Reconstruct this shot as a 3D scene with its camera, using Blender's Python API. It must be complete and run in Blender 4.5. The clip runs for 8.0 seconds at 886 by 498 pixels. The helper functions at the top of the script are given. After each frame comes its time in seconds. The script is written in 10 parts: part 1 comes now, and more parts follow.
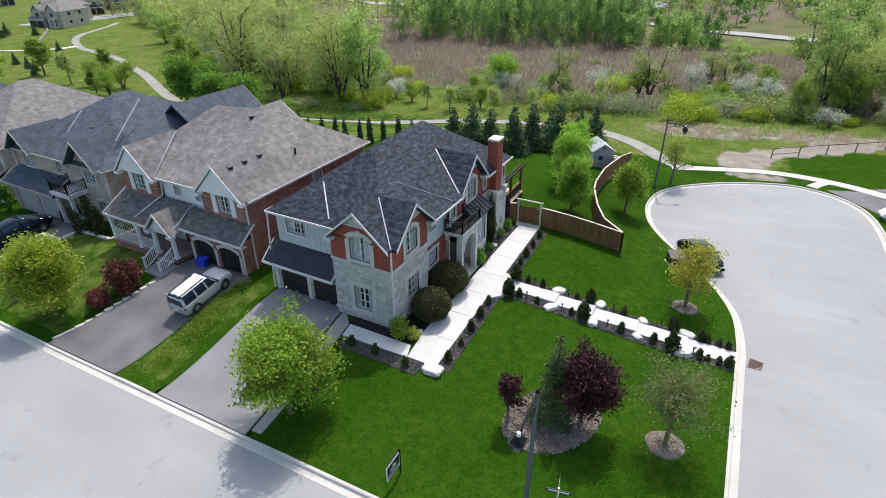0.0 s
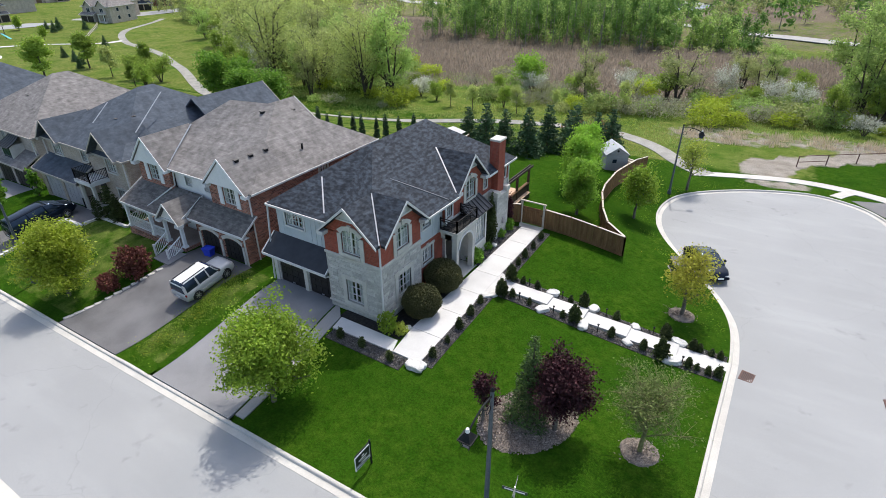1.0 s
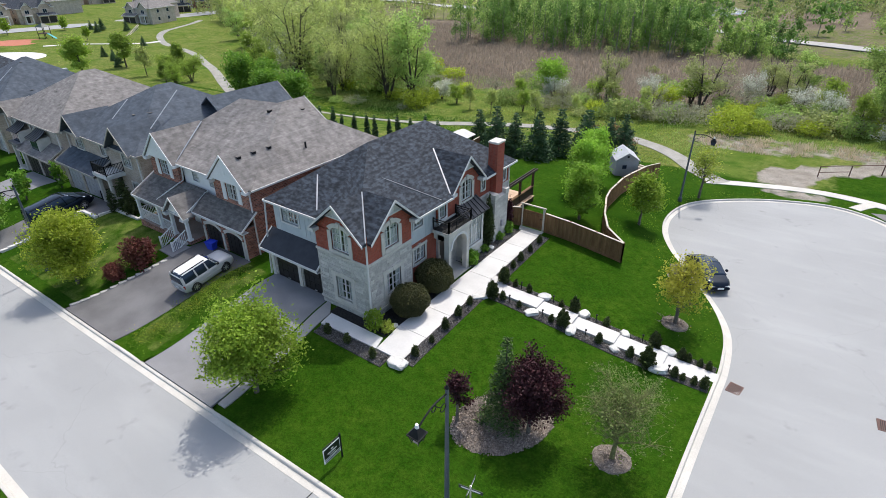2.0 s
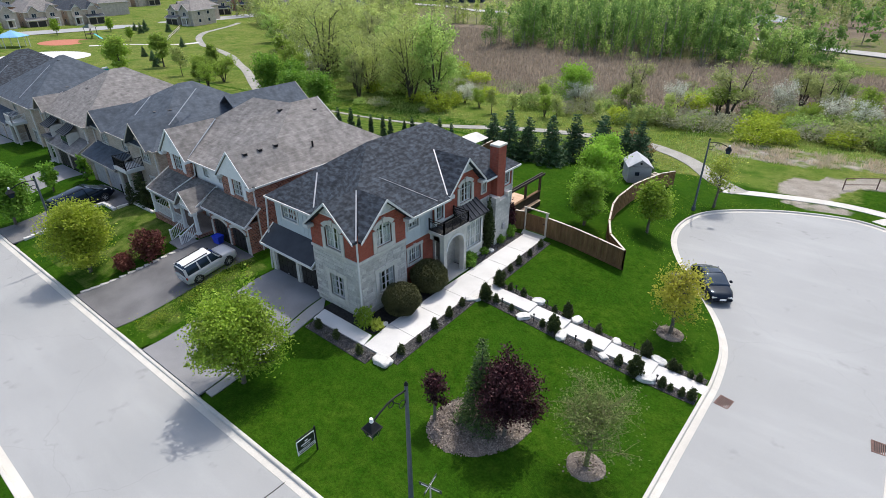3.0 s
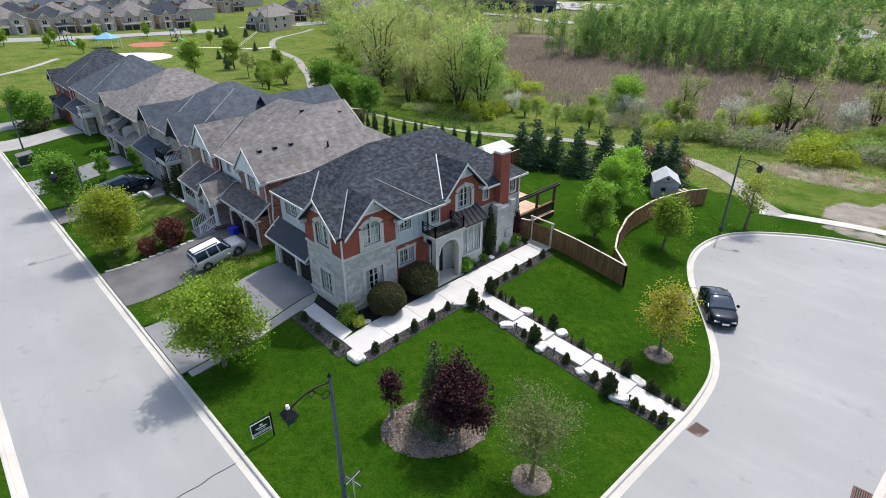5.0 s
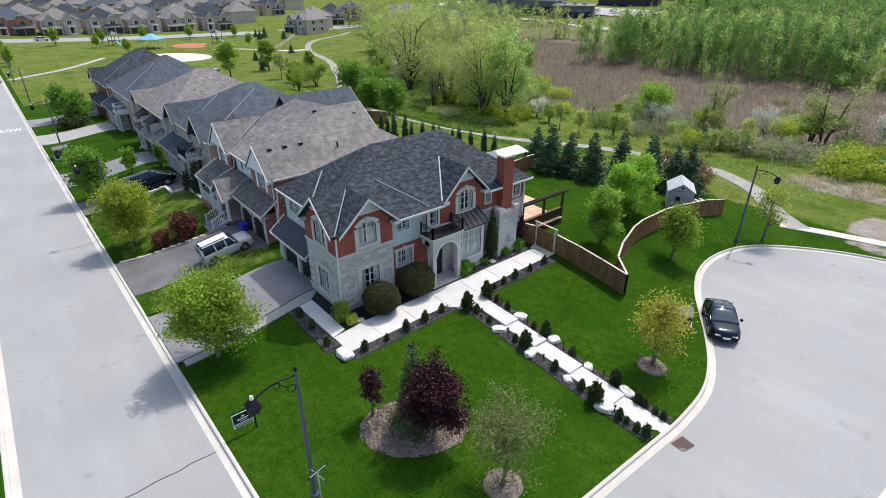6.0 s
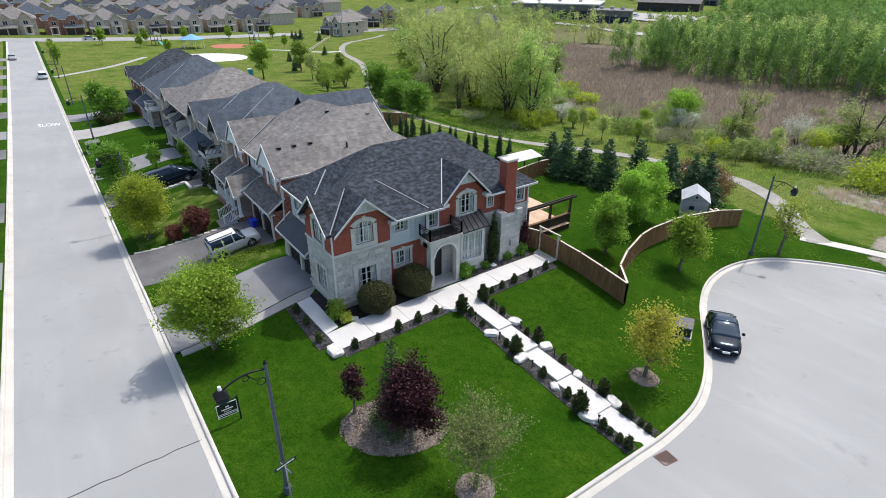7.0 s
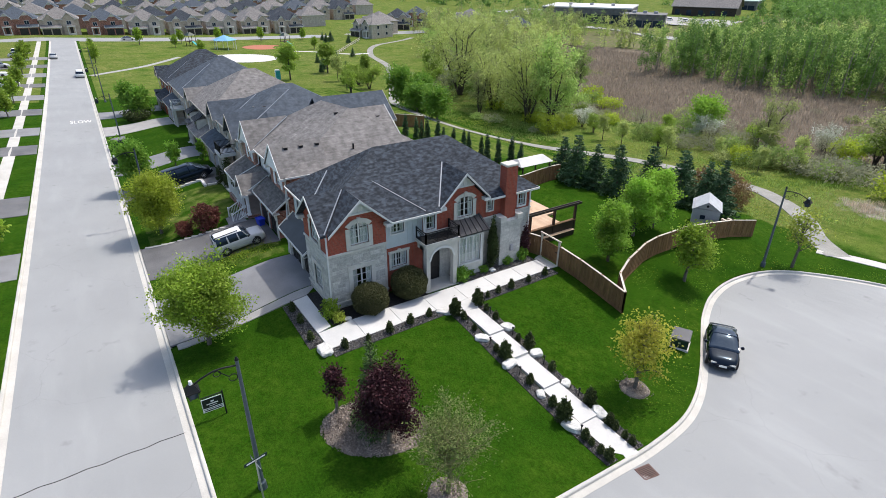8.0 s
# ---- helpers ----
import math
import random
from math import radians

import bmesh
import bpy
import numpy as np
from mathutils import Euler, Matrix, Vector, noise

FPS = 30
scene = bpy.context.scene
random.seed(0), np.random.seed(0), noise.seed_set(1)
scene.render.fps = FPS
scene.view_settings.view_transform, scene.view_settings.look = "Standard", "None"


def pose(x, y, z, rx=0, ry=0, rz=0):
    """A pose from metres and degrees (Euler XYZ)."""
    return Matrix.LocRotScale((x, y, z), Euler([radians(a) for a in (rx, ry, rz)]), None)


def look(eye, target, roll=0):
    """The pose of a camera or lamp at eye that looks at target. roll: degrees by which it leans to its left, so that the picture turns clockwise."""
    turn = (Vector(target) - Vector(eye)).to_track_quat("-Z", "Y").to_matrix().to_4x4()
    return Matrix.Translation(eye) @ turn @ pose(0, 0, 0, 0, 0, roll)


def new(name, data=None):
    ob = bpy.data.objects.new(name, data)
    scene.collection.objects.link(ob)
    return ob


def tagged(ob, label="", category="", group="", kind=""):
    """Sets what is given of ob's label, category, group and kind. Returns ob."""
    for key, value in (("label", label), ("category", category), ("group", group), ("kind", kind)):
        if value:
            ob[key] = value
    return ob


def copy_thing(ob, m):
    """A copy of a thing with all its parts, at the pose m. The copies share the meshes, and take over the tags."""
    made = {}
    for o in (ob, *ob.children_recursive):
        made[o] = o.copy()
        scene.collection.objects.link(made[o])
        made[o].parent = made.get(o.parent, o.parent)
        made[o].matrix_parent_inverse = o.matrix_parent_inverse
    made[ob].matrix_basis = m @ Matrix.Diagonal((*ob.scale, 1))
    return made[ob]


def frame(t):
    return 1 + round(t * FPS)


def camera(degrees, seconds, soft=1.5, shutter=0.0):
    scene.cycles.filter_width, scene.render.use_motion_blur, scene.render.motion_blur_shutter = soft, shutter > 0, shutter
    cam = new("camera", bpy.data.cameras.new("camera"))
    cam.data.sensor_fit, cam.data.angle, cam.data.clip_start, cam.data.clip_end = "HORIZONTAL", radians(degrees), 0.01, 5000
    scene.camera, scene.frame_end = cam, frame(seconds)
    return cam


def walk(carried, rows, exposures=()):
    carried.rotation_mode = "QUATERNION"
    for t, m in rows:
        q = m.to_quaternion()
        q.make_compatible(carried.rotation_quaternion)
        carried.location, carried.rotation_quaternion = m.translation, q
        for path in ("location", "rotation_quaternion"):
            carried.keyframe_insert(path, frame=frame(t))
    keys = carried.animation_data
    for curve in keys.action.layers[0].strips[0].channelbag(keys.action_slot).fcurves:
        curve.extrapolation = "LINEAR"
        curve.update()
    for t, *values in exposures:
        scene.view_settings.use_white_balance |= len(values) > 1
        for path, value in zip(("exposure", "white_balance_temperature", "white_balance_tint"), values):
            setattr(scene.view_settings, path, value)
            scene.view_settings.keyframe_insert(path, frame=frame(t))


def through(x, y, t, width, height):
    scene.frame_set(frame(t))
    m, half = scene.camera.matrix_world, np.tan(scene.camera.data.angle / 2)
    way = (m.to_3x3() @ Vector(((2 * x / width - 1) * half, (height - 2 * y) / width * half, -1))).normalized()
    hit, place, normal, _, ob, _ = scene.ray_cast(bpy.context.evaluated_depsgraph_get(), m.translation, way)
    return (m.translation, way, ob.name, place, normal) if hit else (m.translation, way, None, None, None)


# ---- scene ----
# ---------------------------------------------------------------- camera
cam = camera(77.9, 8.0, soft=0.7)
PATH = [
    (0, (-1.12, 0.475, 20.241), (-1.942, 2.005, 19.249), -0.3),
    (0.5, (-0.039, 0.903, 20.277), (-0.913, 2.402, 19.283), -0.3),
    (1, (1.024, 1.403, 20.299), (0.099, 2.872, 19.305), -0.2),
    (1.5, (2.051, 1.923, 20.261), (1.08, 3.366, 19.272), -0.2),
    (3, (4.911, 3.622, 20.095), (3.801, 4.975, 19.126), -0.1),
    (3.5, (5.794, 4.247, 20.028), (4.638, 5.566, 19.067), -0.1),
    (4, (6.665, 4.936, 19.975), (5.465, 6.22, 19.021), -0.1),
    (4.5, (7.517, 5.65, 19.967), (6.274, 6.897, 19.018), -0.1),
    (6, (9.884, 7.92, 19.875), (8.515, 9.043, 18.946), 0.1),
    (6.5, (10.588, 8.726, 19.868), (9.182, 9.806, 18.943), 0.2),
    (7, (11.243, 9.526, 19.865), (9.8, 10.562, 18.945), 0.3),
    (7.5, (11.824, 10.318, 19.888), (10.35, 11.312, 18.972), 0.4),
    (8, (12.329, 11.153, 19.924), (10.828, 12.108, 19.012), 0.4),
]
walk(cam, [(t, look(eye, target, roll)) for t, eye, target, roll in PATH], exposures=[(0.0, 0.71), (8.0, 0.66)])

# ---------------------------------------------------------------- daylight
SUN_AZ = Vector((-0.25, 0.97, 0.0)).normalized()
SUN_EL = radians(60)
sky_world = bpy.data.worlds.new("sky")
scene.world = sky_world
sky_world.use_nodes = True
wn = sky_world.node_tree.nodes
sky_node = wn.new("ShaderNodeTexSky")
sky_node.sky_type = "NISHITA"
sky_node.sun_disc = False
sky_node.sun_elevation = SUN_EL
sky_node.sun_rotation = math.atan2(SUN_AZ.x, SUN_AZ.y)
sky_node.air_density, sky_node.dust_density, sky_node.ozone_density = 1.0, 3.0, 1.0
wn["Background"].inputs[1].default_value = 0.15
sky_world.node_tree.links.new(sky_node.outputs[0], wn["Background"].inputs[0])
sun_data = bpy.data.lights.new("sun", "SUN")
sun_data.energy, sun_data.angle, sun_data.color = 2.0, radians(1.0), (1.0, 0.96, 0.9)
sun = new("sun", sun_data)
sun.matrix_world = look((0, 0, 60), Vector((0, 0, 60)) - (SUN_AZ * math.cos(SUN_EL) + Vector((0, 0, math.sin(SUN_EL)))))


# ---------------------------------------------------------------- materials
def lin(*rgb):
    return (*rgb, 1.0)


def material(name, base, second=None, rough=0.8, scale=3.0, fine=40.0, fine_amount=0.25, bump=0.0, bump_scale=60.0,
             metal=0.0, vary=0.0, spec=0.4, stretch=(1, 1, 1), contrast=0.5):
    """Two-scale procedural surface in world space: broad patches between two colours, fine grain, bump, and per-object variation."""
    m = bpy.data.materials.new(name)
    m.use_nodes = True
    nt = m.node_tree
    nd, ln = nt.nodes, nt.links.new
    b = nd["Principled BSDF"]
    b.inputs["Roughness"].default_value, b.inputs["Metallic"].default_value = rough, metal
    b.inputs["Specular IOR Level"].default_value = spec
    geo = nd.new("ShaderNodeNewGeometry")
    mp = nd.new("ShaderNodeMapping")
    mp.inputs["Scale"].default_value = stretch
    ln(geo.outputs["Position"], mp.inputs["Vector"])
    n1 = nd.new("ShaderNodeTexNoise")
    n1.inputs["Scale"].default_value, n1.inputs["Detail"].default_value = scale, 4.0
    ln(mp.outputs[0], n1.inputs["Vector"])
    r1 = nd.new("ShaderNodeMapRange")
    r1.inputs["From Min"].default_value, r1.inputs["From Max"].default_value = 0.5 - contrast * 0.4, 0.5 + contrast * 0.4
    ln(n1.outputs["Fac"], r1.inputs["Value"])
    mix = nd.new("ShaderNodeMix")
    mix.data_type = "RGBA"
    mix.inputs["A"].default_value = lin(*base)
    mix.inputs["B"].default_value = lin(*(second or base))
    ln(r1.outputs[0], mix.inputs["Factor"])
    n2 = nd.new("ShaderNodeTexNoise")
    n2.inputs["Scale"].default_value, n2.inputs["Detail"].default_value = fine, 3.0
    ln(mp.outputs[0], n2.inputs["Vector"])
    r2 = nd.new("ShaderNodeMapRange")
    r2.inputs["From Min"].default_value, r2.inputs["From Max"].default_value = 0.25, 0.75
    r2.inputs["To Min"].default_value, r2.inputs["To Max"].default_value = 1 - fine_amount, 1 + fine_amount
    ln(n2.outputs["Fac"], r2.inputs["Value"])
    value = r2.outputs[0]
    if vary:
        info = nd.new("ShaderNodeObjectInfo")
        r3 = nd.new("ShaderNodeMapRange")
        r3.inputs["To Min"].default_value, r3.inputs["To Max"].default_value = 1 - vary, 1 + vary
        ln(info.outputs["Random"], r3.inputs["Value"])
        mul = nd.new("ShaderNodeMath")
        mul.operation = "MULTIPLY"
        ln(value, mul.inputs[0]), ln(r3.outputs[0], mul.inputs[1])
        value = mul.outputs[0]
    sc = nd.new("ShaderNodeVectorMath")
    sc.operation = "SCALE"
    ln(mix.outputs["Result"], sc.inputs[0]), ln(value, sc.inputs["Scale"])
    ln(sc.outputs[0], b.inputs["Base Color"])
    if bump:
        n3 = nd.new("ShaderNodeTexNoise")
        n3.inputs["Scale"].default_value, n3.inputs["Detail"].default_value = bump_scale, 3.0
        ln(mp.outputs[0], n3.inputs["Vector"])
        bp = nd.new("ShaderNodeBump")
        bp.inputs["Strength"].default_value, bp.inputs["Distance"].default_value = min(1.0, bump), 0.05
        ln(n3.outputs["Fac"], bp.inputs["Height"]), ln(bp.outputs[0], b.inputs["Normal"])
    return m


def course_material(name, colours, mortar, width, height, joint=0.012, rough=0.85, bump=0.4, offset=0.5, grain=14.0, tabs=0.0):
    """Coursed masonry or shingles: courses run level along the face, whichever way it looks, two tones, stains."""
    m = bpy.data.materials.new(name)
    m.use_nodes = True
    nt = m.node_tree
    nd, ln = nt.nodes, nt.links.new
    b = nd["Principled BSDF"]
    b.inputs["Roughness"].default_value = rough
    b.inputs["Specular IOR Level"].default_value = 0.3
    geo = nd.new("ShaderNodeNewGeometry")
    across = nd.new("ShaderNodeVectorMath")
    across.operation = "CROSS_PRODUCT"
    across.inputs[1].default_value = (0, 0, 1)
    ln(geo.outputs["True Normal"], across.inputs[0])
    unit = nd.new("ShaderNodeVectorMath")
    unit.operation = "NORMALIZE"
    ln(across.outputs[0], unit.inputs[0])
    u_at = nd.new("ShaderNodeVectorMath")
    u_at.operation = "DOT_PRODUCT"
    ln(geo.outputs["Position"], u_at.inputs[0]), ln(unit.outputs[0], u_at.inputs[1])
    steep = nd.new("ShaderNodeVectorMath")
    steep.operation = "LENGTH"
    ln(across.outputs[0], steep.inputs[0])
    sep = nd.new("ShaderNodeSeparateXYZ")
    ln(geo.outputs["Position"], sep.inputs[0])
    v_at = nd.new("ShaderNodeMath")
    v_at.operation = "DIVIDE"
    ln(sep.outputs[2], v_at.inputs[0]), ln(steep.outputs["Value"], v_at.inputs[1])
    comb = nd.new("ShaderNodeCombineXYZ")
    ln(u_at.outputs["Value"], comb.inputs[0]), ln(v_at.outputs[0], comb.inputs[1])
    br = nd.new("ShaderNodeTexBrick")
    br.offset = offset
    br.inputs["Scale"].default_value = 1.0
    br.inputs["Brick Width"].default_value, br.inputs["Row Height"].default_value = width, height
    br.inputs["Mortar Size"].default_value = joint
    br.inputs["Mortar Smooth"].default_value = 0.2
    br.inputs["Bias"].default_value = 0.0
    br.inputs["Color1"].default_value, br.inputs["Color2"].default_value = lin(*colours[0]), lin(*colours[1])
    br.inputs["Mortar"].default_value = lin(*mortar)
    ln(comb.outputs[0], br.inputs["Vector"])
    n1 = nd.new("ShaderNodeTexNoise")
    n1.inputs["Scale"].default_value, n1.inputs["Detail"].default_value = 1.1, 5.0
    ln(geo.outputs["Position"], n1.inputs["Vector"])
    n2 = nd.new("ShaderNodeTexNoise")
    n2.inputs["Scale"].default_value, n2.inputs["Detail"].default_value = grain, 4.0
    ln(geo.outputs["Position"], n2.inputs["Vector"])
    sm = nd.new("ShaderNodeMath")
    ln(n1.outputs["Fac"], sm.inputs[0]), ln(n2.outputs["Fac"], sm.inputs[1])
    rg = nd.new("ShaderNodeMapRange")
    rg.inputs["From Min"].default_value, rg.inputs["From Max"].default_value = 0.6, 1.4
    rg.inputs["To Min"].default_value, rg.inputs["To Max"].default_value = 0.68, 1.32
    ln(sm.outputs[0], rg.inputs["Value"])
    sc = nd.new("ShaderNodeVectorMath")
    sc.operation = "SCALE"
    ln(br.outputs["Color"], sc.inputs[0]), ln(rg.outputs[0], sc.inputs["Scale"])
    tone = sc.outputs[0]
    if tabs:
        # darker shingle tabs scattered in short runs along the courses
        mp = nd.new("ShaderNodeMapping")
        mp.inputs["Scale"].default_value = (2.6, 4.6, 1.0)
        ln(comb.outputs[0], mp.inputs["Vector"])
        n4 = nd.new("ShaderNodeTexNoise")
        n4.inputs["Scale"].default_value, n4.inputs["Detail"].default_value = 1.0, 1.5
        ln(mp.outputs[0], n4.inputs["Vector"])
        r4 = nd.new("ShaderNodeMapRange")
        r4.inputs["From Min"].default_value, r4.inputs["From Max"].default_value = 0.40, 0.60
        r4.inputs["To Min"].default_value, r4.inputs["To Max"].default_value = 1 - tabs, 1 + 0.6 * tabs
        ln(n4.outputs["Fac"], r4.inputs["Value"])
        s4 = nd.new("ShaderNodeVectorMath")
        s4.operation = "SCALE"
        ln(tone, s4.inputs[0]), ln(r4.outputs[0], s4.inputs["Scale"])
        tone = s4.outputs[0]
    ln(tone, b.inputs["Base Color"])
    if bump:
        bp = nd.new("ShaderNodeBump")
        bp.inputs["Strength"].default_value, bp.inputs["Distance"].default_value = bump, 0.015
        bp.invert = True
        ln(br.outputs["Fac"], bp.inputs["Height"]), ln(bp.outputs[0], b.inputs["Normal"])
    return m


def leaf_material(name, a, b_, vary=0.15, through=0.45):
    """Foliage: colour varies leaf by leaf and tree by tree, with some light coming through."""
    m = bpy.data.materials.new(name)
    m.use_nodes = True
    nt = m.node_tree
    nd, ln = nt.nodes, nt.links.new
    b = nd["Principled BSDF"]
    b.inputs["Roughness"].default_value = 0.6
    b.inputs["Specular IOR Level"].default_value = 0.25
    geo = nd.new("ShaderNodeNewGeometry")
    info = nd.new("ShaderNodeObjectInfo")
    mix = nd.new("ShaderNodeMix")
    mix.data_type = "RGBA"
    mix.inputs["A"].default_value, mix.inputs["B"].default_value = lin(*a), lin(*b_)
    ln(geo.outputs["Random Per Island"], mix.inputs["Factor"])
    r3 = nd.new("ShaderNodeMapRange")
    r3.inputs["To Min"].default_value, r3.inputs["To Max"].default_value = 1 - vary, 1 + vary
    ln(info.outputs["Random"], r3.inputs["Value"])
    n1 = nd.new("ShaderNodeTexNoise")
    n1.inputs["Scale"].default_value = 0.8
    ln(geo.outputs["Position"], n1.inputs["Vector"])
    r4 = nd.new("ShaderNodeMapRange")
    r4.inputs["From Min"].default_value, r4.inputs["From Max"].default_value = 0.3, 0.7
    r4.inputs["To Min"].default_value, r4.inputs["To Max"].default_value = 0.75, 1.25
    ln(n1.outputs["Fac"], r4.inputs["Value"])
    mul = nd.new("ShaderNodeMath")
    mul.operation = "MULTIPLY"
    ln(r3.outputs[0], mul.inputs[0]), ln(r4.outputs[0], mul.inputs[1])
    sc = nd.new("ShaderNodeVectorMath")
    sc.operation = "SCALE"
    ln(mix.outputs["Result"], sc.inputs[0]), ln(mul.outputs[0], sc.inputs["Scale"])
    ln(sc.outputs[0], b.inputs["Base Color"])
    tr = nd.new("ShaderNodeBsdfTranslucent")
    ln(sc.outputs[0], tr.inputs["Color"])
    ms = nd.new("ShaderNodeMixShader")
    ms.inputs[0].default_value = through
    ln(b.outputs[0], ms.inputs[1]), ln(tr.outputs[0], ms.inputs[2])
    ln(ms.outputs[0], nd["Material Output"].inputs["Surface"])
    return m


def glass_material(name, tint=(0.92, 0.95, 0.95)):
    m = bpy.data.materials.new(name)
    m.use_nodes = True
    nt = m.node_tree
    nd, ln = nt.nodes, nt.links.new
    nd.remove(nd["Principled BSDF"])
    lw = nd.new("ShaderNodeLayerWeight")
    pw = nd.new("ShaderNodeMath")
    pw.operation = "POWER"
    pw.inputs[1].default_value = 4.0
    ln(lw.outputs["Facing"], pw.inputs[0])
    fr = nd.new("ShaderNodeMath")
    fr.operation = "MULTIPLY_ADD"
    fr.inputs[1].default_value, fr.inputs[2].default_value = 0.7, 0.05
    ln(pw.outputs[0], fr.inputs[0])
    tp = nd.new("ShaderNodeBsdfTransparent")
    tp.inputs["Color"].default_value = lin(*tint)
    gl = nd.new("ShaderNodeBsdfGlossy")
    gl.inputs["Roughness"].default_value = 0.03
    ms = nd.new("ShaderNodeMixShader")
    ln(fr.outputs[0], ms.inputs[0]), ln(tp.outputs[0], ms.inputs[1]), ln(gl.outputs[0], ms.inputs[2])
    ln(ms.outputs[0], nd["Material Output"].inputs["Surface"])
    return m


M = {}


def worn_asphalt(name, dark, pale):
    """Old asphalt: broad pale smudges for wear and painted-in glare, stretched wheel tracks, thin sealed cracks, small
    oil spots and grit.
    """
    m = material(name, dark, pale, 0.78, 0.16, 25, 0.06, 0.15, 90, contrast=0.7)
    nd, ln = m.node_tree.nodes, m.node_tree.links.new
    b = nd["Principled BSDF"]
    src = b.inputs["Base Color"].links[0].from_socket
    geo = nd.new("ShaderNodeNewGeometry")
    warp = nd.new("ShaderNodeTexNoise")
    warp.inputs["Scale"].default_value, warp.inputs["Detail"].default_value = 0.35, 5.0
    ln(geo.outputs["Position"], warp.inputs["Vector"])
    wv = nd.new("ShaderNodeVectorMath")
    wv.operation = "MULTIPLY_ADD"
    ln(warp.outputs["Color"], wv.inputs[0])
    wv.inputs[1].default_value = (3.0, 3.0, 0.0)
    ln(geo.outputs["Position"], wv.inputs[2])
    vo = nd.new("ShaderNodeTexVoronoi")
    vo.voronoi_dimensions = "2D"
    vo.feature = "DISTANCE_TO_EDGE"
    vo.inputs["Scale"].default_value = 0.085
    ln(wv.outputs[0], vo.inputs["Vector"])
    crack = nd.new("ShaderNodeMapRange")
    crack.inputs["From Min"].default_value, crack.inputs["From Max"].default_value = 0.0, 0.003
    crack.inputs["To Min"].default_value, crack.inputs["To Max"].default_value = 0.88, 1.0
    ln(vo.outputs["Distance"], crack.inputs["Value"])
    spots = nd.new("ShaderNodeTexNoise")
    spots.inputs["Scale"].default_value, spots.inputs["Detail"].default_value = 0.9, 3.0
    ln(geo.outputs["Position"], spots.inputs["Vector"])
    oil = nd.new("ShaderNodeMapRange")
    oil.inputs["From Min"].default_value, oil.inputs["From Max"].default_value = 0.66, 0.78
    oil.inputs["To Min"].default_value, oil.inputs["To Max"].default_value = 1.0, 0.78
    ln(spots.outputs["Fac"], oil.inputs["Value"])
    smear = nd.new("ShaderNodeTexNoise")
    smear.inputs["Scale"].default_value, smear.inputs["Detail"].default_value = 0.5, 4.0
    mp = nd.new("ShaderNodeMapping")
    mp.inputs["Scale"].default_value = (0.35, 1.6, 1.0)
    mp.inputs["Rotation"].default_value = (0, 0, 0.3)
    ln(geo.outputs["Position"], mp.inputs["Vector"]), ln(mp.outputs[0], smear.inputs["Vector"])
    pale_r = nd.new("ShaderNodeMapRange")
    pale_r.inputs["From Min"].default_value, pale_r.inputs["From Max"].default_value = 0.5, 0.72
    pale_r.inputs["To Min"].default_value, pale_r.inputs["To Max"].default_value = 1.0, 1.08
    ln(smear.outputs["Fac"], pale_r.inputs["Value"])
    out = src
    for f in (crack.outputs[0], oil.outputs[0], pale_r.outputs[0]):
        sc = nd.new("ShaderNodeVectorMath")
        sc.operation = "SCALE"
        ln(out, sc.inputs[0]), ln(f, sc.inputs["Scale"])
        out = sc.outputs[0]
    ln(out, b.inputs["Base Color"])
    return m


M["asphalt"] = worn_asphalt("asphalt", (0.258, 0.264, 0.263), (0.312, 0.318, 0.317))
M["drive_dark"] = material("drive_dark", (0.095, 0.093, 0.095), (0.168, 0.165, 0.166), 0.7, 0.45, 25, 0.1, 0.2, 90)
M["drive_pale"] = material("drive_pale", (0.185, 0.185, 0.19), (0.245, 0.245, 0.25), 0.8, 0.5, 25, 0.1, 0.2, 90)
M["path_asphalt"] = material("path_asphalt", (0.30, 0.29, 0.28), (0.38, 0.37, 0.35), 0.85, 0.6, 20, 0.1, 0.2, 60)
M["path_worn"] = material("path_worn", (0.22, 0.215, 0.195), (0.33, 0.32, 0.29), 0.9, 0.7, 12, 0.2, 0.3, 50)
M["concrete"] = material("concrete", (0.45, 0.43, 0.39), (0.56, 0.54, 0.495), 0.85, 0.7, 18, 0.1, 0.2, 50)
M["walk"] = material("walk", (0.53, 0.52, 0.50), (0.61, 0.60, 0.58), 0.8, 0.9, 14, 0.05, 0.1, 60, vary=0.05)
M["boulder"] = material("boulder", (0.48, 0.47, 0.44), (0.66, 0.65, 0.62), 0.85, 3.0, 20, 0.15, 0.5, 14, vary=0.08)
M["mulch"] = material("mulch", (0.055, 0.05, 0.047), (0.125, 0.115, 0.108), 0.95, 6, 40, 0.5, 1.0, 45)
M["mulch_black"] = material("mulch_black", (0.010, 0.009, 0.009), (0.032, 0.029, 0.027), 0.95, 6, 40, 0.5, 1.0, 45)
M["mulch_pale"] = material("mulch_pale", (0.13, 0.105, 0.085), (0.29, 0.245, 0.205), 0.95, 2.2, 22, 0.6, 1.0, 40)
M["bark"] = material("bark", (0.10, 0.085, 0.07), (0.18, 0.16, 0.13), 0.9, 4, 30, 0.3, 0.6, 30, vary=0.2)
M["white"] = material("white_trim", (0.60, 0.60, 0.585), (0.68, 0.68, 0.66), 0.55, 1.5, 20, 0.06)
M["white_house"] = material("bright_white_paint", (0.76, 0.76, 0.75), (0.82, 0.82, 0.81), 0.6, 1.5, 20, 0.05)
M["taupe"] = material("taupe_trim", (0.36, 0.33, 0.29), (0.44, 0.41, 0.365), 0.7, 2, 25, 0.06)
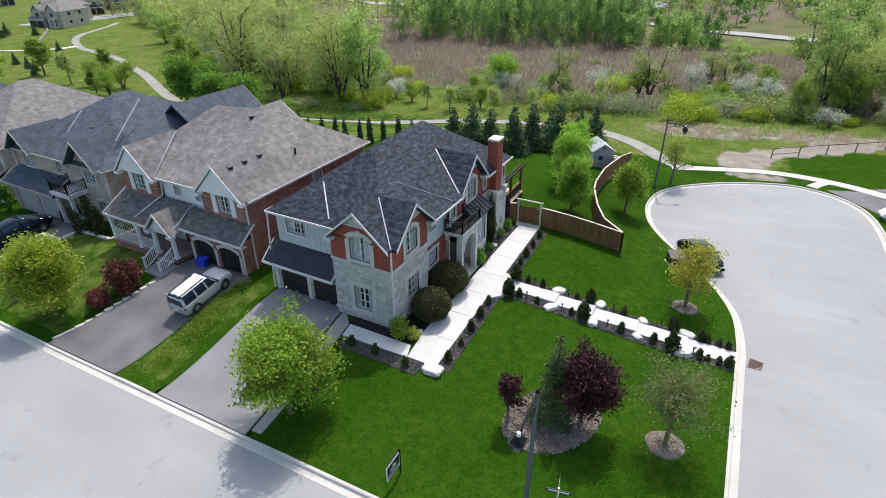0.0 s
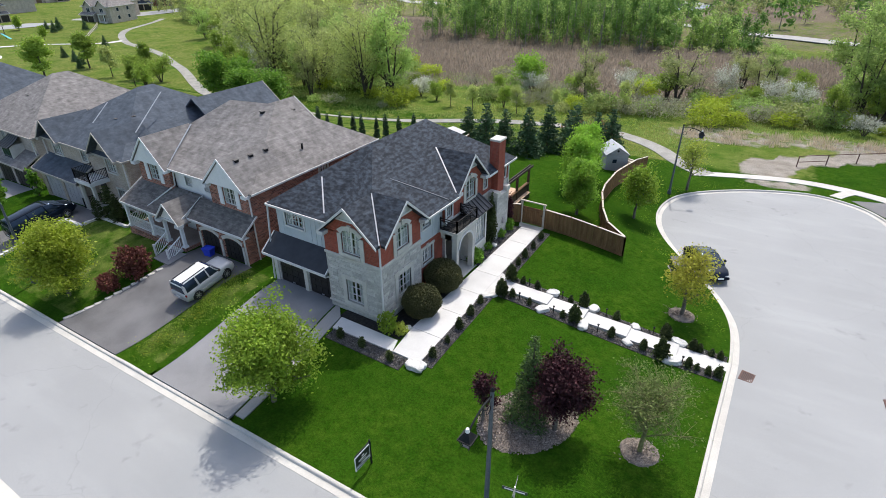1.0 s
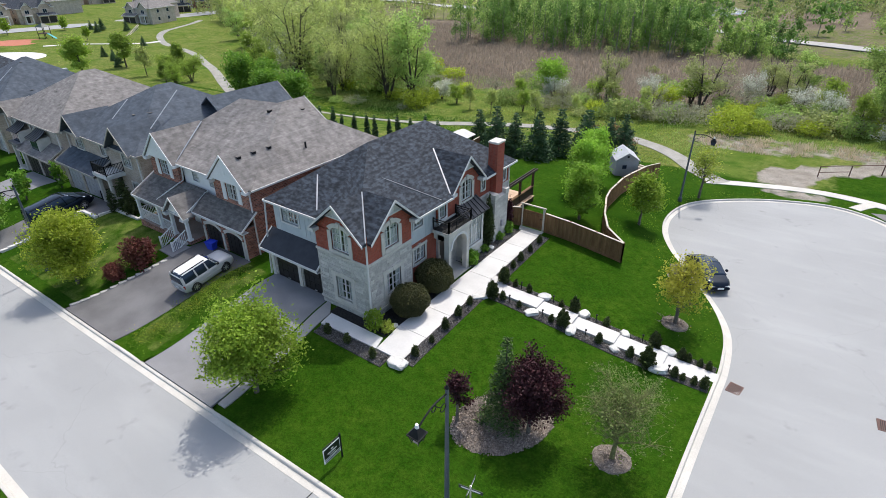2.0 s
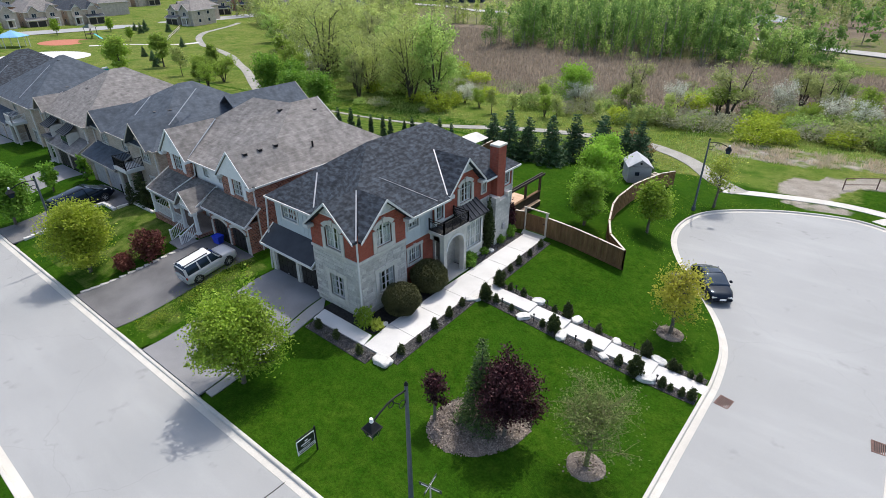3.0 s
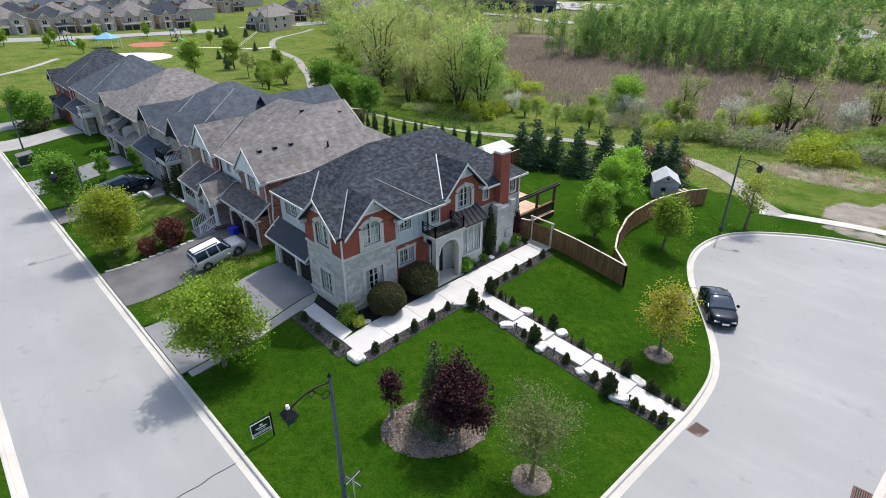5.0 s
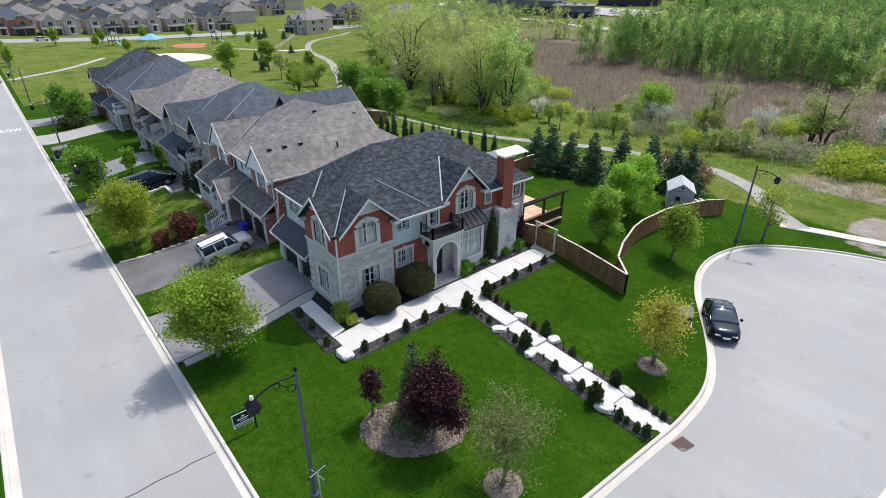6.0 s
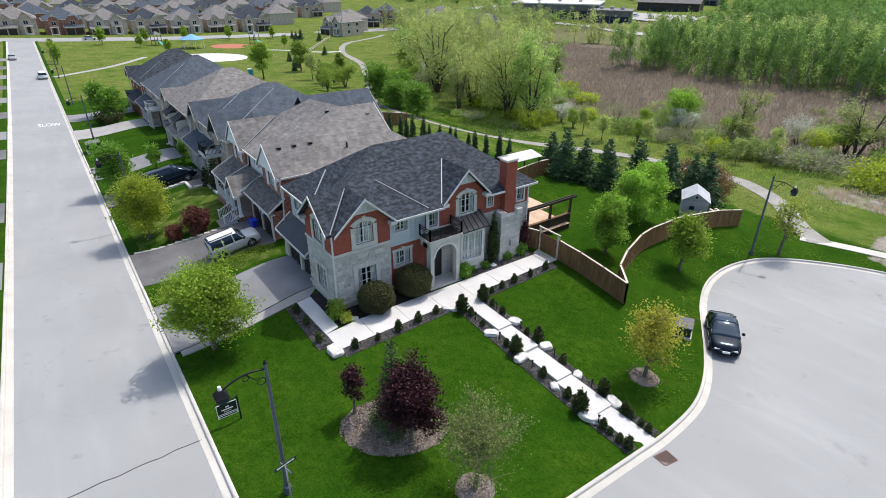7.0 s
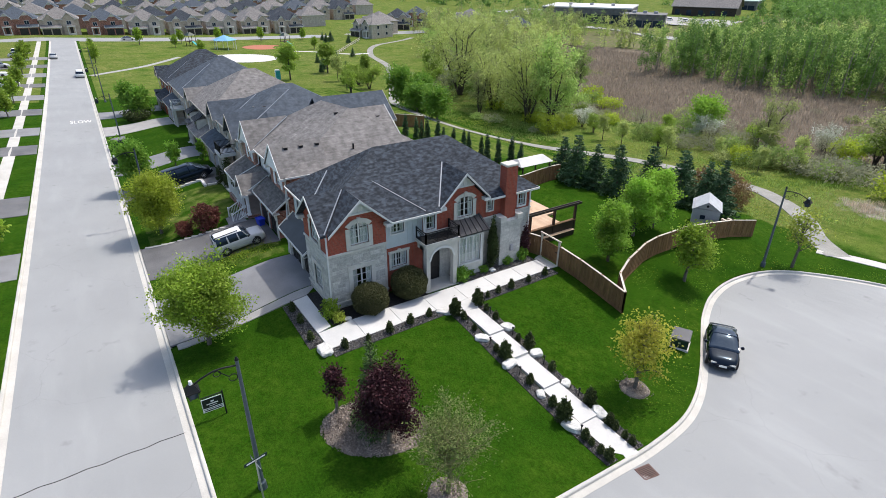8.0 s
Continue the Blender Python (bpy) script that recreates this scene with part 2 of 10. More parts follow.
M["cream"] = material("cast_stone", (0.52, 0.50, 0.45), (0.62, 0.60, 0.55), 0.8, 2, 25, 0.08, 0.15, 60)
M["siding"] = material("siding", (0.46, 0.51, 0.53), (0.53, 0.58, 0.60), 0.7, 1.2, 18, 0.05)
M["black"] = material("black_metal", (0.008, 0.009, 0.010), (0.018, 0.019, 0.020), 0.55, 3, 30, 0.2, spec=0.2)
M["garage"] = material("garage_door", (0.014, 0.013, 0.013), (0.026, 0.023, 0.022), 0.5, 2, 20, 0.15)
M["brick_red"] = course_material("brick_red", ((0.27, 0.052, 0.032), (0.37, 0.083, 0.050)), (0.25, 0.12, 0.085), 0.22, 0.075, 0.010)
M["brick_mixed"] = course_material("brick_mixed", ((0.13, 0.050, 0.038), (0.44, 0.185, 0.125)), (0.34, 0.26, 0.22), 0.30, 0.10, 0.012)
M["brick_tan"] = course_material("brick_tan", ((0.39, 0.315, 0.25), (0.50, 0.415, 0.335)), (0.45, 0.40, 0.345), 0.23, 0.08, 0.010)
M["brick_pale"] = course_material("brick_pale", ((0.41, 0.36, 0.31), (0.50, 0.44, 0.385)), (0.43, 0.39, 0.35), 0.23, 0.08, 0.010)
M["stone"] = course_material("stone_wall", ((0.44, 0.428, 0.395), (0.54, 0.525, 0.485)), (0.45, 0.435, 0.40), 0.5, 0.22, 0.010, grain=9)
M["stone_block"] = material("stone_block", (0.43, 0.418, 0.385), (0.56, 0.545, 0.505), 0.9, 3, 16, 0.2, 0.7, 12, vary=0.18)
M["roof_dark"] = course_material("roof_dark", ((0.034, 0.042, 0.055), (0.052, 0.062, 0.077)), (0.032, 0.040, 0.051), 0.62, 0.14, 0.008, 0.9, 0.5, grain=2.2, tabs=0.45)
M["roof_brown"] = course_material("roof_brown", ((0.180, 0.168, 0.159), (0.226, 0.212, 0.202)), (0.172, 0.161, 0.153), 0.62, 0.14, 0.008, 0.9, 0.5, grain=2.2, tabs=0.09)
M["roof_slate"] = course_material("roof_slate", ((0.066, 0.081, 0.102), (0.078, 0.094, 0.116)), (0.064, 0.077, 0.095), 0.62, 0.14, 0.008, 0.9, 0.4, grain=2.2, tabs=0.05)
M["roof_grey"] = course_material("roof_grey", ((0.118, 0.110, 0.102), (0.160, 0.150, 0.140)), (0.112, 0.105, 0.098), 0.62, 0.14, 0.008, 0.9, 0.5, grain=2.2, tabs=0.2)
M["metal_roof"] = material("metal_roof", (0.022, 0.024, 0.028), (0.035, 0.037, 0.042), 0.35, 2, 20, 0.1, metal=0.3)
M["flashing"] = material("flashing", (0.26, 0.28, 0.31), (0.36, 0.38, 0.41), 0.45, 2, 20, 0.05, metal=0.2)
M["room"] = material("dark_room", (0.10, 0.09, 0.085), (0.14, 0.13, 0.12), 0.9, 1, 8, 0.1)
M["curtain"] = material("curtain", (0.68, 0.66, 0.61), (0.80, 0.78, 0.73), 0.9, 2, 18, 0.12, stretch=(4, 4, 0.2))
M["glass"] = glass_material("window_glass")
M["fence"] = material("fence_wood", (0.155, 0.078, 0.032), (0.26, 0.145, 0.065), 0.8, 1.4, 14, 0.25, 0.3, 30, vary=0.15, stretch=(3, 3, 0.6))
M["fence_cap"] = material("fence_cap", (0.50, 0.44, 0.36), (0.62, 0.56, 0.47), 0.8, 2, 14, 0.15, vary=0.06)
M["deck"] = material("deck_wood", (0.48, 0.33, 0.22), (0.58, 0.42, 0.29), 0.75, 1.4, 18, 0.12, vary=0.08)
M["dark_wood"] = material("dark_wood", (0.03, 0.02, 0.016), (0.05, 0.034, 0.026), 0.6, 2, 18, 0.2)
M["shed_wall"] = material("shed_wall", (0.37, 0.355, 0.37), (0.43, 0.415, 0.43), 0.7, 1.5, 14, 0.08)
M["shed_roof"] = material("shed_roof", (0.36, 0.38, 0.40), (0.45, 0.47, 0.49), 0.6, 2, 18, 0.1)
M["leaf_lime"] = leaf_material("leaf_lime", (0.155, 0.265, 0.02), (0.30, 0.41, 0.05), through=0.4)
M["leaf_green"] = leaf_material("leaf_green", (0.13, 0.28, 0.03), (0.21, 0.37, 0.05))
M["leaf_bright"] = leaf_material("leaf_bright", (0.21, 0.41, 0.035), (0.34, 0.53, 0.075), through=0.5)
M["leaf_yellow"] = leaf_material("leaf_yellow", (0.29, 0.36, 0.05), (0.43, 0.49, 0.09))
M["leaf_plum"] = leaf_material("leaf_plum", (0.028, 0.010, 0.014), (0.075, 0.022, 0.028), through=0.2)
M["leaf_red"] = leaf_material("leaf_red", (0.12, 0.035, 0.032), (0.23, 0.085, 0.06), through=0.3)
M["leaf_wood"] = leaf_material("leaf_wood", (0.11, 0.215, 0.045), (0.18, 0.30, 0.072), vary=0.2, through=0.45)
M["leaf_willow"] = leaf_material("leaf_willow", (0.31, 0.38, 0.10), (0.46, 0.52, 0.18), vary=0.25, through=0.5)
M["leaf_blossom"] = leaf_material("leaf_blossom", (0.30, 0.35, 0.22), (0.78, 0.78, 0.72))
M["leaf_haze"] = leaf_material("leaf_haze", (0.26, 0.27, 0.17), (0.38, 0.38, 0.26), vary=0.2, through=0.5)
M["leaf_park"] = leaf_material("leaf_park", (0.20, 0.31, 0.04), (0.33, 0.44, 0.08), vary=0.2, through=0.5)
M["leaf_maple"] = leaf_material("leaf_maple", (0.29, 0.385, 0.03), (0.46, 0.54, 0.07), through=0.52)
M["bark_dark"] = material("dark_bark", (0.045, 0.038, 0.03), (0.085, 0.072, 0.058), 0.9, 4, 30, 0.3)
M["leaf_olive"] = leaf_material("leaf_olive", (0.25, 0.29, 0.10), (0.38, 0.42, 0.17), vary=0.3, through=0.5)
M["leaf_brush"] = leaf_material("leaf_brush", (0.22, 0.34, 0.08), (0.40, 0.52, 0.16), vary=0.3, through=0.55)
M["lawn_blade"] = leaf_material("lawn_blade", (0.022, 0.085, 0.008), (0.045, 0.125, 0.014), through=0.2)
M["needle"] = leaf_material("needle", (0.038, 0.086, 0.036), (0.092, 0.168, 0.07), through=0.15)
M["needle_pale"] = leaf_material("needle_pale", (0.035, 0.075, 0.025), (0.14, 0.21, 0.06), through=0.25)
M["box_leaf"] = leaf_material("box_leaf", (0.034, 0.052, 0.014), (0.072, 0.095, 0.026), through=0.12)
M["leaf_rust"] = leaf_material("leaf_rust", (0.20, 0.13, 0.06), (0.30, 0.21, 0.10), through=0.35)
M["reed"] = leaf_material("reed", (0.30, 0.245, 0.19), (0.43, 0.365, 0.285), vary=0.2, through=0.45)
M["leaf_bud"] = leaf_material("leaf_bud", (0.11, 0.15, 0.04), (0.20, 0.25, 0.08), through=0.4)
M["mulch_chip"] = leaf_material("mulch_chip", (0.14, 0.112, 0.09), (0.46, 0.385, 0.325), through=0.0)
M["gravel_chip"] = leaf_material("gravel_chip", (0.05, 0.048, 0.046), (0.26, 0.25, 0.24), through=0.0)
M["twig"] = material("twig_bark", (0.12, 0.125, 0.05), (0.22, 0.225, 0.09), 0.9, 5, 30, 0.2)
M["trunk_pale"] = material("pale_trunk", (0.20, 0.19, 0.16), (0.32, 0.31, 0.27), 0.9, 3, 20, 0.25)
M["box_globe"] = leaf_material("box_globe", (0.062, 0.068, 0.024), (0.104, 0.104, 0.038), through=0.1)
M["leaf_gold"] = leaf_material("leaf_gold", (0.35, 0.36, 0.045), (0.50, 0.47, 0.08), through=0.5)
M["straw"] = leaf_material("straw", (0.52, 0.42, 0.31), (0.68, 0.57, 0.44), through=0.45)
M["rubber"] = material("rubber", (0.015, 0.015, 0.015), (0.03, 0.03, 0.03), 0.8, 4, 30, 0.2)
M["alloy"] = material("alloy", (0.5, 0.5, 0.52), (0.6, 0.6, 0.62), 0.35, 4, 30, 0.1, metal=0.8)
M["car_black"] = material("car_black", (0.004, 0.007, 0.012), (0.007, 0.010, 0.017), 0.12, 2, 20, 0.05, spec=0.25)
M["car_silver"] = material("car_silver", (0.42, 0.43, 0.44), (0.47, 0.48, 0.49), 0.35, 2, 20, 0.04, metal=0.1, spec=0.5)
M["car_white"] = material("car_white", (0.75, 0.75, 0.74), (0.8, 0.8, 0.79), 0.3, 2, 20, 0.03, spec=0.6)
M["car_glass"] = material("car_glass", (0.018, 0.028, 0.045), (0.026, 0.038, 0.058), 0.08, 2, 20, 0.05, spec=0.35)
M["lamp_lens"] = material("lamp_lens", (0.6, 0.6, 0.58), (0.7, 0.7, 0.68), 0.2, 4, 30, 0.05)
M["red_lens"] = material("red_lens", (0.25, 0.01, 0.01), (0.35, 0.02, 0.02), 0.2, 4, 30, 0.05)
M["post_green"] = material("post_metal", (0.060, 0.078, 0.095), (0.085, 0.105, 0.125), 0.45, 3, 25, 0.15)
M["blue_bin"] = material("blue_plastic", (0.02, 0.05, 0.5), (0.03, 0.07, 0.6), 0.5, 3, 20, 0.05)
M["green_box"] = material("green_box", (0.012, 0.03, 0.02), (0.02, 0.045, 0.03), 0.5, 3, 20, 0.1)
M["sign_black"] = material("sign_black", (0.008, 0.012, 0.010), (0.014, 0.02, 0.017), 0.5, 3, 20, 0.1)
M["paint_white"] = material("road_paint", (0.75, 0.75, 0.73), (0.82, 0.82, 0.8), 0.7, 3, 20, 0.12)
M["teal"] = material("teal_plastic", (0.03, 0.35, 0.36), (0.04, 0.42, 0.43), 0.5, 3, 20, 0.06)
M["canopy_blue"] = material("canopy_cloth", (0.16, 0.36, 0.55), (0.2, 0.42, 0.62), 0.8, 2, 20, 0.06)
M["play_red"] = material("play_surface", (0.36, 0.12, 0.07), (0.42, 0.15, 0.09), 0.9, 1, 15, 0.1)
M["iron_red"] = material("rusty_iron", (0.10, 0.055, 0.045), (0.15, 0.085, 0.07), 0.8, 5, 30, 0.3)
M["dandelion"] = material("dandelion", (0.5, 0.38, 0.02), (0.6, 0.46, 0.03), 0.8, 5, 30, 0.1)
M["water"] = material("water", (0.05, 0.06, 0.06), (0.07, 0.08, 0.08), 0.08, 2, 20, 0.05, spec=0.8)

# blue sky is tinted into the reflections of black paint and car glass
for nm in ("car_black", "car_glass"):
    M[nm].node_tree.nodes["Principled BSDF"].inputs["Specular Tint"].default_value = lin(0.5, 0.72, 1.0)


# ---------------------------------------------------------------- lie of the land
def sstep(a, b, v):
    t = np.clip((v - a) / (b - a), 0, 1)
    return t * t * (3 - 2 * t)


def sat(v, lim):
    return lim * np.tanh(v / lim)


def road_z(x, y):
    """Height of the carriageways: they fall gently to the west and the north, and level off."""
    return 1.86 + sat(0.047 * np.asarray(x, float), 5.0) + np.where(np.asarray(y) > 0, sat(-0.057 * np.asarray(y, float), 5.0), -0.02 * np.asarray(y, float))


def pad_z(x):
    return 1.05 + np.minimum(0, (np.asarray(x, float) + 30) * 0.047)


def plot_z(x, y):
    """Height of the plots, which rise from the kerbs to the level of the houses."""
    x, y = np.asarray(x, float), np.asarray(y, float)
    r = road_z(x, y)
    cx = np.where(y < 22, 3.4, 3.0 - sstep(34, 46, y) * 8.5)
    rise = 0.45 * sstep(11.8, 19.5, y) + 0.55 * np.clip((y - 11.7) / 7.8, 0, 1)
    w = rise * sstep(0.0, 1.0, (cx + 0.3 - x) / (cx + 12.3)) * (1 - sstep(46, 66, y)) * sstep(-112, -99, x)
    return r + w * (pad_z(x) - r)


KERB_N, KERB_S = 11.6, 3.85
SIDE = [(2.0, 18.1), (1.98, 22.5), (1.98, 26.5), (1.95, 29.0), (1.58, 31.9), (0.75, 34.2), (-0.55, 36.5), (-2.2, 39.0), (-4.0, 41.8),
        (-5.5, 45.0), (-6.2, 48.3), (-5.95, 51.6), (-4.75, 54.1), (-2.2, 56.4), (1.0, 58.2), (5.2, 59.2), (8.3, 58.0), (10.1, 56.0), (11.1, 53.4),
        (11.5, 49.5), (11.4, 44.0), (10.7, 38.0), (10.1, 33.0), (9.9, 28.5), (9.9, 22.0), (9.9, 18.1)]


def smooth_line(pts, n=8):
    p = [Vector(q) for q in pts]
    out = []
    for i in range(len(p) - 1):
        a, b, c, d = p[max(i - 1, 0)], p[i], p[i + 1], p[min(i + 2, len(p) - 1)]
        for k in range(n):
            t = k / n
            out.append(0.5 * ((2 * b) + (c - a) * t + (2 * a - 5 * b + 4 * c - d) * t * t + (3 * b - a - 3 * c + d) * t ** 3))
    return out + [p[-1]]


def arc(cx, cy, r, a0, a1, n=10):
    return [Vector((cx + r * math.cos(radians(a0 + (a1 - a0) * i / n)), cy + r * math.sin(radians(a0 + (a1 - a0) * i / n)))) for i in range(n + 1)]


SIDE_LINE = arc(-4.0, 17.6, 6.0, -90, 0) + smooth_line(SIDE) + arc(15.9, 17.6, 6.0, 180, 270)
SIDE_POLY = np.array([(-4.0, 7.0)] + [tuple(p) for p in SIDE_LINE] + [(15.9, 7.0)])


def side_distance(x, y):
    """Signed distance to the side road's edge, negative inside."""
    x, y = np.asarray(x, float), np.asarray(y, float)
    best = np.full(x.shape, 1e9)
    inside = np.zeros(x.shape, bool)
    a = SIDE_POLY
    for (x0, y0), (x1, y1) in zip(a, np.roll(a, -1, 0)):
        dx, dy = x1 - x0, y1 - y0
        t = np.clip(((x - x0) * dx + (y - y0) * dy) / (dx * dx + dy * dy + 1e-12), 0, 1)
        best = np.minimum(best, np.hypot(x - x0 - t * dx, y - y0 - t * dy))
        if y0 != y1:
            inside ^= ((y0 > y) != (y1 > y)) & (x < (x1 - x0) * (y - y0) / (y1 - y0) + x0)
    return np.where(inside, -best, best)


def road_distance(x, y):
    x, y = np.asarray(x, float), np.asarray(y, float)
    d = np.maximum(KERB_S - y, y - KERB_N)
    cross = np.maximum(-241 - x, x + 229)
    d = np.minimum(np.where(x > -241, d, 9), cross)
    near = (x > -14) & (x < 26) & (y > 0) & (y < 70)
    if near.any():
        d = d.copy()
        d[near] = np.minimum(d[near], side_distance(x[near], y[near]))
    return d


def gz(x, y):
    """Height of the lawns and plots at one place."""
    return float(plot_z(x, y)) + 0.12


def rz(x, y):
    return float(road_z(x, y))


# ---------------------------------------------------------------- mesh helpers
def mesh_object(name, verts, faces, mat, parent=None, smooth=False):
    me = bpy.data.meshes.new(name)
    me.from_pydata([tuple(v) for v in verts], [], [tuple(f) for f in faces])
    me.update()
    if mat:
        me.materials.append(mat)
    if smooth:
        me.polygons.foreach_set("use_smooth", [True] * len(me.polygons))
    ob = new(name, me)
    if parent is not None:
        ob.parent = parent
    return ob


def part(name, bm, mat, parent=None, label="", smooth=False):
    """One bmesh as one mesh object, under a thing or a part."""
    me = bpy.data.meshes.new(name)
    bmesh.ops.recalc_face_normals(bm, faces=bm.faces)
    bm.to_mesh(me)
    bm.free()
    me.materials.append(mat)
    if smooth:
        me.polygons.foreach_set("use_smooth", [True] * len(me.polygons))
    ob = new(name, me)
    if parent is not None:
        ob.parent = parent
    if label:
        ob["label"] = label
    return ob


def thing(name, m, label, category, group="", kind=""):
    e = new(name)
    e.matrix_world = m
    e.empty_display_size = 0.2
    return tagged(e, label, category, group, kind)


def box(bm, x0, x1, y0, y1, z0, z1, m=None):
    vs = [bm.verts.new((x, y, z)) for z in (z0, z1) for x, y in ((x0, y0), (x1, y0), (x1, y1), (x0, y1))]
    for f in ((3, 2, 1, 0), (4, 5, 6, 7), (0, 1, 5, 4), (1, 2, 6, 5), (2, 3, 7, 6), (3, 0, 4, 7)):
        bm.faces.new([vs[i] for i in f])
    if m is not None:
        for v in vs:
            v.co = m @ v.co
    return vs


def boxes(*dims):
    bm = bmesh.new()
    for d in dims:
        box(bm, *d)
    return bm


def soft_box(x0, x1, y0, y1, z0, z1, r=0.02, seg=2):
    bm = boxes((x0, x1, y0, y1, z0, z1))
    bmesh.ops.bevel(bm, geom=bm.edges[:], offset=r, segments=seg, affect="EDGES")
    return bm


def tube(bm, path, radii, n=8, cap=True):
    """A tapered round bar along a path of points."""
    rings = []
    for i, p in enumerate(path):
        p = Vector(p)
        d = (Vector(path[min(i + 1, len(path) - 1)]) - Vector(path[max(i - 1, 0)])).normalized()
        a = d.orthogonal().normalized() if i == 0 else (ref - d * ref.dot(d)).normalized()
        ref = a
        b = d.cross(a)
        r = radii[i] if isinstance(radii, (list, tuple)) else radii
        rings.append([bm.verts.new(p + (a * math.cos(2 * math.pi * k / n) + b * math.sin(2 * math.pi * k / n)) * r) for k in range(n)])
    for r0, r1 in zip(rings, rings[1:]):
        for k in range(n):
            bm.faces.new((r0[k], r0[(k + 1) % n], r1[(k + 1) % n], r1[k]))
    if cap:
        bm.faces.new(rings[0][::-1])
        bm.faces.new(rings[-1])
    return bm


def bar(bm, p, q, w, t=None):
    """A square bar from p to q, w wide and t thick."""
    p, q = Vector(p), Vector(q)
    d = (q - p).normalized()
    up = Vector((0, 0, 1)) if abs(d.z) < 0.95 else Vector((1, 0, 0))
    s = d.cross(up).normalized() * (w / 2)
    u = s.cross(d).normalized() * ((t or w) / 2)
    vs = [bm.verts.new(o + a * s + b * u) for o in (p, q) for a, b in ((-1, -1), (1, -1), (1, 1), (-1, 1))]
    for f in ((3, 2, 1, 0), (4, 5, 6, 7), (0, 1, 5, 4), (1, 2, 6, 5), (2, 3, 7, 6), (3, 0, 4, 7)):
        bm.faces.new([vs[i] for i in f])
    return bm


def solid(bm, top, drop):
    """A closed slab under a polygon given by its top corners."""
    a = [bm.verts.new(p) for p in top]
    b = [bm.verts.new((Vector(p) - Vector((0, 0, drop)))) for p in top]
    bm.faces.new(a)
    bm.faces.new(b[::-1])
    for i in range(len(a)):
        j = (i + 1) % len(a)
        bm.faces.new((a[i], b[i], b[j], a[j]))
    return bm


def sweep(line, profile, height, closed=False):
    """Sweep a cross-section (offset to the right of the line, height) along a plan line; height(x, y, i) gives the base level."""
    verts, faces = [], []
    n, m = len(line), len(profile)
    for i, p in enumerate(line):
        a, b = line[max(i - 1, 0)], line[min(i + 1, n - 1)]
        d = Vector((b[0] - a[0], b[1] - a[1])).normalized()
        nrm = Vector((d.y, -d.x))
        for o, z in profile:
            x, y = p[0] + nrm.x * o, p[1] + nrm.y * o
            verts.append((x, y, height(x, y, i) + z))
    for i in range(n - 1):
        for k in range(m):
            k2 = (k + 1) % m
            faces.append((i * m + k, i * m + k2, (i + 1) * m + k2, (i + 1) * m + k))
    faces += [tuple(range(m))[::-1], tuple((n - 1) * m + k for k in range(m))]
    return verts, faces


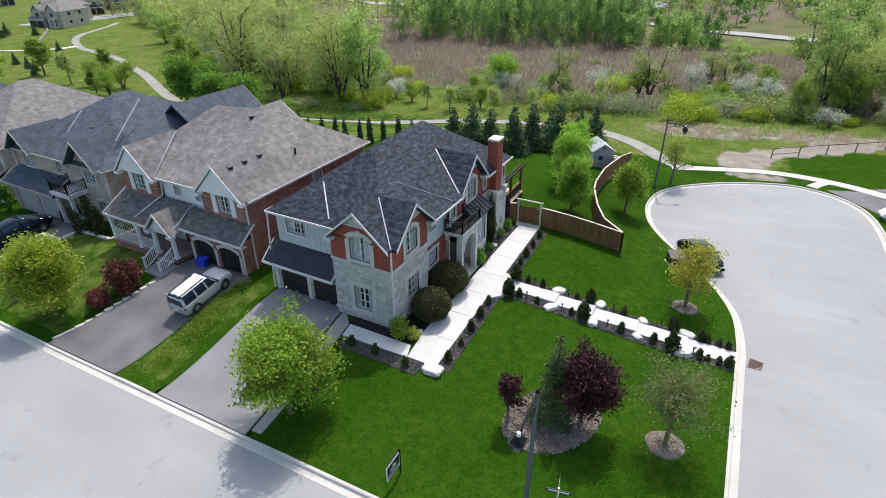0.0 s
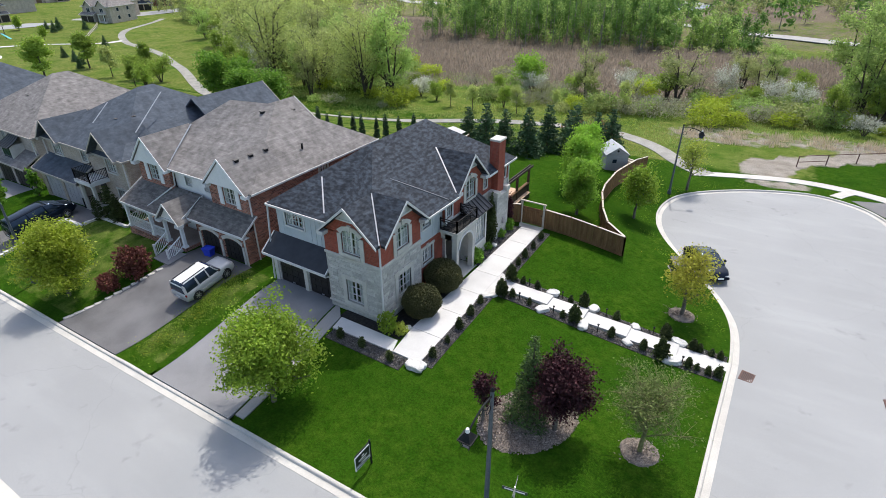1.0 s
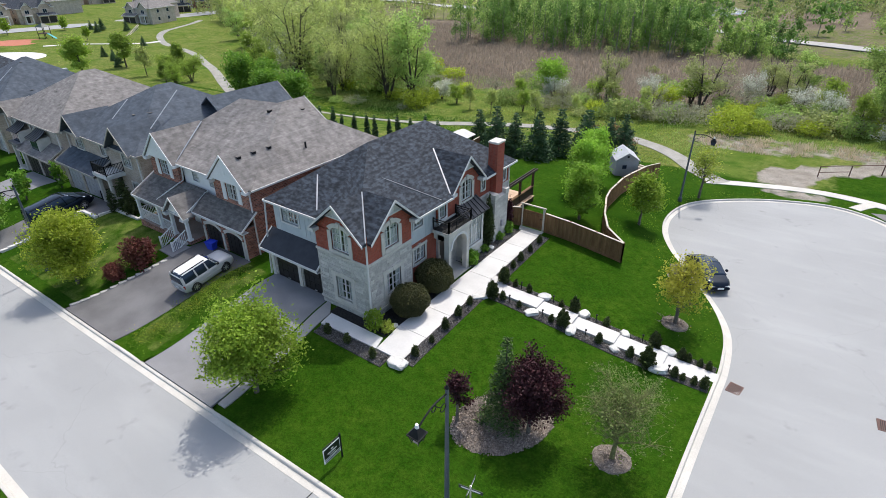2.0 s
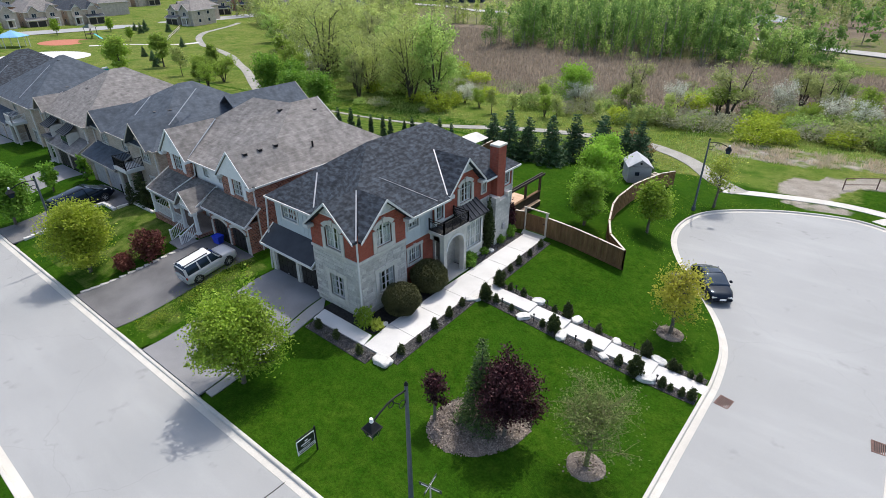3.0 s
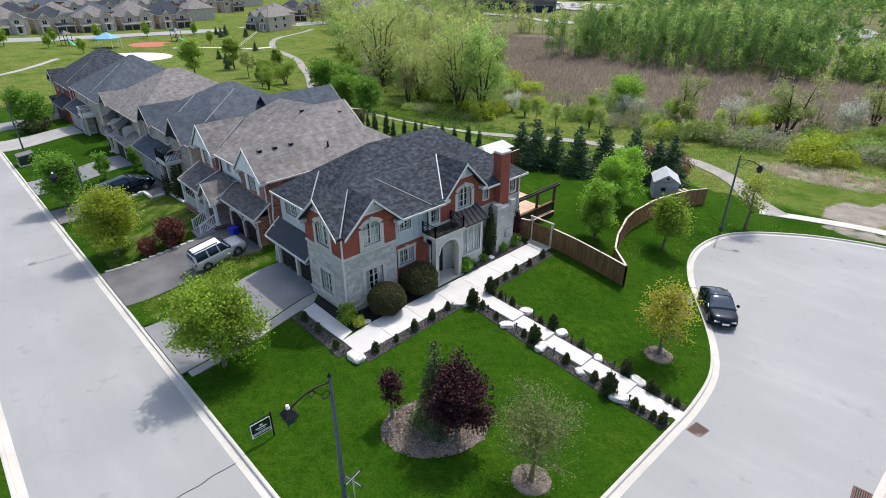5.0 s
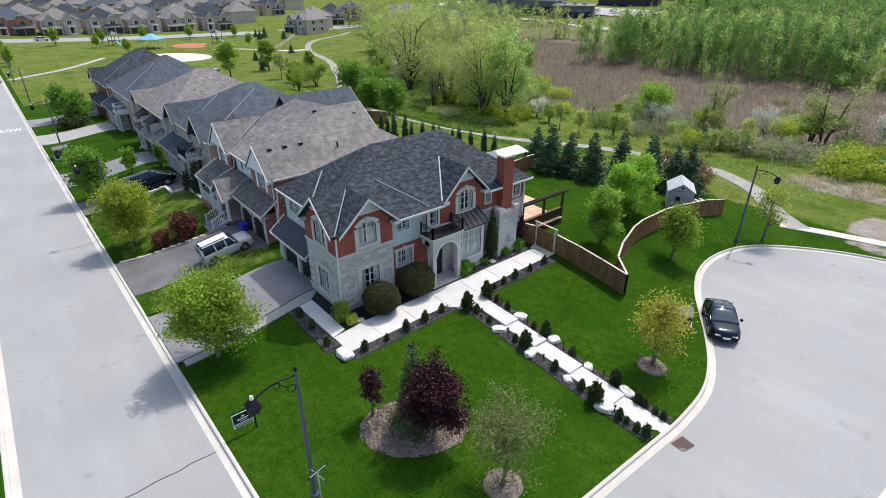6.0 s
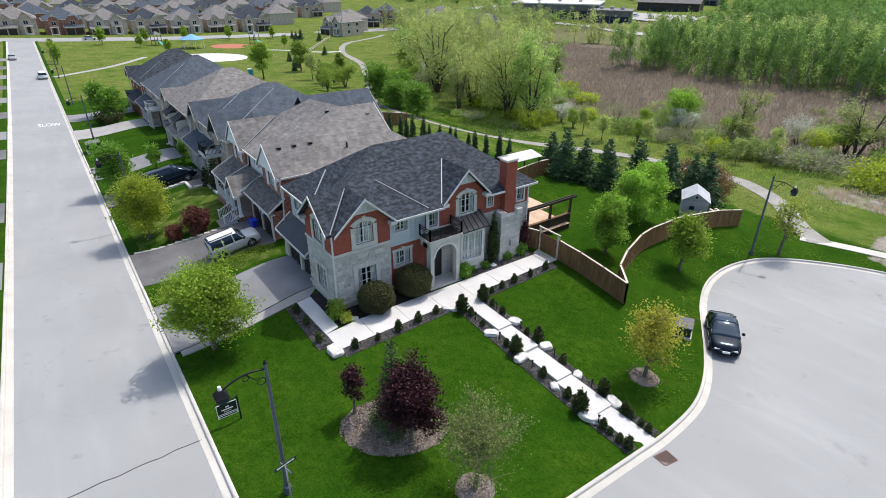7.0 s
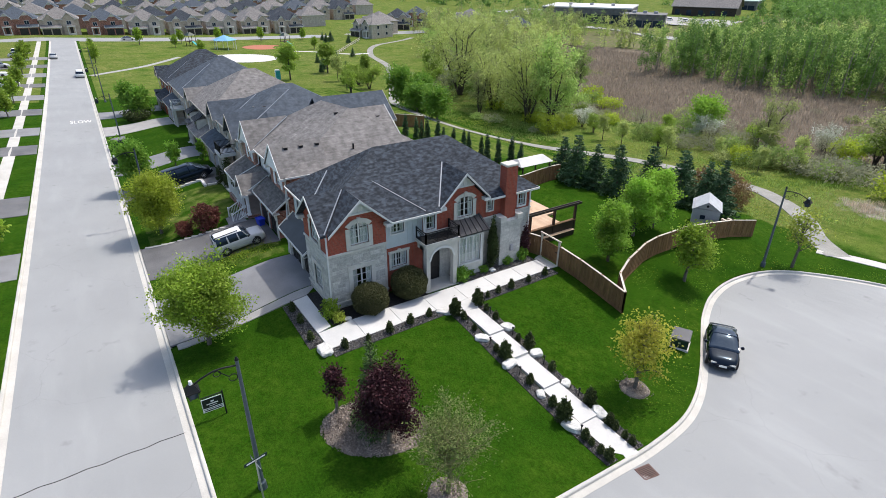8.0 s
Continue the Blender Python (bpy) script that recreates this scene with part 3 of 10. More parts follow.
# ---------------------------------------------------------------- ground
def ground_material():
    m = bpy.data.materials.new("ground_cover")
    m.use_nodes = True
    nt = m.node_tree
    nd, ln = nt.nodes, nt.links.new
    b = nd["Principled BSDF"]
    b.inputs["Roughness"].default_value = 0.95
    b.inputs["Specular IOR Level"].default_value = 0.02
    geo = nd.new("ShaderNodeNewGeometry")
    att = nd.new("ShaderNodeAttribute")
    att.attribute_name = "cover"
    sep = nd.new("ShaderNodeSeparateColor")
    ln(att.outputs["Color"], sep.inputs[0])

    def tone(a, c, scale, detail=5.0):
        n = nd.new("ShaderNodeTexNoise")
        n.inputs["Scale"].default_value, n.inputs["Detail"].default_value = scale, detail
        ln(geo.outputs["Position"], n.inputs["Vector"])
        r = nd.new("ShaderNodeMapRange")
        r.inputs["From Min"].default_value, r.inputs["From Max"].default_value = 0.32, 0.68
        ln(n.outputs["Fac"], r.inputs["Value"])
        x = nd.new("ShaderNodeMix")
        x.data_type = "RGBA"
        x.inputs["A"].default_value, x.inputs["B"].default_value = lin(*a), lin(*c)
        ln(r.outputs[0], x.inputs["Factor"])
        return x.outputs["Result"]

    def blend(a, c, fac):
        x = nd.new("ShaderNodeMix")
        x.data_type = "RGBA"
        ln(fac, x.inputs["Factor"]), ln(a, x.inputs["A"]), ln(c, x.inputs["B"])
        return x.outputs["Result"]

    lawn = blend(tone((0.016, 0.056, 0.003), (0.028, 0.080, 0.005), 0.5), tone((0.020, 0.064, 0.003), (0.056, 0.110, 0.009), 2.2), tone((0, 0, 0), (0.8, 0.8, 0.8), 0.33))
    meadow = blend(tone((0.052, 0.112, 0.012), (0.125, 0.17, 0.032), 0.4), tone((0.08, 0.125, 0.02), (0.25, 0.235, 0.085), 1.6), tone((0, 0, 0), (0.8, 0.8, 0.8), 0.16))
    reed = tone((0.135, 0.108, 0.082), (0.20, 0.165, 0.125), 0.09)
    bare = tone((0.24, 0.215, 0.18), (0.34, 0.31, 0.27), 0.7)
    wob = nd.new("ShaderNodeTexNoise")
    wob.inputs["Scale"].default_value, wob.inputs["Detail"].default_value = 0.9, 4.0
    ln(geo.outputs["Position"], wob.inputs["Vector"])

    def edge(ch):
        s = nd.new("ShaderNodeMath")
        s.operation = "ADD"
        ln(sep.outputs[ch], s.inputs[0]), ln(wob.outputs["Fac"], s.inputs[1])
        r = nd.new("ShaderNodeMapRange")
        r.inputs["From Min"].default_value, r.inputs["From Max"].default_value = 0.85, 1.15
        ln(s.outputs[0], r.inputs["Value"])
        return r.outputs[0]

    col = blend(meadow, lawn, edge(0))
    col = blend(col, reed, edge(1))
    col = blend(col, bare, edge(2))
    n2 = nd.new("ShaderNodeTexNoise")
    n2.inputs["Scale"].default_value, n2.inputs["Detail"].default_value = 9.0, 6.0
    ln(geo.outputs["Position"], n2.inputs["Vector"])
    r2 = nd.new("ShaderNodeMapRange")
    r2.inputs["From Min"].default_value, r2.inputs["From Max"].default_value = 0.3, 0.7
    r2.inputs["To Min"].default_value, r2.inputs["To Max"].default_value = 0.72, 1.28
    ln(n2.outputs["Fac"], r2.inputs["Value"])
    sc = nd.new("ShaderNodeVectorMath")
    sc.operation = "SCALE"
    ln(col, sc.inputs[0]), ln(r2.outputs[0], sc.inputs["Scale"])
    ln(sc.outputs[0], b.inputs["Base Color"])
    n3 = nd.new("ShaderNodeTexNoise")
    n3.inputs["Scale"].default_value, n3.inputs["Detail"].default_value = 24.0, 5.0
    ln(geo.outputs["Position"], n3.inputs["Vector"])
    bp = nd.new("ShaderNodeBump")
    bp.inputs["Strength"].default_value, bp.inputs["Distance"].default_value = 0.7, 0.12
    ln(n3.outputs["Fac"], bp.inputs["Height"]), ln(bp.outputs[0], b.inputs["Normal"])
    return m


M["ground"] = ground_material()


def axis(*runs):
    out = []
    for a, b, step in runs:
        out += list(np.arange(a, b, step))
    return np.array(out + [runs[-1][1]])


gx = axis((-1600, -400, 100), (-400, -110, 6), (-110, -40, 1.5), (-40, 16, 0.45), (16, 60, 4), (60, 200, 20), (200, 1200, 100))
gy = axis((-700, -60, 40), (-60, -4, 4), (-4, 3, 1), (3, 62, 0.45), (62, 90, 2), (90, 330, 5), (330, 1800, 70))
X, Y = np.meshgrid(gx, gy)
D = road_distance(X, Y)
Z = plot_z(X, Y) + np.interp(D, (-0.35, 0.5), (-0.3, 0.12))
hum = np.array([noise.noise((float(a) * 0.05, float(b) * 0.05, 0)) for a, b in zip(X.ravel(), Y.ravel())]).reshape(X.shape)
Z += hum * np.where(Y > 62, 0.9 * sstep(62, 90, Y), 0)
far = np.hypot(X, Y)
Z += sstep(350, 1400, far) * 16
nx, ny = len(gx), len(gy)
idx = np.arange(nx * ny).reshape(ny, nx)
quads = np.stack([idx[:-1, :-1], idx[:-1, 1:], idx[1:, 1:], idx[1:, :-1]], -1).reshape(-1, 4)
ground = mesh_object("ground", np.stack([X, Y, Z], -1).reshape(-1, 3).tolist(), quads.tolist(), M["ground"], smooth=True)
tagged(ground, "mown green lawns running into rough meadow and brown marsh", "ground", kind="structure")


def ellipse(x, y, cx, cy, rx, ry, soft=0.25):
    d = np.hypot((x - cx) / rx, (y - cy) / ry)
    return 1 - sstep(1 - soft, 1 + soft, d)


lawn_w = sstep(0, 1, (63 - Y) / 3 + 0.5) * (X > -112) * 1.0
lawn_w = np.maximum(lawn_w, 0.25 * (X <= -95) * (1 - sstep(95, 125, Y + 0.1 * X)))
lawn_w[(X < -33.4) & (X > -44.6) & (Y > 12.3) & (Y < 21)] = 0.5
lawn_w[(X < -24.2) & (X > -26.6) & (Y > 12.3) & (Y < 21)] = 0.55
lawn_w = np.maximum(lawn_w, ellipse(X, Y, -60, 67, 40, 5) * 0.55)
lawn_w = np.maximum(lawn_w, sstep(0, 1, (X - 2) / 6) * (Y < 74))
lawn_w[(X < -35) & (Y > 46) & (Y < 62) & (X > -112)] = 0.45
reed_w = np.maximum(ellipse(X, Y, -45, 122, 62, 30), ellipse(X, Y, 10, 116, 70, 26))
reed_w = np.maximum(reed_w, ellipse(X, Y, -62, 112, 20, 20))
reed_w = np.maximum(reed_w, 0.75 * ellipse(X, Y, -45, 238, 75, 40))
reed_w = np.maximum(reed_w, ellipse(X, Y, -105, 165, 60, 28))
reed_w = np.maximum(reed_w, 0.5 * sstep(140, 160, Y) * sstep(-215, -190, X) * (1 - sstep(560, 640, Y)))
lane = np.abs(0.83 * (Y - 69.1) - 0.56 * (X - 3.2))
bare_w = np.maximum(np.maximum(ellipse(X, Y, 1.0, 65.8, 2.7, 3.6), (1 - sstep(1.4, 2.1, lane)) * (X > 1.5) * (X < 40)), 0.62 * ellipse(X, Y, 2.5, 60.6, 3.2, 1.4))
bare_w = np.maximum(bare_w, 0.62 * ellipse(X, Y, -5, 75.5, 7, 2.2))
bare_w = np.maximum(bare_w, np.maximum(0.6 * ellipse(X, Y, 12, 76.5, 12, 2.0), 0.45 * ellipse(X, Y, 4, 78, 18, 3)))
cover = ground.data.attributes.new("cover", "FLOAT_COLOR", "POINT")
cover.data.foreach_set("color", np.stack([lawn_w, reed_w, bare_w, np.ones_like(X)], -1).astype(np.float32).ravel())

# carriageways: one sheet a little above the lowered ground
rx_, ry_ = axis((-232, -40, 4), (-40, 18, 0.45), (18, 70, 4)), axis((3.6, 62, 0.45))
XR, YR = np.meshgrid(rx_, ry_)
DR = road_distance(XR, YR)
ZR = road_z(XR, YR)
ridx = np.arange(XR.size).reshape(XR.shape)
rq = np.stack([ridx[:-1, :-1], ridx[:-1, 1:], ridx[1:, 1:], ridx[1:, :-1]], -1).reshape(-1, 4)
rq = rq[(DR.ravel()[rq] < -0.25).any(1)]
used = np.unique(rq)
remap = np.zeros(XR.size, int)
remap[used] = np.arange(len(used))
road = mesh_object("road", np.stack([XR, YR, ZR], -1).reshape(-1, 3)[used].tolist(), remap[rq].tolist(), M["asphalt"], smooth=True)
tagged(road, "pale grey worn asphalt street and cul-de-sac", "road", kind="structure")
cross = mesh_object("road", [(x, y, rz(x, max(y, 0)) + 0.03) for y in range(-120, 231, 10) for x in (-241, -229)],
                    [(i * 2, i * 2 + 1, i * 2 + 3, i * 2 + 2) for i in range(35)], M["asphalt"])
tagged(cross, "pale grey asphalt street crossing beside the park", "road", kind="structure")

KERB = [(0.0, -0.3), (0.0, 0.15), (0.03, 0.165), (0.12, 0.165), (0.16, 0.14), (0.19, 0.03), (0.50, 0.012), (0.50, -0.3)]
DROPS = [(-33.3, -27.0), (-23.7, -17.2), (-50.6, -44.5), (-62.2, -56.2), (-84.9, -78.1), (-97.7, -91.3)]


def kerb(line, drops=()):
    verts, faces = sweep(line, KERB, lambda x, y, i: rz(x, y))
    out = []
    for i, v in enumerate(verts):
        p = line[i // len(KERB)]
        k = 1.0
        for a, b in drops:
            k = min(k, 0.7 + 0.3 * float(max(sstep(0, 0.7, a - p[0]), sstep(0, 0.7, p[0] - b))))
        o, z = KERB[i % len(KERB)]
        out.append((v[0], v[1], v[2] - (z - z * k if z > 0.02 else 0)))
    ob = mesh_object("kerb", out, faces, M["concrete"])
    return tagged(ob, "pale worn concrete kerb with gutter along the road", "kerb", kind="structure")


kerb([Vector((x, KERB_N)) for x in np.arange(-229, -4.2, 0.7)] + [Vector(p) for p in SIDE_LINE] + [Vector((x, KERB_N)) for x in np.arange(16.6, 70, 2)], DROPS)
kerb([Vector((x, KERB_S)) for x in np.arange(70, -229, -1.0)], [(-50.5, -46.0), (-36.8, -32), (-76, -71), (-98, -93), (-125, -118)])


def verge(line):
    """A turf edge that meets the back of the kerb."""
    verts, faces = [], []
    for i, p in enumerate(line):
        a, b = line[max(i - 1, 0)], line[min(i + 1, len(line) - 1)]
        d = Vector((b[0] - a[0], b[1] - a[1])).normalized()
        for o, dz in ((-1.0, -0.03), (-0.55, 0.012), (-0.2, 0.02), (0.01, 0.012)):
            x, y = p[0] + d.y * o, p[1] - d.x * o
            verts.append((x, y, max(gz(x, y), rz(x, y) + 0.12) + dz + 0.012 * noise.noise((x * 1.5, y * 1.5, 0))))
    faces = [(i * 4 + k, i * 4 + k + 1, i * 4 + k + 5, i * 4 + k + 4) for i in range(len(line) - 1) for k in range(3)]
    ob = mesh_object("grass_verge", verts, [f[::-1] for f in faces], M["ground"], smooth=True)
    at = ob.data.attributes.new("cover", "FLOAT_COLOR", "POINT")
    at.data.foreach_set("color", [1.0, 0.0, 0.0, 1.0] * len(verts))
    return tagged(ob, "mown grass edge along the back of the kerb", "lawn", kind="structure")


verge([Vector(p) for p in SIDE_LINE])
verge([Vector((70 - 299 * i / 260, KERB_S)) for i in range(261)])
verge([Vector((16.4 + 2.2 * i, KERB_N)) for i in range(25)])
cuts = [-228.0] + [v for d in sorted(DROPS) for v in d] + [-4.0]
for a, b in zip(cuts[::2], cuts[1::2]):
    verge([Vector((a + 0.05 + (b - a - 0.1) * i / 24, KERB_N)) for i in range(25)])


def sheet(name, corners, mat, lift, label, category, z=gz, step=0.8, kind="structure", drop=0.1):
    """A paved strip between two edge lines, following the lie of the land."""
    (a, b), (d, c) = (Vector(corners[0]), Vector(corners[1])), (Vector(corners[3]), Vector(corners[2]))
    n = max(2, int(max((d - a).length, (c - b).length) / step))
    k = max(2, int(max((b - a).length, (c - d).length) / step))
    verts, faces = [], []
    for i in range(n + 1):
        p, q = a.lerp(d, i / n), b.lerp(c, i / n)
        for j in range(k + 1):
            s = p.lerp(q, j / k)
            verts.append((s.x, s.y, z(s.x, s.y) + lift))
    for i in range(n):
        for j in range(k):
            v = i * (k + 1) + j
            faces.append((v, v + 1, v + k + 2, v + k + 1))
    rim = [j for j in range(k + 1)] + [i * (k + 1) + k for i in range(1, n + 1)] + [n * (k + 1) + j for j in range(k - 1, -1, -1)] + [i * (k + 1) for i in range(n - 1, 0, -1)]
    base = len(verts)
    verts += [(verts[r][0], verts[r][1], verts[r][2] - drop) for r in rim]
    for i in range(len(rim)):
        j = (i + 1) % len(rim)
        faces.append((rim[i], base + i, base + j, rim[j]))
    ob = mesh_object(name, verts, faces, mat)
    return tagged(ob, label, category, kind=kind)


def drive_z(x, y):
    t = min(1, max(0, (y - 11.6) / 1.4))
    return max(gz(x, y), rz(x, y) + 0.1) + 0.035 * (1 - t)


def drive_quad(xa, xb, ya, xc, xd, yd, mat, label):
    return sheet("driveway", [(xa, ya), (xb, ya), (xc, yd), (xd, yd)], mat, 0.02, label, "driveway", drive_z, 0.5)


drive_quad(-23.5, -17.4, 11.62, -18.75, -23.7, 20.95, M["drive_pale"], "pale grey asphalt driveway up to the black garage doors")
sheet("paved_edge", [(-17.3, 11.95), (-16.75, 11.95), (-17.55, 19.8), (-18.6, 20.9)], M["path_asphalt"], 0.055, "pale paved edging strip beside the driveway", "paving", drive_z, 0.6)
drive_quad(-33.15, -26.95, 11.62, -26.25, -31.6, 20.9, M["drive_dark"], "grey worn asphalt driveway beside the silver off-roader")
drive_quad(-50.4, -46.1, 11.62, -46.1, -50.2, 20.9, M["drive_dark"], "dark paved driveway with a dark people carrier on it")
sheet("porch_paving", [(-46.05, 18.9), (-43.7, 18.9), (-43.7, 21.4), (-46.05, 21.4)], M["drive_dark"], 0.03, "dark paved forecourt before the porch steps", "paving", drive_z, 0.6)
sheet("porch_paving", [(-33.45, 18.4), (-31.6, 18.3), (-31.5, 19.7), (-33.45, 19.65)], M["drive_pale"], 0.07, "grey paved pad at the foot of the porch steps", "paving", drive_z, 0.6)
drive_quad(-62.0, -56.4, 11.62, -56.2, -61.8, 20.9, M["drive_pale"], "pale driveway with a curved paved edge")
drive_quad(-84.7, -78.3, 11.62, -78.0, -84.3, 20.9, M["path_asphalt"], "pale paved driveway below the tan house")
drive_quad(-97.5, -91.5, 11.62, -91.4, -97.2, 20.9, M["drive_pale"], "grey asphalt driveway beside the park")


# ---------------------------------------------------------------- building parts
def facing(ax, plane):
    """Maps (along, out, up) to the world for a wall that faces -y ('y'), +x ('x'), -x ('w') or +y ('n')."""
    if ax == "y":
        return lambda u, d, z: Vector((u, plane - d, z))
    if ax == "n":
        return lambda u, d, z: Vector((u, plane + d, z))
    if ax == "w":
        return lambda u, d, z: Vector((plane - d, u, z))
    return lambda u, d, z: Vector((plane + d, u, z))


def obox(bm, F, u0, u1, d0, d1, z0, z1):
    vs = [bm.verts.new(F(u, d, z)) for z in (z0, z1) for u, d in ((u0, d0), (u1, d0), (u1, d1), (u0, d1))]
    for f in ((3, 2, 1, 0), (4, 5, 6, 7), (0, 1, 5, 4), (1, 2, 6, 5), (2, 3, 7, 6), (3, 0, 4, 7)):
        bm.faces.new([vs[i] for i in f])


def plate(bm, F, pts, d0, d1):
    """A flat plate with the outline pts (along, up) between two distances out of the wall."""
    a, b = [bm.verts.new(F(u, d0, z)) for u, z in pts], [bm.verts.new(F(u, d1, z)) for u, z in pts]
    bm.faces.new(a[::-1])
    bm.faces.new(b)
    for i in range(len(pts)):
        j = (i + 1) % len(pts)
        bm.faces.new((a[i], a[j], b[j], b[i]))


def lattice(bm, F, u0, u1, z0, z1, holes, d0, d1):
    """One connected plate with rectangular openings through it."""
    us = sorted({u0, u1, *[h for q in holes for h in q[:2]]})
    zs = sorted({z0, z1, *[h for q in holes for h in q[2:4]]})
    seen = {}

    def vert(i, k, d):
        if (i, k, d) not in seen:
            seen[i, k, d] = bm.verts.new(F(us[i], d, zs[k]))
        return seen[i, k, d]

    def full(i, k):
        if not (0 <= i < len(us) - 1 and 0 <= k < len(zs) - 1):
            return False
        a, c = (us[i] + us[i + 1]) / 2, (zs[k] + zs[k + 1]) / 2
        return not any(q[0] <= a <= q[1] and q[2] <= c <= q[3] for q in holes)
    for i in range(len(us) - 1):
        for k in range(len(zs) - 1):
            if not full(i, k):
                continue
            for d in (d0, d1):
                bm.faces.new([vert(i, k, d), vert(i + 1, k, d), vert(i + 1, k + 1, d), vert(i, k + 1, d)])
            for di, dk, a, b in ((-1, 0, (i, k), (i, k + 1)), (1, 0, (i + 1, k), (i + 1, k + 1)), (0, -1, (i, k), (i + 1, k)), (0, 1, (i, k + 1), (i + 1, k + 1))):
                if not full(i + di, k + dk):
                    bm.faces.new([vert(*a, d0), vert(*b, d0), vert(*b, d1), vert(*a, d1)])


def wall(house, ax, plane, u0, u1, z0, z1, holes=(), mat=None, thick=0.24, name="wall", label=""):
    """A wall of real thickness with openings cut through it."""
    bm = bmesh.new()
    lattice(bm, facing(ax, plane), u0, u1, z0, z1, holes, -thick, 0.0)
    return part(name, bm, mat, house, label)


def window(house, ax, plane, u0, u1, z0, z1, cols=2, rows=3, arch=0.0, trim=0.16, trim_mat=None, curtain=0.24, frame_mat=None, lintel=True, proud=0.05):
    """A window in its opening: frame with glazing bars, pane, cast surround, curtain."""
    F = facing(ax, plane)
    bm = bmesh.new()
    f = 0.06
    lights = []
    for i in range(cols):
        for h in (0, 1):
            a = u0 + (u1 - u0) * (i + h * 0.5) / cols + (f if i == 0 and h == 0 else 0.045 if h == 0 else 0.013)
            b = u0 + (u1 - u0) * (i + (h + 1) * 0.5) / cols - (f if i == cols - 1 and h == 1 else 0.045 if h == 1 else 0.013)
            for k in range(rows):
                lights.append((a, b, z0 + (z1 - z0) * k / rows + (f if k == 0 else 0.013), z0 + (z1 - z0) * (k + 1) / rows - (f if k == rows - 1 else 0.013)))
    lattice(bm, F, u0, u1, z0, z1, lights, -0.13, -0.07)
    w = part("window", bm, frame_mat or M["white"], house, "white-framed window with glazing bars")
    bm = bmesh.new()
    obox(bm, F, u0 + 0.03, u1 - 0.03, -0.104, -0.098, z0 + 0.03, z1 - 0.03)
    pane = part("pane", bm, M["glass"], w)
    pane.visible_shadow = False
    if trim:
        bm = bmesh.new()
        tm = trim
        obox(bm, F, u0 - tm, u0, -0.05, proud, z0 - tm, z1 - arch), obox(bm, F, u1, u1 + tm, -0.05, proud, z0 - tm, z1 - arch)
        obox(bm, F, u0, u1, -0.05, proud + 0.03, z0 - tm, z0)
        if arch:
            n = 10
            def curve(k, off):
                t = -1 + 2 * k / n
                return ((u0 + u1) / 2 + t * ((u1 - u0) / 2 + off), z1 - arch + (arch + off) * math.sqrt(max(0, 1 - t * t)) if off else z1 - arch + arch * math.sqrt(max(0, 1 - t * t)))
            for k in range(n):
                a, b = curve(k, 0), curve(k + 1, 0)
                c, d = curve(k + 1, tm), curve(k, tm)
                c, d = (c[0], max(c[1], min(z1, c[1] + 0.2))), (d[0], max(d[1], min(z1, d[1] + 0.2)))
                plate(bm, F, [a, b, c, d], -0.05, proud)
        else:
            obox(bm, F, u0 - tm - (0.05 if lintel else 0), u1 + tm + (0.05 if lintel else 0), -0.05, proud + 0.02, z1, z1 + tm)
        um = (u0 + u1) / 2
        if lintel:
            plate(bm, F, [(um - 0.08, z1), (um + 0.08, z1), (um + 0.12, z1 + tm + 0.08), (um - 0.12, z1 + tm + 0.08)], 0.0, proud + 0.05)
        part("trim", bm, trim_mat or M["cream"], w, "cast stone surround")
    if curtain:
        for a, b in ((u0, u0 + (u1 - u0) * curtain), (u1 - (u1 - u0) * curtain, u1)):
            n = 8
            verts = [F(a + (b - a) * k / n, -0.16 - 0.03 * (k % 2), z) for k in range(n + 1) for z in (z0 + 0.03, z1 - 0.03)]
            mesh_object("curtain", verts, [(k * 2, k * 2 + 2, k * 2 + 3, k * 2 + 1) for k in range(n)], M["curtain"], w)
    return w


def hip_roof(house, x0, x1, y0, y1, ez, pitch, mat, label="", name="roof", trim=None):
    """A hipped roof as one closed solid; the ridge lies along the longer side."""
    hx, hy = (x1 - x0) / 2, (y1 - y0) / 2
    h = min(hx, hy)
    rzz = ez + h * pitch
    if hy >= hx:
        r0, r1 = ((x0 + x1) / 2, y0 + h, rzz), ((x0 + x1) / 2, y1 - h, rzz)
    else:
        r0, r1 = (x0 + h, (y0 + y1) / 2, rzz), (x1 - h, (y0 + y1) / 2, rzz)
    e = [(x0, y0, ez), (x1, y0, ez), (x1, y1, ez), (x0, y1, ez)]
    low = [(p[0], p[1], ez - 0.03) for p in e]
    v = e + [r0, r1] + low
    if hy >= hx:
        f = [(0, 1, 4), (1, 2, 5, 4), (2, 3, 5), (3, 0, 4, 5)]
    else:
        f = [(0, 1, 5, 4), (1, 2, 5), (2, 3, 4, 5), (3, 0, 4)]
    f += [(9, 8, 7, 6)] + [(i, 6 + i, 6 + (i + 1) % 4, (i + 1) % 4) for i in range(4)]
    roof = mesh_object(name, v, f, mat, house)
    if label:
        roof["label"] = label
    fb = boxes((x0, x1, y0 - 0.05, y0, ez - 0.13, ez + 0.012), (x0, x1, y1, y1 + 0.05, ez - 0.13, ez + 0.012),
               (x0 - 0.05, x0, y0 - 0.05, y1 + 0.05, ez - 0.13, ez + 0.012), (x1, x1 + 0.05, y0 - 0.05, y1 + 0.05, ez - 0.13, ez + 0.012),
               (x0, x1, y0, y1, ez - 0.12, ez - 0.09))
    part("gutter", fb, trim or M["white"], roof, "pale gutter and soffit")
    return roof


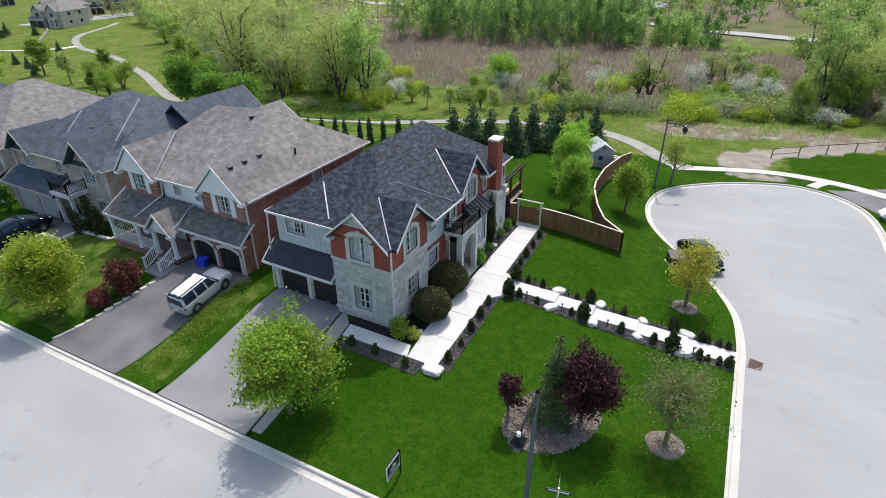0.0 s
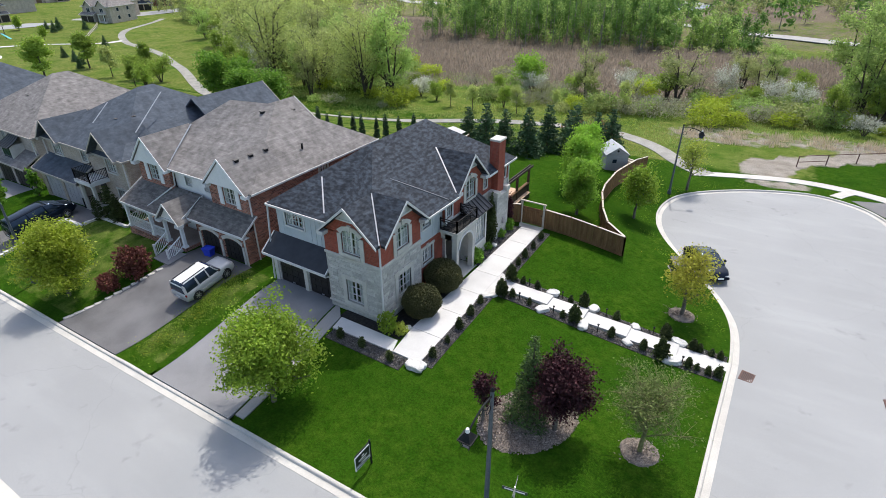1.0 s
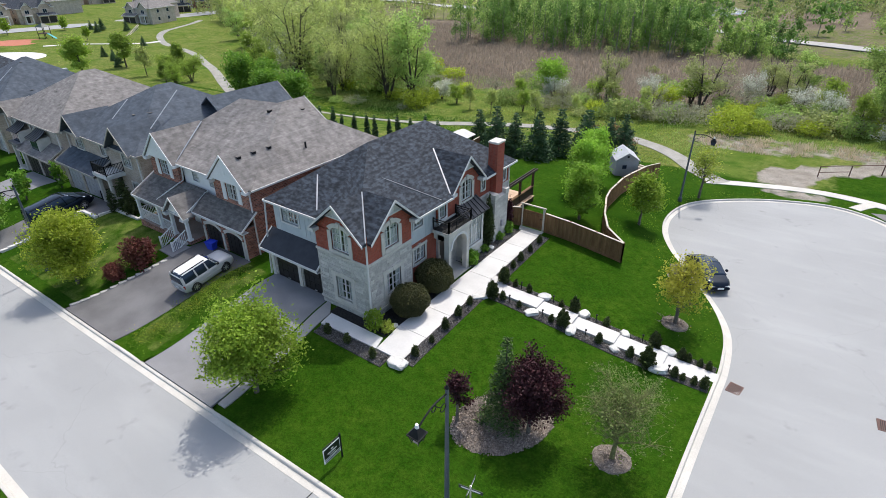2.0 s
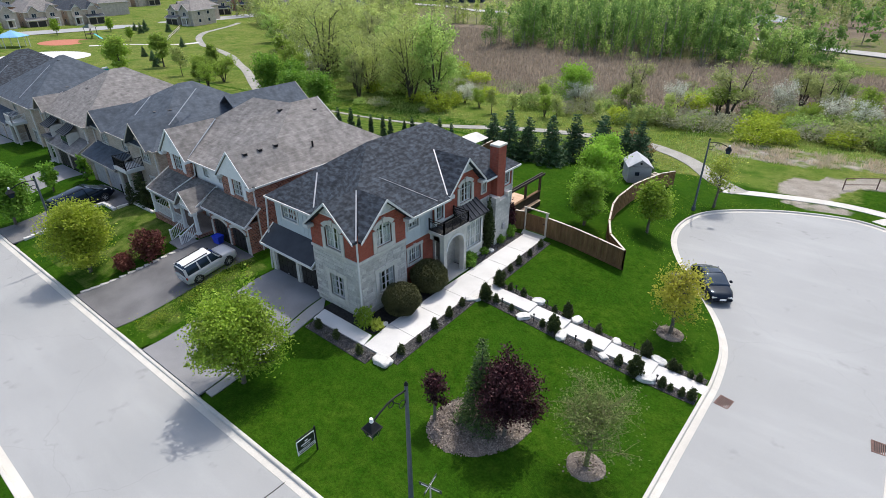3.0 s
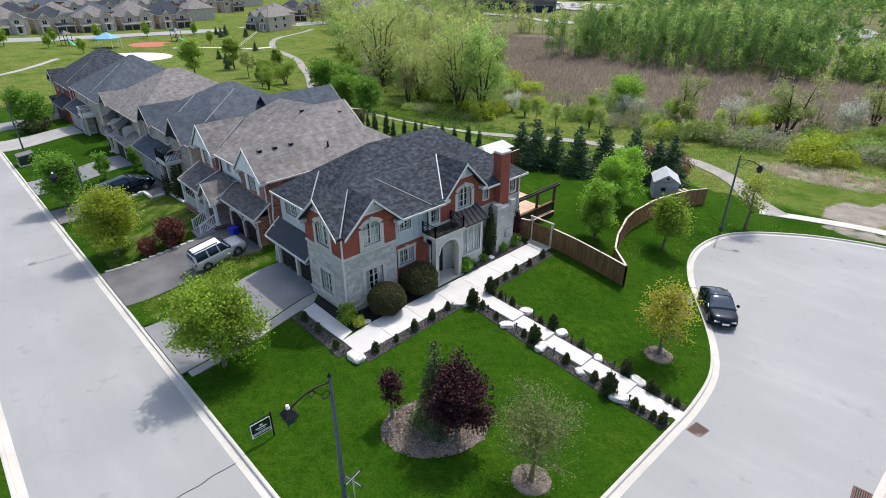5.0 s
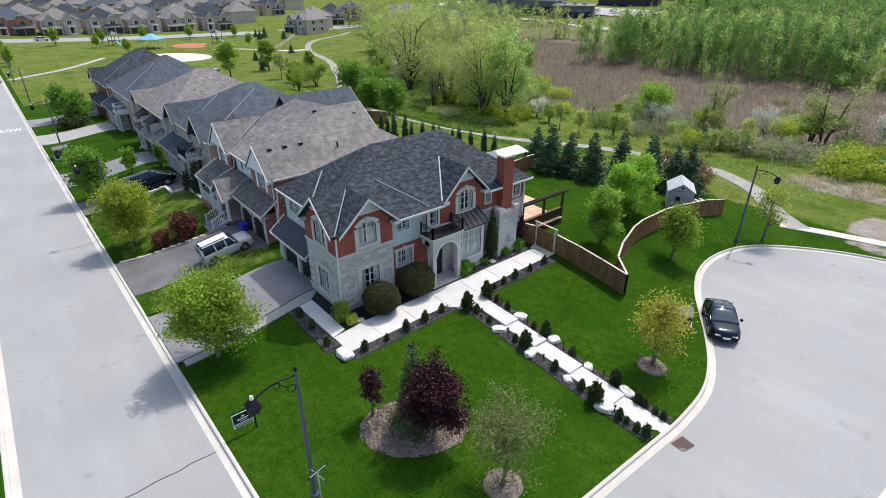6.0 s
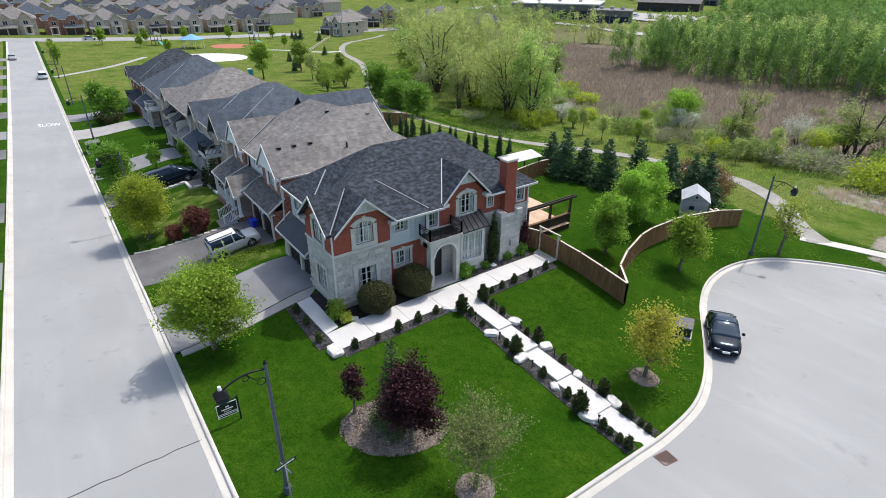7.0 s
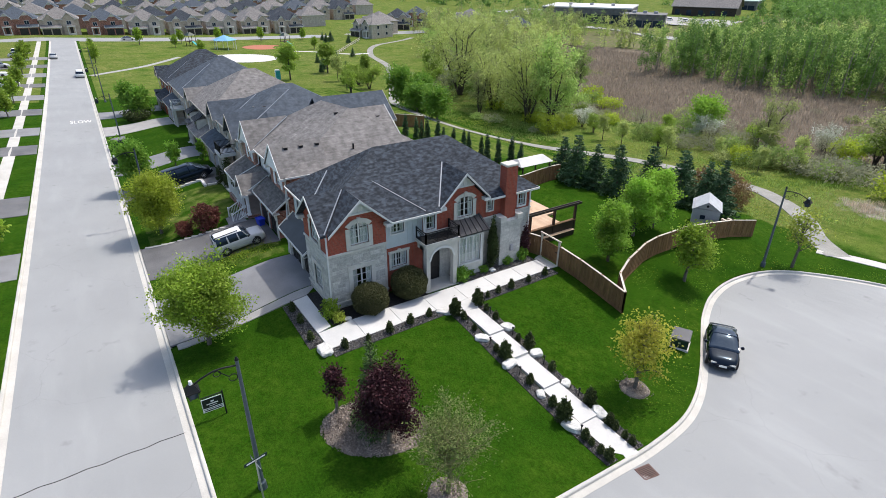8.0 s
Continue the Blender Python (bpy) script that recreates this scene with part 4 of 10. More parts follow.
def gable(house, ax, front, wall_at, uc, half, ez, peak, depth, roof_mat, wall_mat, panel=True, base=None, hole=None, valley=None, trim=None):
    """A front gable: two roof slopes running back, brick triangle, white barge boards and a battened top panel."""
    F = facing(ax, front)
    slope = (peak - ez) / half
    bm = bmesh.new()
    for s in (-1, 1):
        lo, hi = uc + s * half, uc
        a = [F(lo, 0, ez), F(hi, 0, peak), F(hi, -depth, peak), F(lo, -depth, ez)]
        if valley and valley[0] == s:
            a[2:] = [F(hi, -valley[2], peak), F(lo, -valley[1], ez)]
        b = [p - Vector((0, 0, 0.14)) for p in a]
        va, vb = [bm.verts.new(p) for p in a], [bm.verts.new(p) for p in b]
        bm.faces.new(va), bm.faces.new(vb[::-1])
        for i in range(4):
            j = (i + 1) % 4
            bm.faces.new((va[i], vb[i], vb[j], va[j]))
    roof = part("roof", bm, roof_mat, house)
    bm = bmesh.new()
    for s in (-1, 1):
        plate(bm, F, [(uc + s * (half + 0.05), ez - 0.02), (uc, peak + 0.03), (uc, peak - 0.14), (uc + s * (half + 0.05), ez - 0.16)], 0.003, 0.05)
        if not valley or valley[0] != s:
            obox(bm, F, uc + s * (half - 0.18) - 0.22, uc + s * (half - 0.18) + 0.22, -0.42, 0.04, ez - 0.25, ez - 0.04)
    part("barge_board", bm, trim or M["white"], roof)
    W = facing(ax, wall_at)
    inset = abs(front - wall_at)
    bm = bmesh.new()
    hw = half - 0.12
    low = ez - 0.12 if base is None else base
    eave = max(low + 0.02, ez - 0.12)
    us = {uc - hw, uc, uc + hw}
    if hole:
        us |= {hole[0] + (hole[1] - hole[0]) * k / 12 for k in range(13)}
    us = sorted(us)

    def head(u):
        return eave + (peak - 0.22 - eave) * (1 - abs(u - uc) / hw)

    def foot(u):
        if not hole or not hole[0] - 1e-6 <= u <= hole[1] + 1e-6:
            return low
        t = (u - (hole[0] + hole[1]) / 2) / ((hole[1] - hole[0]) / 2)
        return max(low, hole[2] - hole[3] + hole[3] * math.sqrt(max(0, 1 - t * t)))
    plate(bm, W, [(u, head(u)) for u in us] + [(u, foot(u)) for u in us[::-1]], -0.24, 0.0)
    part("gable_wall", bm, wall_mat, house)
    if panel:
        bm = bmesh.new()
        t = 0.52
        pz = ez + (peak - ez) * t
        pw = hw * (1 - t)
        plate(bm, W, [(uc - pw, pz - 0.02), (uc + pw, pz - 0.02), (uc, peak - 0.2)], 0.0, 0.05)
        for k in range(-2, 3):
            u = uc + k * pw * 0.36
            top = peak - 0.25 - abs(k * pw * 0.36) * slope
            if top > pz + 0.05:
                obox(bm, W, u - 0.025, u + 0.025, 0.05, 0.075, pz, top)
        obox(bm, W, uc - pw + 0.02, uc + pw - 0.02, 0.05, 0.1, pz - 0.1, pz)
        part("gable_panel", bm, M["white"], house, "white battened gable panel")
    return roof


def strip(roof, a, b, w=0.1, lift=0.03):
    """One metal strip lying along a valley of the roof."""
    bm = bmesh.new()
    bar(bm, Vector(a) + Vector((0, 0, lift)), Vector(b) + Vector((0, 0, lift)), w, 0.02)
    return part("valley_flashing", bm, M["flashing"], roof, "bright metal valley flashing")


def poly_roof(house, faces, eaves, mat, label, under):
    """A roof from its plane faces, closed below, with white gutters along the eave runs."""
    verts, idx = [], []
    for f in faces:
        row = []
        for p in f:
            p = tuple(round(c, 4) for c in p)
            if p not in verts:
                verts.append(p)
            row.append(verts.index(p))
        idx.append(tuple(row))
    k = len(verts)
    verts += [tuple(p) for p in under]
    idx.append(tuple(range(k + len(under) - 1, k - 1, -1)))
    roof = mesh_object("roof", verts, idx, mat, house)
    roof["label"] = label
    for a, b in eaves:
        a, b = Vector(a), Vector(b)
        bm = bmesh.new()
        bar(bm, a - Vector((0, 0, 0.05)), b - Vector((0, 0, 0.05)), 0.06, 0.13)
        part("gutter", bm, M["white"], roof, "white gutter")
    return roof


def lean_roof(house, x0, x1, y_out, y_in, z_out, z_in, mat, hip=0.0, label="", trim=None):
    """A skirt roof leaning on the front wall."""
    bm = bmesh.new()
    top = [(x0, y_out, z_out), (x1, y_out, z_out), (x1 - hip, y_in, z_in), (x0 + hip, y_in, z_in)]
    solid(bm, top, 0.1)
    r = part("skirt_roof", bm, mat, house, label)
    bm = boxes((x0 - 0.03, x1 + 0.03, y_out - 0.05, y_out, z_out - 0.14, z_out + 0.01), (x0 - 0.03, x1 + 0.03, y_out, y_out + 0.5, z_out - 0.2, z_out - 0.16))
    bar(bm, (x0, y_out, z_out), (x0 + hip, y_in, z_in), 0.05, 0.12), bar(bm, (x1, y_out, z_out), (x1 - hip, y_in, z_in), 0.05, 0.12)
    part("gutter", bm, trim or M["white"], r)
    return r


def garage_door(house, x0, x1, y, z0, z1, arch=0.0, mat=None):
    F = facing("y", y)
    bm = bmesh.new()
    n, k = 4, 4
    obox(bm, F, x0, x1, -0.12, -0.08, z0, z1)
    door = part("garage_door", bm, mat or M["garage"], house, "black panelled garage door")
    for i in range(n):
        for j in range(k):
            a, b = x0 + (x1 - x0) * j / k + 0.05, x0 + (x1 - x0) * (j + 1) / k - 0.05
            c, d = z0 + (z1 - z0) * i / n + 0.05, z0 + (z1 - z0) * (i + 1) / n - 0.05
            bm = bmesh.new()
            obox(bm, F, a, b, -0.08, -0.055, c, d)
            part("panel", bm, mat or M["garage"], door)
    bm = bmesh.new()
    obox(bm, F, (x0 + x1) / 2 - 0.1, (x0 + x1) / 2 + 0.1, -0.055, -0.02, z0 + 0.35, z0 + 0.4)
    part("handle", bm, M["alloy"], door)
    return door


def downpipe(house, pts):
    bm = bmesh.new()
    for a, b in zip(pts, pts[1:]):
        bar(bm, a, b, 0.085, 0.07)
    return part("downpipe", bm, M["white"], house)


def roof_vent(house, x, y, z):
    bm = boxes((x - 0.13, x + 0.13, y - 0.14, y + 0.14, z - 0.3, z - 0.05))
    v = part("roof_vent", bm, M["black"], house)
    part("vent_hood", boxes((x - 0.17, x + 0.17, y - 0.19, y + 0.15, z - 0.05, z - 0.015)), M["room"], v)
    return v


def railing(parent, pts, z, h, mat, gap=0.12, name="railing", cross=False):
    """Posts, rails and balusters along a plan line at height z."""
    for (xa, ya), (xb, yb) in zip(pts, pts[1:]):
        a, b = Vector((xa, ya, z)), Vector((xb, yb, z))
        up = Vector((0, 0, h))

        def piece(label, p, q, w, t=None):
            bm = bmesh.new()
            bar(bm, p, q, w, t)
            part(label, bm, mat, parent)
        piece("top_rail", a + up, b + up, 0.05, 0.04), piece("bottom_rail", a + up * 0.12, b + up * 0.12, 0.035, 0.035)
        n = max(1, int((b - a).length / gap))
        if cross:
            piece("middle_rail", a + up * 0.8, b + up * 0.8, 0.04, 0.04)
            m = max(1, int((b - a).length / 0.7))
            for i in range(m):
                p, q = a.lerp(b, i / m), a.lerp(b, (i + 1) / m)
                piece("cross_bar", p + up * 0.12, q + up * 0.8, 0.022), piece("cross_bar", p + up * 0.8, q + up * 0.12, 0.022)
                piece("baluster", p + up * 0.1, p + up, 0.035)
        else:
            for i in range(1, n):
                p = a.lerp(b, i / n)
                piece("baluster", p + up * 0.12, p + up, 0.03, 0.03)
        for p in (a, b):
            bm = bmesh.new()
            bar(bm, p, p + up * 1.08, 0.08)
            part("post", bm, mat, parent)


def interior(house, x0, x1, y0, y1, z0, z1, mid):
    bm = boxes((x0, x1, y0, y1, z0, z0 + 0.1), (x0, x1, y0, y1, mid, mid + 0.15), (x0, x1, y0, y1, z1 - 0.1, z1),
               (x0 + 2.2, x1 - 2.2, y0 + 2.2, y1 - 2.2, z0 + 0.1, z1 - 0.1))
    return part("floor_slabs", bm, M["room"], house)


# ---------------------------------------------------------------- corner house
STONE_WALLS = []


def corner_house():
    g = 0.9
    H = thing("house", pose(-19.5, 28.5, 1.0), "corner house of grey stone and red brick under dark shingles", "house")
    inv = H.matrix_world.inverted()
    mark = set(bpy.data.objects)
    P, B, S = M["stone"], M["brick_red"], M["siding"]
    ez = 6.32
    # front bay
    front_stone = wall(H, "y", 20.6, -18.9, -15.0, g - 0.4, 4.8, [(-17.55, -16.35, 1.95, 3.45)], P)
    wall(H, "y", 20.6, -18.9, -15.0, 4.95, ez - 0.05, [(-17.6, -16.3, 5.15, 6.35)], B)
    wall(H, "w", -18.9, 20.84, 22.0, 3.0, ez - 0.05, [], B)
    side_stone = wall(H, "x", -15.0, 20.84, 24.4, g - 0.4, 4.8, [(22.05, 23.3, 2.2, 3.65)], P)
    STONE_WALLS.extend([(front_stone, "y", 20.6, -18.85, -15.12, (-17.8, -16.1, 1.7, 3.75)), (side_stone, "x", -15.0, 20.7, 24.36, (21.8, 23.55, 1.95, 3.95))])
    wall(H, "x", -15.0, 20.84, 24.4, 4.95, ez - 0.05, [(22.05, 23.25, 5.25, 6.35)], B)
    for b in ((-18.95, -14.92, 20.52, 20.84), (-15.24, -14.92, 20.845, 24.45)):
        part("stone_band", soft_box(*b, 4.8, 4.95, 0.02, 1), M["cream"], H, "pale cast stone band between the storeys")
        part("plinth_band", boxes((*b, 1.55, 1.66)), M["cream"], H)
    window(H, "y", 20.6, -17.55, -16.35, 1.95, 3.45, 2, 3, trim=0.27, curtain=0.26)
    window(H, "y", 20.6, -17.6, -16.3, 5.15, 6.62, 2, 3, arch=0.3, trim=0.26, curtain=0.4)
    window(H, "x", -15.0, 22.05, 23.3, 2.2, 3.65, 2, 3, trim=0.27, curtain=0.26)
    window(H, "x", -15.0, 22.05, 23.25, 5.25, 6.65, 2, 3, arch=0.3, trim=0.26, curtain=0.4)
    # garage front and the siding storey over it
    wall(H, "y", 20.9, -23.9, -18.9, g - 0.4, 3.3, [(-23.4, -21.35, g, 2.75), (-20.9, -18.95, g, 2.75)], P)
    garage_door(H, -23.4, -21.35, 20.9, g, 2.75)
    garage_door(H, -20.9, -18.95, 20.9, g, 2.75)
    bm = boxes((-23.95, -18.93, 20.84, 20.9, 2.78, 2.98))
    for c in (-23.65, -21.12):
        box(bm, c - 0.14, c + 0.14, 20.82, 20.9, g, 2.78)
    part("door_trim", bm, M["cream"], H)
    lean_roof(H, -24.15, -18.93, 20.35, 21.55, 3.3, 4.25, M["metal_roof"], label="black skirt roof over the garage")
    wall(H, "y", 21.55, -23.7, -18.9, 3.3, ez - 0.05, [(-22.95, -21.45, 5.0, 6.1)], S)
    for k in range(13):
        u = -23.62 + k * 0.385
        if not -23.1 < u < -21.3:
            bm = bmesh.new()
            obox(bm, facing("y", 21.55), u, u + 0.05, 0, 0.02, 4.3, ez - 0.06)
            part("batten", bm, S, H)
    window(H, "y", 21.55, -22.95, -21.45, 5.0, 6.1, 3, 3, trim=0.1, trim_mat=M["white"], lintel=False)
    wall(H, "w", -23.7, 21.795, 35.655, g - 0.6, ez - 0.05, [], B)
    wall(H, "n", 35.9, -23.7, -15.245, g - 0.6, ez - 0.05, [], B)
    # side towards the cul-de-sac
    xs = -15.2
    wall(H, "x", xs, 24.4, 27.1, g - 0.4, 4.3, [(24.8, 25.9, 2.9, 3.9)], B)
    wall(H, "x", xs, 24.4, 27.1, 4.3, ez - 0.05, [(24.85, 25.75, 5.25, 6.2)], S)
    for k in range(7):
        u = 24.45 + k * 0.385
        if not 24.7 < u < 25.85:
            bm = bmesh.new()
            obox(bm, facing("x", xs), u, u + 0.05, 0, 0.02, 4.32, ez - 0.06)
            part("batten", bm, S, H)
    window(H, "x", xs, 24.8, 25.9, 2.9, 3.9, 3, 2, trim=0.16)
    window(H, "x", xs, 24.85, 25.75, 5.25, 6.2, 2, 3, trim=0.08, trim_mat=M["white"], lintel=False)
    xm = -15.0
    wall(H, "x", xm, 27.1, 35.9, g - 0.4, 4.75, [(27.2, 28.3, 1.2, 3.5), (29.3, 31.2, 2.4, 4.2)], P)
    wall(H, "x", xm, 27.1, 35.9, 4.85, ez - 0.05, [(27.25, 27.9, 5.0, 6.3), (29.6, 30.85, 5.3, 6.35), (32.05, 32.5, 5.3, 6.2), (34.75, 35.35, 5.1, 6.35)], B)
    for ya, yb in ((27.1, 29.0), (31.6, 35.93)):
        part("stone_band", boxes((xm - 0.2, xm + 0.07, ya, yb, 4.75, 4.85)), M["cream"], H)
    window(H, "x", xm, 27.25, 27.9, 5.0, 6.3, 1, 3, trim=0.12, trim_mat=M["white"], lintel=False)
    window(H, "x", xm, 29.6, 30.85, 5.3, 6.72, 2, 3, arch=0.3, trim=0.25, curtain=0.26)
    window(H, "x", xm, 32.05, 32.5, 5.3, 6.2, 1, 3, trim=0.1)
    window(H, "x", xm, 34.75, 35.35, 5.1, 6.35, 1, 3, trim=0.12, trim_mat=M["white"])
    # front door in the porch
    bm = bmesh.new()
    F = facing("x", xm)
    obox(bm, F, 27.2, 28.3, -0.16, -0.1, 1.2, 3.5)
    for z in (1.35, 2.45):
        obox(bm, F, 27.32, 28.18, -0.1, -0.07, z, z + 0.85)
    door = part("door", bm, M["garage"], H, "dark panelled front door under the porch arch")
    bm = bmesh.new()
    obox(bm, F, 27.3, 27.34, -0.07, -0.02, 2.2, 2.4)
    part("handle", bm, M["alloy"], door)
    # ground-floor bay with metal roof
    bx = -14.3
    wall(H, "x", bx, 29.15, 31.35, 1.5, 4.4, [(29.42, 31.08, 2.2, 4.1)], M["cream"], thick=0.16)
    wall(H, "y", 29.15, -15.0, bx - 0.16, 1.5, 4.4, [], M["cream"], thick=0.14)
    wall(H, "n", 31.35, -15.0, bx - 0.16, 1.5, 4.4, [], M["cream"], thick=0.14)
    window(H, "x", bx, 29.42, 31.08, 2.2, 4.1, 3, 3, trim=0.1, trim_mat=M["white"], lintel=False, curtain=0.5)
    part("stone_base", boxes((xm, bx + 0.06, 29.1, 31.4, g - 0.3, 1.5)), P, H)
    bm = bmesh.new()
    solid(bm, [(bx + 0.3, 28.75, 4.45), (bx + 0.3, 31.65, 4.45), (xm, 31.45, 5.25), (xm, 28.95, 5.25)], 0.08)
    mr = part("bay_roof", bm, M["metal_roof"], H, "black standing-seam metal roof over the bay")
    for k in range(7):
        y = 28.85 + k * 0.44
        bm = bmesh.new()
        bar(bm, (bx + 0.3, y, 4.47), (xm, 28.95 + (y - 28.75) * 0.86, 5.27), 0.03, 0.05)
        part("seam", bm, M["metal_roof"], mr)
    # porch with arch and balcony
    px = -13.85
    F = facing("x", px)
    bm = bmesh.new()
    z0, zs, zt, ztop = 0.9, 3.35, 4.12, 4.45
    obox(bm, F, 26.6, 26.88, -0.35, 0, z0, ztop), obox(bm, F, 28.62, 28.9, -0.35, 0, z0, ztop)
    n = 10
    for k in range(n):
        def pt(i):
            t = -1 + 2 * i / n
            return (27.75 + t * 0.87, zs + (zt - zs) * math.sqrt(max(0, 1 - t * t)))
        a, b = pt(k), pt(k + 1)
        plate(bm, F, [a, b, (b[0], ztop), (a[0], ztop)], -0.35, 0)
    porch = part("porch", bm, M["cream"], H, "pale cast stone porch with a round arch")
    bm = bmesh.new()
    for k in range(n):
        a, b = pt(k), pt(k + 1)
        s = 0.16
        c = (27.75 + (b[0] - 27.75) * 1.14, zs + (b[1] - zs) * 1.16 + 0.02)
        d = (27.75 + (a[0] - 27.75) * 1.14, zs + (a[1] - zs) * 1.16 + 0.02)
        plate(bm, F, [a, b, c, d], 0, 0.05)
    bmesh.ops.remove_doubles(bm, verts=bm.verts, dist=0.001)
    part("arch_ring", bm, M["white"], porch)
    for y, nm in ((26.6, "y"), (28.9, "n")):
        bm = bmesh.new()
        G2 = facing(nm, y)
        obox(bm, G2, px - 0.85, px - 0.36, -0.3, 0, 4.0, ztop)
        obox(bm, G2, -15.0, px - 0.35, -0.3, 0, ztop - 0.45, ztop)
        part("side_beam", bm, M["cream"], porch)
    part("balcony_floor", boxes((-15.0, px + 0.14, 26.45, 29.02, ztop, ztop + 0.2)), M["cream"], H, "pale cornice slab of the balcony")
    part("porch_step", boxes((-15.0, px + 0.15, 26.5, 29.0, 0.7, 1.22), (px + 0.15, px + 0.5, 26.9, 28.6, 0.7, 1.15)), M["concrete"], H)
    balcony = part("balcony_deck", boxes((-14.95, px + 0.05, 26.52, 28.95, ztop + 0.2, ztop + 0.25)), M["black"], H, "black balcony deck with iron railing")
    railing(balcony, [(-14.95, 26.52), (px + 0.06, 26.52), (px + 0.06, 28.95), (-14.95, 28.95)], ztop + 0.25, 0.72, M["black"], cross=True)
    # chimney
    bm = boxes((xm - 0.2, -14.5, 33.2, 34.12, 4.6, 8.3))
    ch = part("chimney", bm, B, H, "tall red brick chimney with a pale cap")
    bm = soft_box(xm - 0.25, -14.44, 33.15, 34.17, 8.3, 8.45, 0.03)
    part("cap", bm, M["cream"], ch)
    bm = bmesh.new()
    solid(bm, [(-14.25, 32.75, 4.5), (-14.25, 34.55, 4.5), (xm, 34.55, 4.8), (xm, 32.75, 4.8)], 4.1)
    part("chimney_base", bm, P, H, "grey stone base of the chimney")
    for ya, yb in ((32.68, 33.17), (34.15, 34.62)):
        part("shoulder", boxes((xm, -14.2, ya, yb, 4.5, 4.86)), M["cream"], ch)
    part("meter_box", soft_box(-14.25, -14.08, 33.6, 33.85, 2.2, 2.65, 0.02), M["shed_wall"], H)
    # roofs
    R = M["roof_dark"]
    SL = 0.69
    rf, rb = (-19.3, 25.85, ez + SL * 4.75), (-19.3, 31.5, ez + SL * 4.75)
    e0, e2, e3 = (-24.05, 21.1, ez), (-14.55, 36.25, ez), (-24.05, 36.25, ez)
    v1, v3 = (-16.93, 22.63, 8.11), (-17.45, 30.05, ez + SL * 2.9)
    g1, g2a, g3a, g3b = (-18.95, 21.1, ez), (-14.55, 24.6, ez), (-14.55, 28.15, ez), (-14.55, 31.95, ez)
    roof = poly_roof(H, [(e0, g1, rf), (g1, v1, rf), (rf, v1, g2a), (rf, g2a, g3a, v3, rb), (rb, v3, g3b, e2), (e2, e3, rb), (e3, e0, rf, rb)],
                     [(e0, g1), (g2a, g3a), (g3b, e2), (e2, e3), (e3, e0)], R, "dark blue-grey hipped shingle roof",
                     [(-24.05, 21.1, ez - 0.04), (-15.1, 21.1, ez - 0.04), (-15.1, 24.6, ez - 0.04), (-14.55, 24.6, ez - 0.04), (-14.55, 28.15, ez - 0.04), (-15.1, 28.15, ez - 0.04),
                      (-15.1, 31.95, ez - 0.04), (-14.55, 31.95, ez - 0.04), (-14.55, 36.25, ez - 0.04), (-24.05, 36.25, ez - 0.04)])
    gable(H, "y", 20.2, 20.6, -16.93, 2.02, 6.34, 8.12, 2.43, R, B, base=6.27, hole=(-17.6, -16.3, 6.62, 0.3), valley=(1, 0.36, 2.38))
    gable(H, "x", -14.6, -15.0, 22.65, 2.02, 6.34, 8.15, 2.34, R, B, base=6.27, hole=(22.05, 23.25, 6.65, 0.3), valley=(-1, 0.31, 2.33))
    gable(H, "x", -14.6, -15.0, 30.05, 1.9, 6.5, 8.42, 3.6, R, B, base=6.27, hole=(29.6, 30.85, 6.72, 0.3))

    def on_e(y, x):   # on the slope towards the cul-de-sac
        return (x, y, ez + SL * (-14.55 - x))

    def on_s(x, y):
        return (x, y, ez + SL * (y - 21.1))

    strip(roof, (-14.86, 20.46, 6.38), (-16.85, 22.5, 8.08), 0.07, 0.045)
    strip(roof, on_e(28.1, -14.8), on_e(30.0, -17.5), 0.08, 0.04)
    strip(roof, on_e(27.1, -14.75), on_e(24.65, -17.2), 0.06, 0.02)
    strip(roof, on_s(-19.6, 21.5), on_s(-21.25, 23.3), 0.08, 0.04)
    downpipe(H, [(-15.0 + 0.05, 20.56, 6.2), (-14.94, 20.54, 0.95)])
    downpipe(H, [(-14.9, 27.0, 6.25), (-14.9, 27.05, 4.7)])
    downpipe(H, [(-14.92, 35.75, 6.25), (-14.92, 35.75, 1.0)])
    downpipe(H, [(-24.0, 21.2, 6.2), (-24.0, 20.95, 3.3), (-24.0, 20.8, 0.9)])
    interior(H, -23.4, -15.3, 21.9, 35.6, 0.8, 6.3, 4.0)
    # cream corner stones
    for ob in set(bpy.data.objects) - mark:
        if ob.parent is H:
            ob.matrix_parent_inverse = inv
    return H


corner = corner_house()


def finish(H, mark):
    inv = H.matrix_world.inverted()
    for ob in set(bpy.data.objects) - mark:
        if ob.parent is H:
            ob.matrix_parent_inverse = inv


